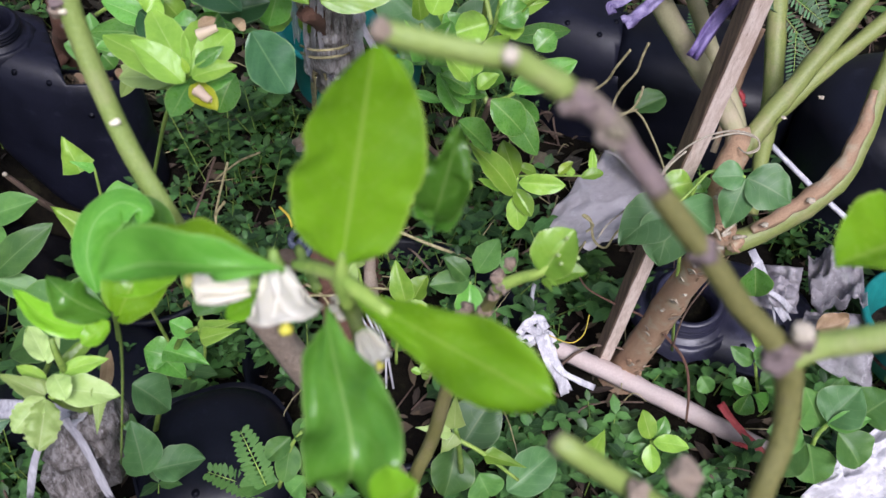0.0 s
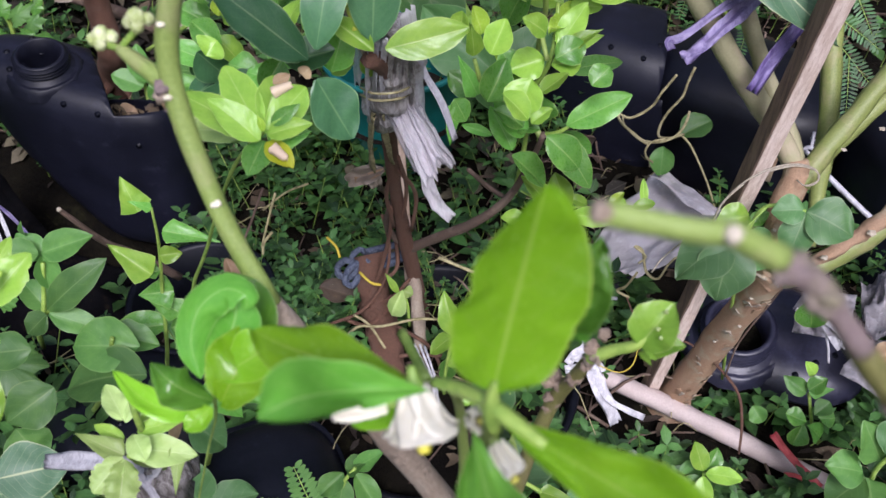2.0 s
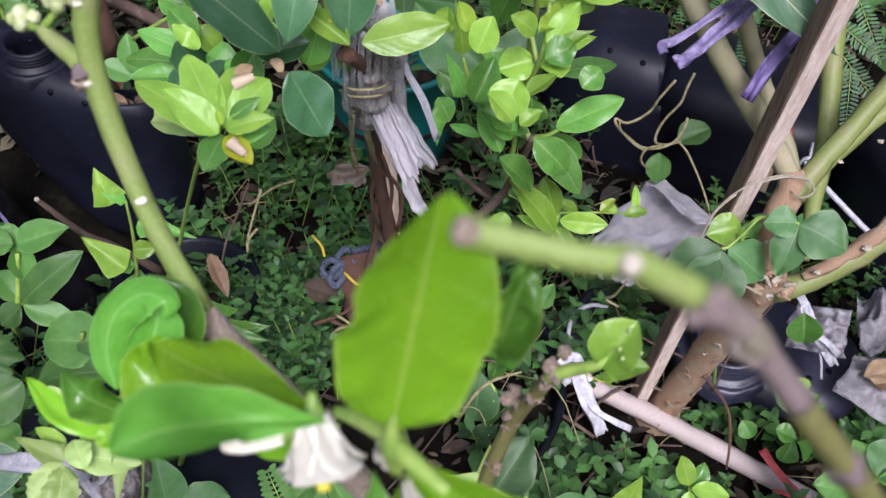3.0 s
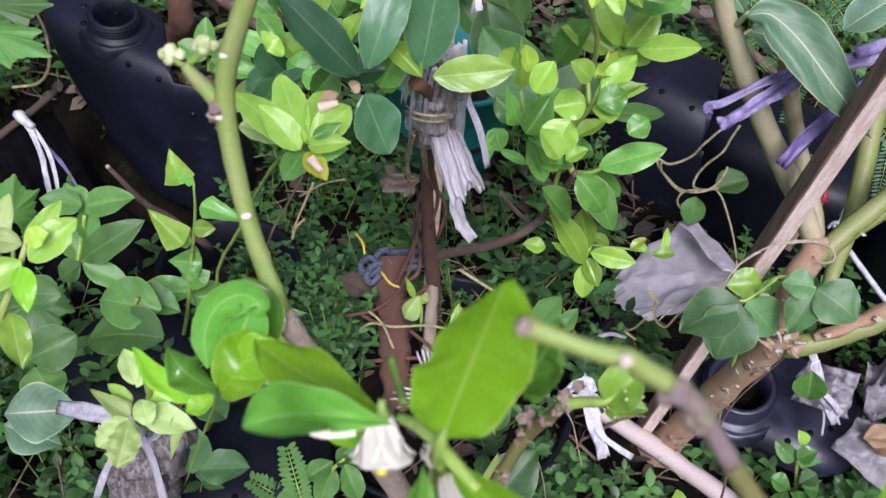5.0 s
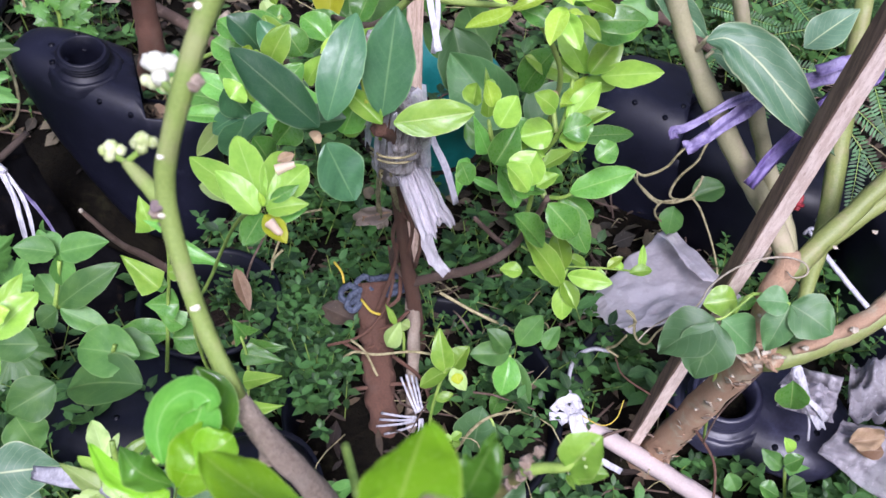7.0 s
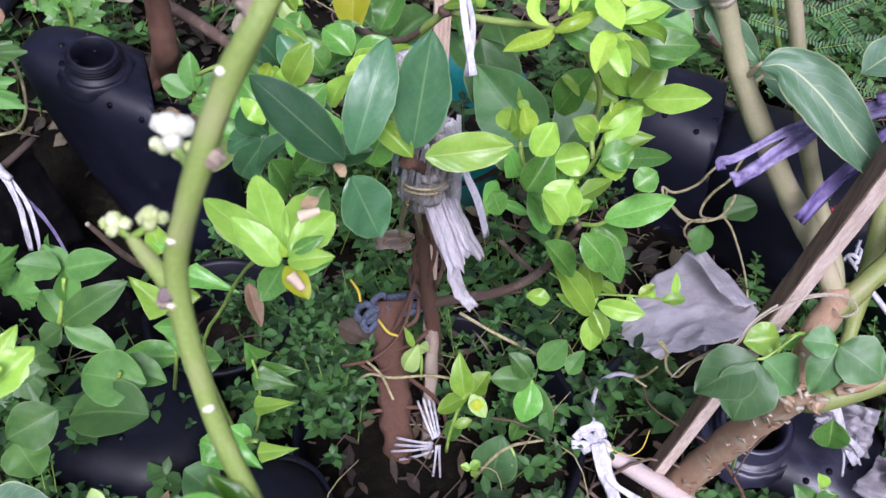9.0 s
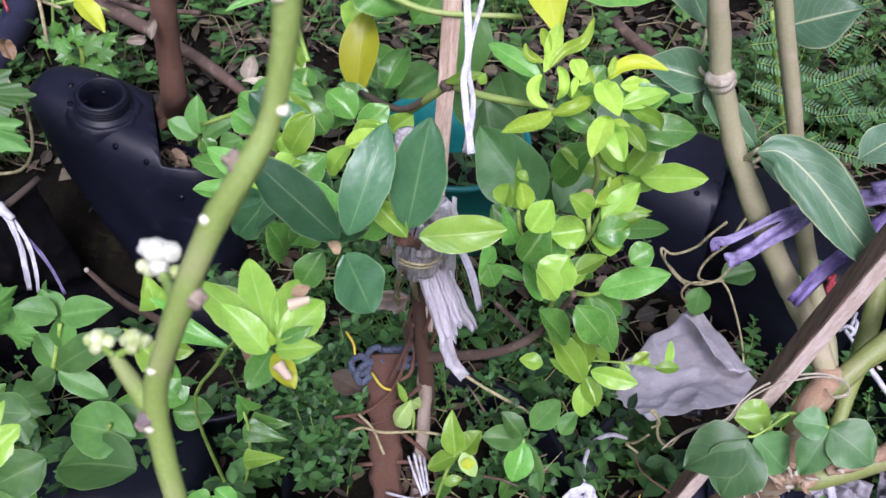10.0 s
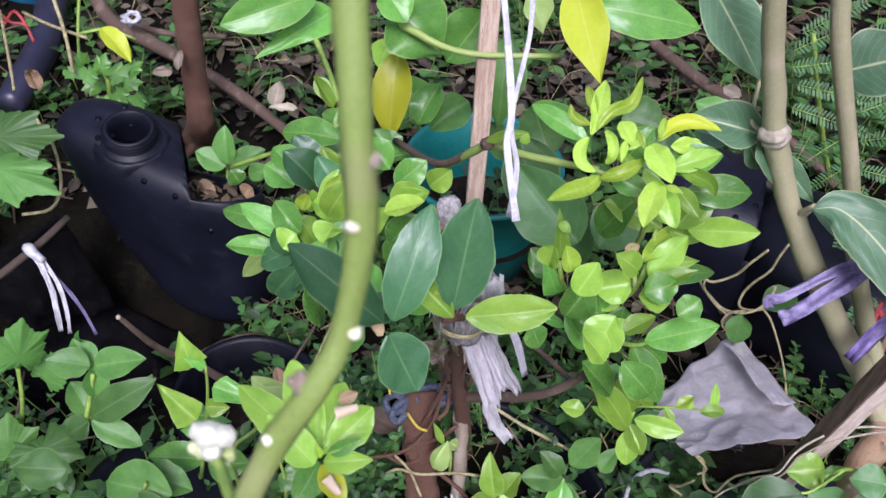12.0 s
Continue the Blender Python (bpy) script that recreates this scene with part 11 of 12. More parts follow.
leaf(canweed2, (0.2935, 0.6950, 0.0756), (0.3119, 0.7022, 0.0922), 0.0235, (-0.12, -0.52, 0.85), "ovate", GREEN, fold=0.24, bend=0.01)
leaf(canweed2, (0.2942, 0.6926, 0.0732), (0.3244, 0.7005, 0.0745), 0.0208, (0.05, -0.30, 0.95), "arrow", WEED, fold=0.08, bend=0.19)
leaf(canweed2, (0.2935, 0.6978, 0.0644), (0.2646, 0.7087, 0.0801), 0.0238, (-0.06, -0.60, 0.80), "ovate", WEED, fold=0.28, bend=0.04)
leaf(canweed2, (0.2975, 0.6725, 0.0403), (0.2709, 0.6760, 0.0489), 0.0252, (0.01, -0.37, 0.93), "obovate", GREEN, fold=0.19, bend=0.05)
leaf(canweed2, (0.2983, 0.6700, 0.0379), (0.3183, 0.6671, 0.0175), 0.0281, (-0.18, -0.15, 0.97), "obovate", GREEN, fold=0.17, bend=0.16)
leaf(canweed2, (0.2942, 0.6716, 0.0402), (0.2850, 0.6557, 0.0137), 0.0281, (0.11, -0.51, 0.85), "obovate", GREEN, fold=0.31, bend=0.12)
leaf(canweed2, (0.3062, 0.6800, 0.0455), (0.3235, 0.6951, 0.0559), 0.0238, (-0.28, -0.47, 0.83), "obovate", WEED, fold=0.22, bend=0.00)
leaf(canweed2, (0.3103, 0.6785, 0.0433), (0.3314, 0.6813, 0.0417), 0.0238, (-0.37, -0.44, 0.82), "obovate", GREEN, fold=0.18, bend=0.06)
leaf(canweed2, (0.3025, 0.7160, 0.0793), (0.2861, 0.7192, 0.0993), 0.0167, (-0.28, -0.31, 0.91), "ovate", FRESH, fold=0.16, bend=0.10)
leaf(canweed2, (0.2755, 0.7089, 0.0781), (0.2901, 0.6969, 0.0642), 0.0182, (-0.04, -0.42, 0.91), "ovate", WEED, fold=0.06, bend=0.05)
leaf(canweed2, (0.2369, 0.6936, 0.0307), (0.2519, 0.6813, 0.0164), 0.0244, (-0.11, -0.70, 0.71), "round", WEED, fold=0.23, bend=0.13)
backweed = thing("lobed_weed", (-0.9885, 1.2142, 0.1200), "fresh low weed with toothed leaflets behind the can", "weed")
stem(backweed, "stem", [(-0.8966, 1.1022, 0.1818, 0.0036), (-0.8876, 1.1010, 0.2339, 0.0035), (-0.8988, 1.0996, 0.2632, 0.0026)], STALK)
lobed_leaf(backweed, (-0.9108, 1.0826, 0.2505), (-0.9317, 1.0748, 0.2626), 0.0292, (0.61, -0.28, 0.74), WEED)
lobed_leaf(backweed, (-0.9141, 1.0913, 0.2595), (-0.9214, 1.0963, 0.2799), 0.0292, (0.54, -0.19, 0.82), GREEN)
lobed_leaf(backweed, (-0.8903, 1.0892, 0.2514), (-0.8838, 1.1054, 0.2785), 0.0309, (0.24, -0.61, 0.75), GREEN)
lobed_leaf(backweed, (-0.8759, 1.0874, 0.2460), (-0.8429, 1.1057, 0.2683), 0.0344, (0.17, -0.64, 0.75), WEED)
lobed_leaf(backweed, (-0.8860, 1.0776, 0.2395), (-0.9023, 1.0571, 0.2386), 0.0309, (0.65, -0.43, 0.62), GREEN)
lobed_leaf(backweed, (-0.8633, 1.0784, 0.2344), (-0.8329, 1.0667, 0.2296), 0.0309, (0.47, -0.56, 0.68), GREEN)
lobed_leaf(backweed, (-0.8532, 1.0883, 0.2409), (-0.8201, 1.0937, 0.2513), 0.0292, (0.49, -0.56, 0.66), WEED)
lobed_leaf(backweed, (-0.8336, 1.0848, 0.2327), (-0.8064, 1.0689, 0.2248), 0.0292, (0.49, -0.31, 0.81), GREEN)
lobed_leaf(backweed, (-0.8776, 1.0672, 0.2278), (-0.8652, 1.0432, 0.2162), 0.0275, (0.19, -0.43, 0.88), GREEN)
lobed_leaf(backweed, (-0.9130, 1.0884, 0.2565), (-0.8882, 1.0682, 0.2453), 0.0292, (0.29, -0.35, 0.89), WEED)
lobed_leaf(backweed, (-0.9375, 1.0804, 0.2554), (-0.9188, 1.0647, 0.2499), 0.0258, (0.50, -0.44, 0.75), GREEN)
lobed_leaf(backweed, (-0.8494, 1.1026, 0.2532), (-0.8277, 1.1139, 0.2720), 0.0258, (0.43, -0.63, 0.64), GREEN)
dry0 = thing("dry_leaf", (-0.6395, 1.1657, 0.2020), "pale tan fallen leaf on the litter", "leaf", "fallen leaves")
leaf(dry0, (-0.6395, 1.1657, 0.2020), (-0.6401, 1.1979, 0.2319), 0.0302, (0.23, -0.71, 0.67), "ovate", FADED, curl=0.9, fold=0.45, wave=0.2, bend=-0.02)
dry1 = thing("dry_leaf", (-0.6393, 1.1475, 0.2128), "narrow pale fallen leaf on the litter", "leaf", "fallen leaves")
leaf(dry1, (-0.6393, 1.1475, 0.2128), (-0.5898, 1.1570, 0.2088), 0.0175, (0.17, -0.23, 0.96), "ovate", FADED, curl=1.0, fold=0.5, wave=0.2, bend=0.22)
dry2 = thing("dry_leaf", (-0.5439, 1.1274, 0.3082), "yellow-green fallen leaf on litter", "leaf", "fallen leaves")
leaf(dry2, (-0.5439, 1.1274, 0.3082), (-0.5125, 1.1080, 0.2822), 0.0276, (0.57, -0.50, 0.65), "ovate", PALE, curl=0.2, fold=0.19, bend=0.02)
dry3 = thing("dry_leaf", (-0.7589, 1.0458, 0.3160), "curled dry leaf caught on the sapling", "leaf", "fallen leaves")
leaf(dry3, (-0.7589, 1.0458, 0.3160), (-0.7139, 1.0623, 0.3196), 0.0176, (0.36, -0.69, 0.63), "ovate", FADED, curl=2.4, fold=0.6, wave=0.25, bend=0.16)
dry4 = thing("dry_leaf", (-0.7253, 1.0586, 0.3191), "curled dry leaf caught on the sapling", "leaf", "fallen leaves")
leaf(dry4, (-0.7253, 1.0586, 0.3191), (-0.7325, 1.0848, 0.3452), 0.0160, (0.26, -0.28, 0.92), "ovate", FADED, curl=2.0, fold=0.6, wave=0.25, bend=0.17)
dry5 = thing("dry_leaf", (-0.9960, 1.0696, 0.2050), "rusty dry leaf behind the can", "leaf", "fallen leaves")
leaf(dry5, (-0.9960, 1.0696, 0.2050), (-1.0218, 1.0881, 0.2288), 0.0266, (0.47, -0.46, 0.75), "ovate", DRY, curl=1.9, fold=0.5, wave=0.25, bend=0.06)
dry6 = thing("dry_leaf", (-0.8915, 1.1230, 0.3107), "yellowing leaf hanging behind the can", "leaf", "fallen leaves")
leaf(dry6, (-0.8915, 1.1230, 0.3107), (-0.8356, 1.0993, 0.2743), 0.0340, (0.44, -0.25, 0.86), "ovate", YELLOW, curl=0.3, fold=0.22, bend=0.17)
dry7 = thing("dry_leaf", (0.3679, 0.7411, 0.0893), "brown dry leaf among the plastic scraps", "leaf", "fallen leaves")
leaf(dry7, (0.3679, 0.7411, 0.0893), (0.4112, 0.7551, 0.0936), 0.0308, (0.06, -0.20, 0.98), "ovate", DRY, curl=1.2, fold=0.4, wave=0.2, bend=0.18)
dry8 = thing("dry_leaf", (0.4144, 0.7510, 0.0754), "brown dry leaf among the plastic scraps", "leaf", "fallen leaves")
leaf(dry8, (0.4144, 0.7510, 0.0754), (0.3699, 0.7348, 0.0831), 0.0239, (-0.16, -0.51, 0.85), "ovate", DRY, curl=0.8, fold=0.17, bend=0.02)
dry9 = thing("dry_leaf", (0.0192, 1.3593, 0.2839), "tan fallen leaf under the mango", "leaf", "fallen leaves")
leaf(dry9, (0.0192, 1.3593, 0.2839), (0.0504, 1.3559, 0.2738), 0.0210, (-0.10, -0.69, 0.72), "ovate", FADED, curl=1.2, fold=0.4, wave=0.2, bend=-0.02)
dry10 = thing("dry_leaf", (0.0522, 1.3511, 0.2690), "tan fallen leaf under the mango", "leaf", "fallen leaves")
leaf(dry10, (0.0522, 1.3511, 0.2690), (0.0783, 1.3394, 0.2523), 0.0192, (0.21, -0.67, 0.71), "ovate", FADED, curl=1.2, fold=0.4, wave=0.2, bend=0.07)
dry11 = thing("dry_leaf", (-0.4289, 0.6824, 0.0569), "brown fallen leaf in the shade", "leaf", "fallen leaves")
leaf(dry11, (-0.4289, 0.6824, 0.0569), (-0.4190, 0.7022, 0.0731), 0.0198, (0.52, -0.26, 0.81), "ovate", DRY, curl=0.6, fold=0.29, bend=0.18)
dry12 = thing("dry_leaf", (-0.4422, 0.7451, 0.1482), "grey-brown dead leaf in the shade", "leaf", "fallen leaves")
leaf(dry12, (-0.4422, 0.7451, 0.1482), (-0.4132, 0.7102, 0.1093), 0.0217, (0.44, -0.42, 0.80), "ovate", DRY, curl=0.5, fold=0.31, bend=0.10)
dry13 = thing("dry_leaf", (-0.3156, 0.7291, 0.1327), "reddish fallen leaf beside the stump", "leaf", "fallen leaves")
leaf(dry13, (-0.3156, 0.7291, 0.1327), (-0.2670, 0.7271, 0.1201), 0.0328, (0.07, -0.31, 0.95), "ovate", LITTER, curl=0.3, fold=0.21, bend=-0.00)
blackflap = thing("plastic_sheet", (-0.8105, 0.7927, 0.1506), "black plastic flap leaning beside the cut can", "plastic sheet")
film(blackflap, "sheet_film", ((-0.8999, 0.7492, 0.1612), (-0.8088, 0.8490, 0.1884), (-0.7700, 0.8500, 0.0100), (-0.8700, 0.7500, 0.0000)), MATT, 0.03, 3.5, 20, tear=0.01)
# added black sheet standing in for deep shade on the hollow's floor
pit_shade = thing("plastic_sheet", (-0.79, 0.79, -0.17), "crumpled black sheet added to darken the hollow between the cans", "plastic sheet")
film(pit_shade, "sheet_film", ((-0.95, 0.70, -0.10), (-0.62, 0.68, -0.10), (-0.60, 0.90, -0.11), (-0.97, 0.92, -0.06)), MATT, 0.05, 6.5, 40, tear=0.03)
gaptwigs = thing("dead_twig", (-0.3891, 0.7382, 0.1860), "thin dead twigs hanging in the dark gap by the can", "twig")
stem(gaptwigs, "shaft", [(-0.3845, 0.7776, 0.2489, 0.0016), (-0.4002, 0.7617, 0.2095, 0.0016), (-0.4166, 0.7473, 0.1716, 0.0015), (-0.4258, 0.7385, 0.1376, 0.0014)], BARK_DARK)
stem(gaptwigs, "shaft", [(-0.3691, 0.7754, 0.2442, 0.0015), (-0.3808, 0.7627, 0.2071, 0.0015), (-0.3916, 0.7507, 0.1705, 0.0014)], VINE)
stem(gaptwigs, "shaft", [(-0.3743, 0.7536, 0.1977, 0.0018), (-0.3861, 0.7483, 0.1811, 0.0018), (-0.3891, 0.7444, 0.1643, 0.0017)], VINE)
stem(gaptwigs, "shaft", [(-0.3200, 0.7617, 0.2781, 0.0014), (-0.3571, 0.7775, 0.2442, 0.0013), (-0.3880, 0.7716, 0.2165, 0.0014)], VINE)
stem(leftvine, "strand", [(-1.0382, 1.1302, 0.2998, 0.0024), (-0.9784, 1.1162, 0.2990, 0.0024), (-0.9078, 1.1060, 0.2992, 0.0024)], VINE)
stem(leftvine, "strand", [(-0.9749, 1.1910, 0.3119, 0.0025), (-0.9484, 1.1343, 0.2804, 0.0024), (-0.9442, 1.1134, 0.2322, 0.0019)], STALK)
stem(leftvine, "strand", [(-0.9467, 1.1348, 0.2804, 0.0024), (-0.9069, 1.1531, 0.2871, 0.0024), (-0.8728, 1.1704, 0.2665, 0.0019)], STALK)
stem(leftvine, "strand", [(-0.9753, 1.1343, 0.3428, 0.0030), (-0.9354, 1.0931, 0.3082, 0.0030), (-0.9147, 1.0638, 0.2619, 0.0024)], VINE)
whitetwine = thing("white_twine", (-0.9321, 1.2519, 0.2462), "tangle of white twine on the fallen branch", "twine")
stem(whitetwine, "strand", [(-0.9182, 1.2550, 0.2455, 0.0028), (-0.9277, 1.2376, 0.2458, 0.0028), (-0.9494, 1.2471, 0.2463, 0.0028)], TAPE)
stem(whitetwine, "strand", [(-0.9245, 1.2453, 0.2382, 0.0028), (-0.9359, 1.2411, 0.2511, 0.0028), (-0.9368, 1.2560, 0.2513, 0.0028)], TAPE)
stem(whitetwine, "strand", [(-0.9414, 1.2405, 0.2381, 0.0028), (-0.9326, 1.2486, 0.2572, 0.0028), (-0.9209, 1.2566, 0.2478, 0.0028)], TAPE)
stem(whitetwine, "strand", [(-0.9505, 1.2458, 0.2454, 0.0028), (-0.9215, 1.2520, 0.2575, 0.0028), (-0.9191, 1.2483, 0.2396, 0.0028)], TAPE)
stem(whitetwine, "strand", [(-0.9419, 1.2554, 0.2520, 0.0028), (-0.9146, 1.2475, 0.2516, 0.0028), (-0.9333, 1.2402, 0.2357, 0.0028)], TAPE)
stem(whitetwine, "strand", [(-0.9249, 1.2588, 0.2508, 0.0028), (-0.9195, 1.2401, 0.2460, 0.0028), (-0.9481, 1.2411, 0.2404, 0.0028)], TAPE)
TUB = (-0.160, 0.668)
STUMP_FEET = [(-0.258, 0.738, 0.04), (-0.238, 0.694, 0.04), (-0.219, 0.647, 0.04), (-0.198, 0.600, 0.04), (-0.169, 0.540, 0.04)]

# ---------------------------------------------------------------- ground and ground cover
def height(x, y):
    t = min(max((y - 1.0) / 0.3, 0.0), 1.0)
    tub = 0.05 if math.hypot(x - TUB[0], y - TUB[1]) < 0.158 else 0.0
    a, b = min(max(x / 0.25, 0.0), 1.0), min(max((0.98 - y) / 0.2, 0.0), 1.0)
    mound = 0.10 * math.exp(-((x - NECK_CAN[0]) ** 2 + (y - NECK_CAN[1]) ** 2) / 0.009)
    pit = max(0.0, 1.0 - ((x + 0.79) / 0.17) ** 4 - ((y - 0.80) / 0.12) ** 4)
    return tub - 0.20 * min(1.0, pit * 1.6) - 0.075 * a * b + mound + 0.10 * t * t * (3 - 2 * t) + 0.016 * noise.noise(Vector((x * 6, y * 6, 0))) + 0.007 * noise.noise(Vector((x * 22, y * 22, 4)))


def ground_sheet():
    near = [-1.9 + 0.035 * k for k in range(100)]
    xs = [-400, -120, -40, -14, -6, -3.2] + near + [2.2, 4, 8, 20, 60, 160, 400]
    ys = [-400, -120, -40, -14, -6, -3, -1.6] + [-0.6 + 0.035 * k for k in range(95)] + [3.4, 5, 9, 20, 60, 160, 400]
    bm = bmesh.new()
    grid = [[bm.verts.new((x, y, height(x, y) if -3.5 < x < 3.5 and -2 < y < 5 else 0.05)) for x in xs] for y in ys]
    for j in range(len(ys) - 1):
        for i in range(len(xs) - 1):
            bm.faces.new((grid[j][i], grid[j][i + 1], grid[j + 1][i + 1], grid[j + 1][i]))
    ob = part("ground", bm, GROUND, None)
    return tagged(ob, "garden soil under leaf litter, coloured dark for the shade between weeds", "ground", kind="structure")


ground_sheet()


def blocker_wall(name, x0, y0, x1, y1):
    """An unseen mossy wall with a coping added to block horizon light, corner to corner."""
    run = Vector((x1 - x0, y1 - y0, 0))
    out = Vector((run.y, -run.x, 0)).normalized()
    bm = bmesh.new()
    for half, low, high in ((0.07, -0.2, 2.2), (0.10, 2.2, 2.28)):
        ring = [Vector((x0, y0, 0)) - out * half, Vector((x1, y1, 0)) - out * half, Vector((x1, y1, 0)) + out * half, Vector((x0, y0, 0)) + out * half]
        a = [bm.verts.new(p + Vector((0, 0, low))) for p in ring]
        b = [bm.verts.new(p + Vector((0, 0, high))) for p in ring]
        bm.faces.new(a[::-1])
        bm.faces.new(b)
        for k in range(4):
            bm.faces.new((a[k], a[(k + 1) % 4], b[(k + 1) % 4], b[k]))
    ob = part(name, bm, BLOCKER, None)
    for p in ob.data.polygons:
        p.use_smooth = False
    return tagged(ob, "unseen mossy concrete wall added to block low sky light", "wall", kind="structure")


# unseen walls added on three sides to darken the gaps and upright faces
blocker_wall("wall_back", -3.2, 3.4, 2.9, 3.4)
blocker_wall("wall_west", -3.2, -1.5, -3.2, 3.3)
blocker_wall("wall_east", 2.9, 3.3, 2.9, -1.5)


def scatter(name, material, label, category, blades):
    """Many small blades in one mesh. blades: (place, along, side, up, length, width)."""
    verts, faces, uvs = [], [], []
    pattern = ((0.0, 0.0, 0.0), (0.25, -0.36, 0.10), (0.6, -0.44, 0.10), (1.0, 0.0, -0.02), (0.6, 0.44, 0.10), (0.25, 0.36, 0.10), (0.28, 0.0, 0.0), (0.62, 0.0, 0.0))
    quads = ((0, 1, 6), (1, 2, 7, 6), (2, 3, 7), (3, 4, 7), (4, 5, 6, 7), (5, 0, 6))
    for p, a, s, u, l, w in blades:
        k = len(verts)
        for du, dv, dh in pattern:
            verts.append(p + a * l * du + s * w * dv + u * (w * dh - l * 0.18 * du * du))
        for q in quads:
            faces.append([k + i for i in q])
            uvs += [(pattern[i][0], 0.5 + pattern[i][1]) for i in q]
    me = bpy.data.meshes.new(name)
    me.from_pydata(verts, [], faces)
    layer = me.uv_layers.new(name="UVMap")
    layer.data.foreach_set("uv", [c for uv in uvs for c in uv])
    for p in me.polygons:
        p.use_smooth = True
    me.materials.append(material)
    ob = new(name, me)
    return tagged(ob, label, category, kind="stuff")


CLEAR = STUMP_FEET + [(NECK_CAN[0], NECK_CAN[1], 0.105), (-0.86, 0.80, 0.13), (-0.95, 0.95, 0.10), (-0.90, 0.89, 0.08), (-0.70, 0.76, 0.10), (-0.60, 0.80, 0.08), (-0.80, 0.955, 0.08), (-0.72, 0.955, 0.08), (-0.63, 0.955, 0.09), (-0.76, 0.76, 0.10), (-0.62, 0.70, 0.09), (-0.52, 0.72, 0.06), (0.10, 1.00, 0.09), (0.16, 0.93, 0.07), (0.06, 0.93, 0.06), (0.04, 1.27, 0.10), (-0.27, 1.27, 0.10)]
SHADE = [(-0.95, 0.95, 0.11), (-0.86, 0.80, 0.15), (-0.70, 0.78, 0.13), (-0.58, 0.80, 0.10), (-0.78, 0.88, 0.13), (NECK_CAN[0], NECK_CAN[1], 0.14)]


def open_ground(x, y):
    if 0.0 < x < 0.40 and 0.640 < y < 0.705:
        return False
    return all((x - a) ** 2 + (y - b) ** 2 > r * r for a, b, r in CLEAR)


rng = random.Random(11)
blades, stalks = [], bmesh.new()
def sprig(x, y, tall, size, tiers):
    """One low weed: a stalk with pairs of leaves up it."""
    lean = Vector((rng.uniform(-0.5, 0.5), rng.uniform(-0.6, 0.3), 1.0)).normalized()
    foot = Vector((x, y, height(x, y) - 0.004))
    tube_into(stalks, [(*foot, 0.0009), (*(foot + lean * tall), 0.0007)], 4, 0.0, 1, False)
    a0 = rng.uniform(0, 6.28)
    for k in range(tiers):
        f = (k + 1) / tiers
        p = foot + lean * tall * (0.35 + 0.65 * f)
        a0 += 1.4
        for s in range(2 if k < tiers - 1 else 3):
            a = a0 + s * (math.pi if k < tiers - 1 else 2.1) + rng.uniform(-0.3, 0.3)
            out = Vector((math.cos(a), math.sin(a), rng.uniform(0.0, 0.5) + 0.25 * f)).normalized()
            side = out.cross(Vector((rng.uniform(-0.2, 0.2), rng.uniform(-0.2, 0.2), 1))).normalized()
            l = size * rng.uniform(0.75, 1.2) * (1.15 - 0.45 * f)
            blades.append((p, out, side, side.cross(out), l, l * rng.uniform(0.5, 0.72)))


for _ in range(5200):
    cx, cy = rng.uniform(-1.4, 0.75), rng.uniform(0.3, 2.2)
    thick = noise.noise(Vector((cx * 2.6, cy * 2.6, 7.0)))
    tub = math.hypot(cx - TUB[0], cy - TUB[1]) < 0.17
    if -0.52 < cx < 0.30 and 0.42 < cy < 0.72 and rng.random() < 0.45:
        continue
    if cx < -0.45 and cy > 1.1 and rng.random() < 0.6:
        continue
    if thick < (-0.04 if cy < 1.12 else -0.02) and not (tub and cy > 0.66):
        continue
    size = rng.choice((0.012, 0.015, 0.018, 0.022, 0.028, 0.036))
    tall = rng.uniform(0.02, 0.095) * (1.0 + 0.8 * max(thick, 0)) * (0.7 + size * 20)
    for _ in range(rng.randint(1, 4) if size < 0.02 else 1):
        x, y = cx + rng.gauss(0, 0.018), cy + rng.gauss(0, 0.018)
        if open_ground(x, y):
            sprig(x, y, tall * rng.uniform(0.7, 1.2), size * rng.uniform(0.85, 1.15), rng.randint(2, 5))
for _ in range(4200):
    a, r = rng.uniform(0, 6.28), 0.9 + abs(rng.gauss(0, 1.15))
    x, y = -0.3 + r * math.cos(a), 1.1 + r * math.sin(a)
    if -1.35 < x < 0.75 and 0.3 < y < 2.2 or math.hypot(x, y) < 0.45 or y < 0.35 and abs(x) < 0.5:
        continue
    if noise.noise(Vector((x * 1.7, y * 1.7, 7.0))) > -0.2:
        sprig(x, y, rng.uniform(0.03, 0.12), rng.uniform(0.025, 0.06), rng.randint(2, 4))
for k in range(210):
    x, y = (rng.uniform(0.17, 0.48), rng.uniform(0.56, 0.80)) if k < 120 else (rng.uniform(-0.08, 0.22), rng.uniform(0.48, 0.645))
    if open_ground(x, y):
        sprig(x, y, rng.uniform(0.03, 0.08), rng.uniform(0.018, 0.034), rng.randint(3, 5))
for k in range(170):
    x, y = rng.uniform(-1.0, -0.25), rng.uniform(1.08, 1.6)
    if open_ground(x, y):
        sprig(x, y, rng.uniform(0.02, 0.07), rng.uniform(0.022, 0.040), rng.randint(2, 3))
for k in range(150):
    x, y = -0.315 + rng.gauss(0, 0.045), 0.715 + rng.gauss(0, 0.050)
    if open_ground(x, y):
        sprig(x, y, rng.uniform(0.05, 0.125), rng.uniform(0.016, 0.025), rng.randint(4, 6))
cover = blades
blades = []
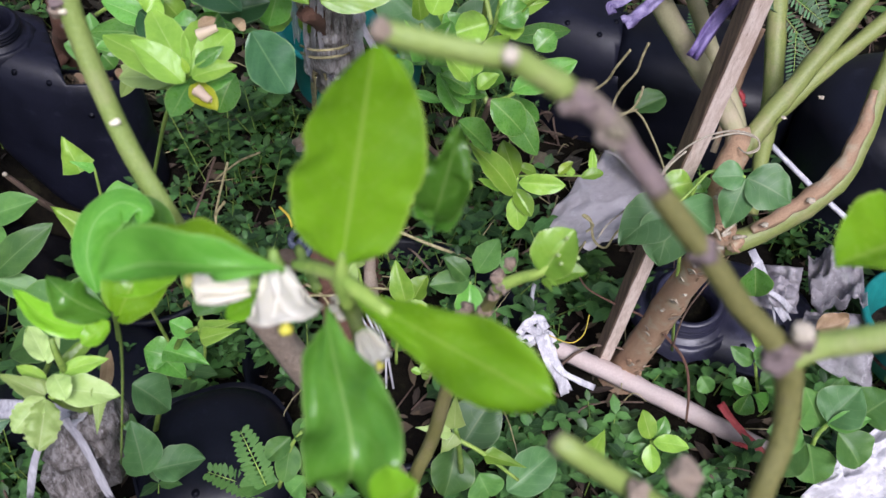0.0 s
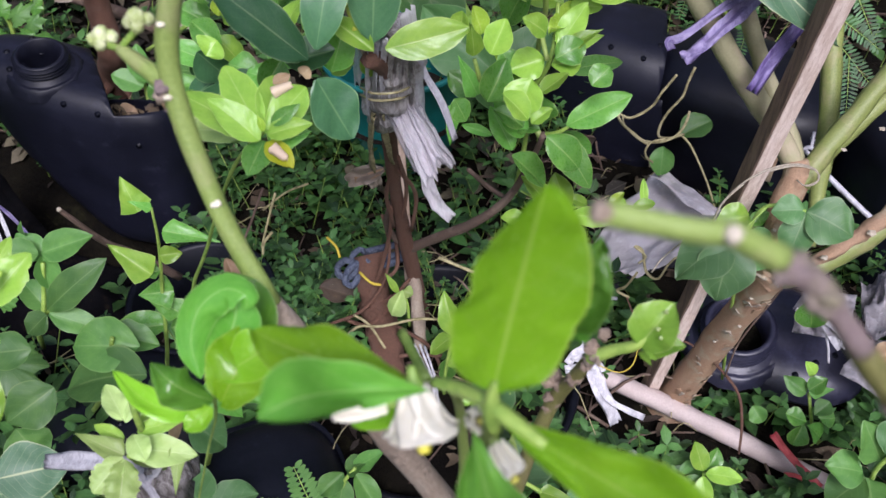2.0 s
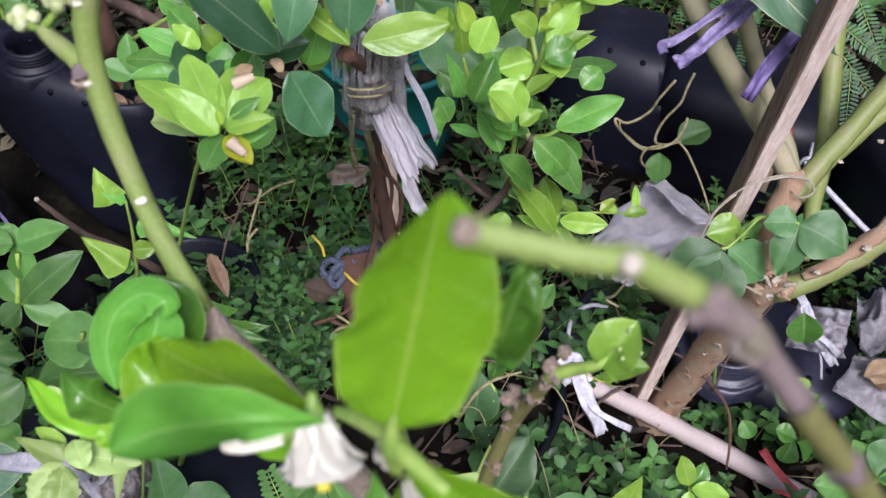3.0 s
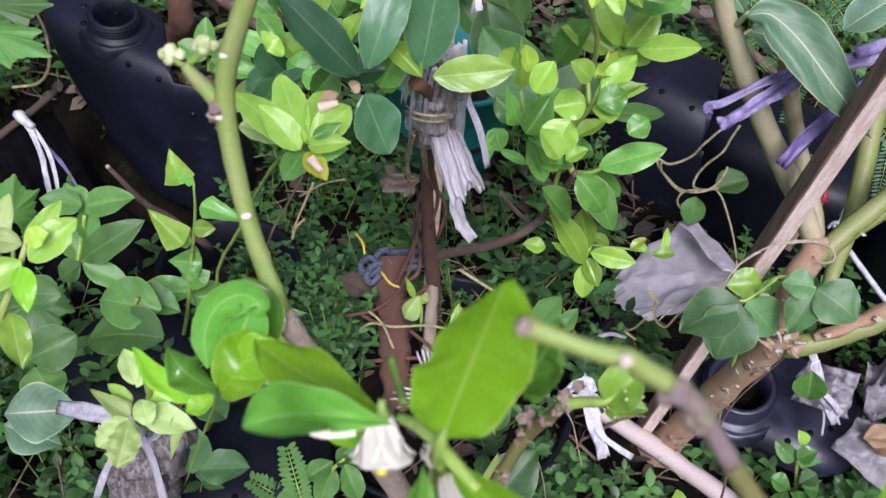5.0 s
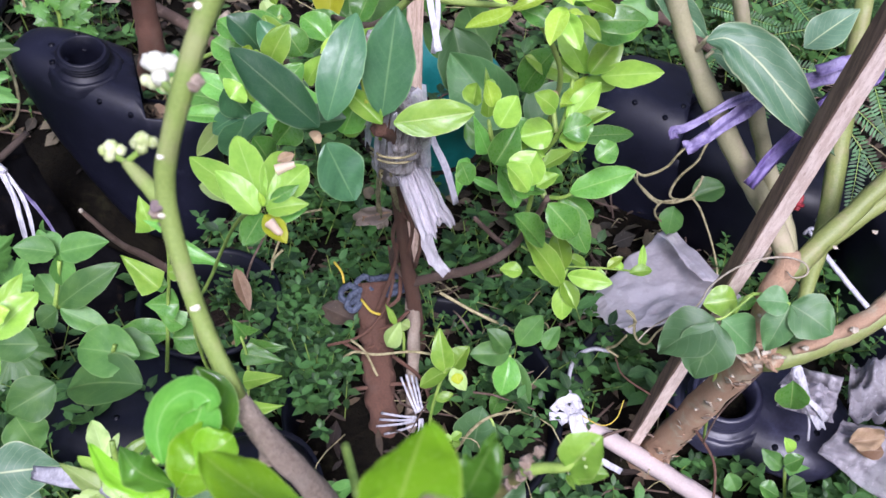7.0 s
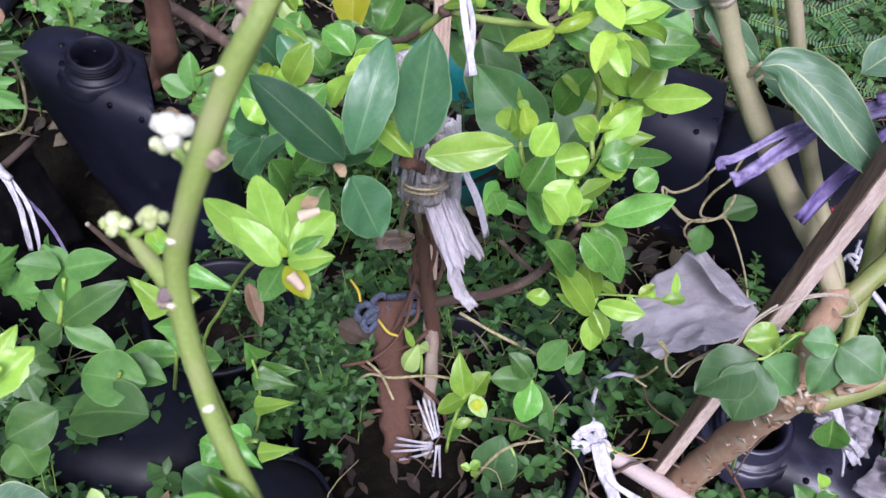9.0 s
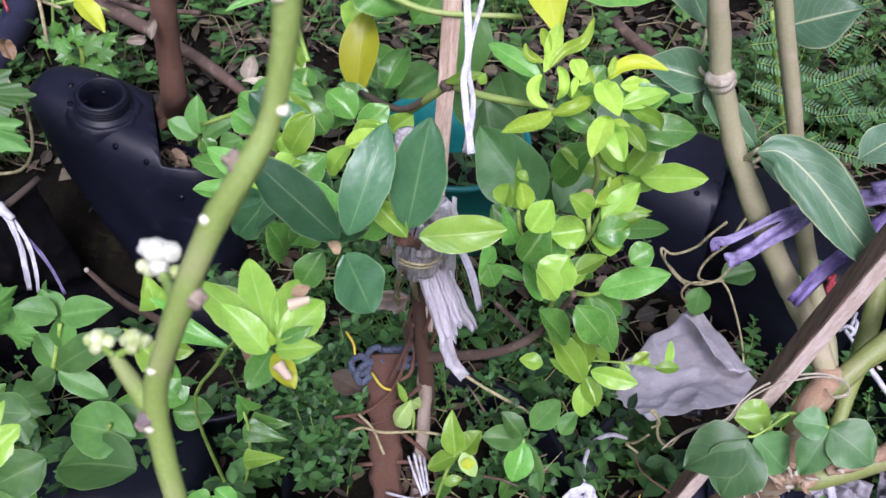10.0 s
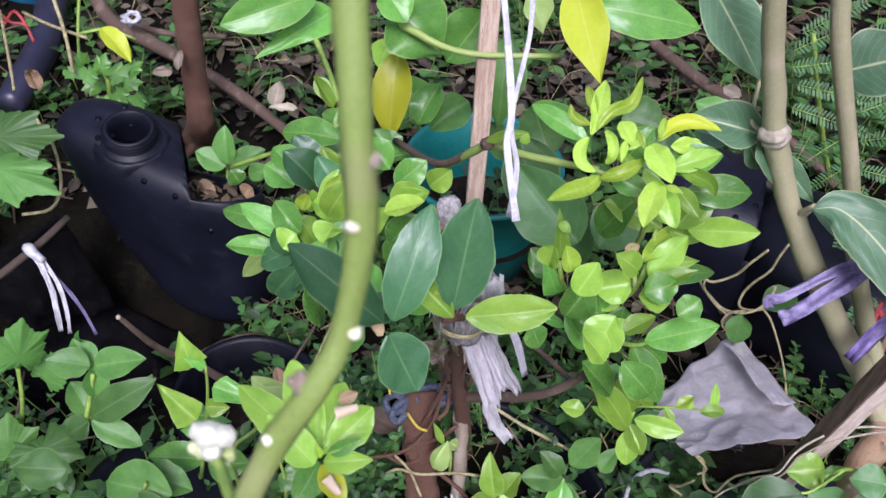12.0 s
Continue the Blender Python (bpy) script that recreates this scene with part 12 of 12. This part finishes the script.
for _ in range(420):
    x, y = rng.uniform(-1.3, 0.7), rng.uniform(0.4, 2.0)
    if noise.noise(Vector((x * 3.0, y * 3.0, 2.0))) > -0.05 and open_ground(x, y):
        sprig(x, y, rng.uniform(0.04, 0.13), rng.uniform(0.026, 0.044), rng.randint(2, 3))
scatter("broad_weeds", WEEDS, "scattered broader-leaved weeds among the ground cover", "weeds", blades)
blades = cover
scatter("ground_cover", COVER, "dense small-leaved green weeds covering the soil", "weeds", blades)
tagged(part("weed_stalks", stalks, STALK, None), "thin green stalks of the low weeds", "weeds", kind="stuff")

blades = []
for _ in range(8500):
    x, y = rng.uniform(-1.8, 1.2), 0.3 + 2.4 * rng.random() ** 0.8
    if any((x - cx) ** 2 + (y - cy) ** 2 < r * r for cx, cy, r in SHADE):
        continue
    p = Vector((x, y, height(x, y) + rng.uniform(0.002, 0.014)))
    a = rng.uniform(0, 6.28)
    out = Vector((math.cos(a), math.sin(a), rng.uniform(-0.25, 0.35))).normalized()
    side = (out.cross(Vector((rng.uniform(-0.5, 0.5), rng.uniform(-0.5, 0.5), 1)))).normalized()
    l = rng.choice((0.012, 0.018, 0.025, 0.034, 0.045)) * rng.uniform(0.8, 1.2)
    blades.append((p, out, side, side.cross(out), l, l * rng.uniform(0.25, 0.55)))
for _ in range(3500):
    a, r = rng.uniform(0, 6.28), 1.0 + abs(rng.gauss(0, 1.2))
    x, y = -0.3 + r * math.cos(a), 1.2 + r * math.sin(a)
    if -1.7 < x < 1.1 and 0.3 < y < 2.6:
        continue
    p = Vector((x, y, height(x, y) + rng.uniform(0.002, 0.014)))
    a = rng.uniform(0, 6.28)
    out = Vector((math.cos(a), math.sin(a), rng.uniform(-0.2, 0.3))).normalized()
    side = (out.cross(Vector((rng.uniform(-0.5, 0.5), rng.uniform(-0.5, 0.5), 1)))).normalized()
    l = rng.uniform(0.02, 0.08)
    blades.append((p, out, side, side.cross(out), l, l * rng.uniform(0.25, 0.55)))
for _ in range(45):
    x, y = rng.uniform(0.02, 0.13), rng.uniform(-0.015, 0.055)
    p = CAN_POSE @ Vector((x, y, 0.200 - 0.5 * y))
    a = rng.uniform(0, 6.28)
    out = Vector((math.cos(a), math.sin(a), rng.uniform(-0.1, 0.5))).normalized()
    side = (out.cross(Vector((rng.uniform(-0.5, 0.5), rng.uniform(-0.5, 0.5), 1)))).normalized()
    l = rng.uniform(0.012, 0.030)
    blades.append((p, out, side, side.cross(out), l, l * rng.uniform(0.25, 0.55)))
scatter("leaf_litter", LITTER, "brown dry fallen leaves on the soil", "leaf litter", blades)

blades = []
for _ in range(1500):
    x, y = rng.uniform(-1.25, 0.25), 1.03 + 0.75 * rng.random()
    p = Vector((x, y, height(x, y) + rng.uniform(0.006, 0.028)))
    a = rng.uniform(0, 6.28)
    out = Vector((math.cos(a), math.sin(a), rng.uniform(-0.35, 0.45))).normalized()
    side = (out.cross(Vector((rng.uniform(-0.7, 0.7), rng.uniform(-0.7, 0.7), 1)))).normalized()
    l = rng.uniform(0.016, 0.046)
    blades.append((p, out, side, side.cross(out), l, l * rng.uniform(0.40, 0.80)))
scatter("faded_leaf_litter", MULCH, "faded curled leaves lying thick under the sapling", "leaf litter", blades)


def litter_twigs(name, count, material, label, thin, thick):
    twigs = bmesh.new()
    for _ in range(count):
        x, y = rng.uniform(-1.5, 0.9), rng.uniform(0.35, 2.0)
        if any((x - cx) ** 2 + (y - cy) ** 2 < r * r for cx, cy, r in SHADE):
            continue
        a, l = rng.uniform(0, 6.28), rng.uniform(0.03, 0.17)
        z = height(x, y) + rng.uniform(0.004, 0.035)
        r = rng.uniform(thin, thick)
        bow = rng.uniform(-0.25, 0.25) * l
        tube_into(twigs, [(x, y, z, r), (x + math.cos(a) * l * 0.5 - math.sin(a) * bow, y + math.sin(a) * l * 0.5 + math.cos(a) * bow, z + rng.uniform(0, 0.03), r), (x + math.cos(a) * l, y + math.sin(a) * l, z + rng.uniform(-0.005, 0.02), r * 0.6)], 5, 0.15, 3, False)
    tagged(part(name, twigs, material, None), label, "twigs", kind="stuff")


litter_twigs("twig_litter", 700, BARK_DARK, "thin dead twigs scattered on the soil", 0.0007, 0.0026)
litter_twigs("dry_stalk_litter", 500, VINE, "thin pale dry stalks and runners lying on the soil", 0.0005, 0.0011)
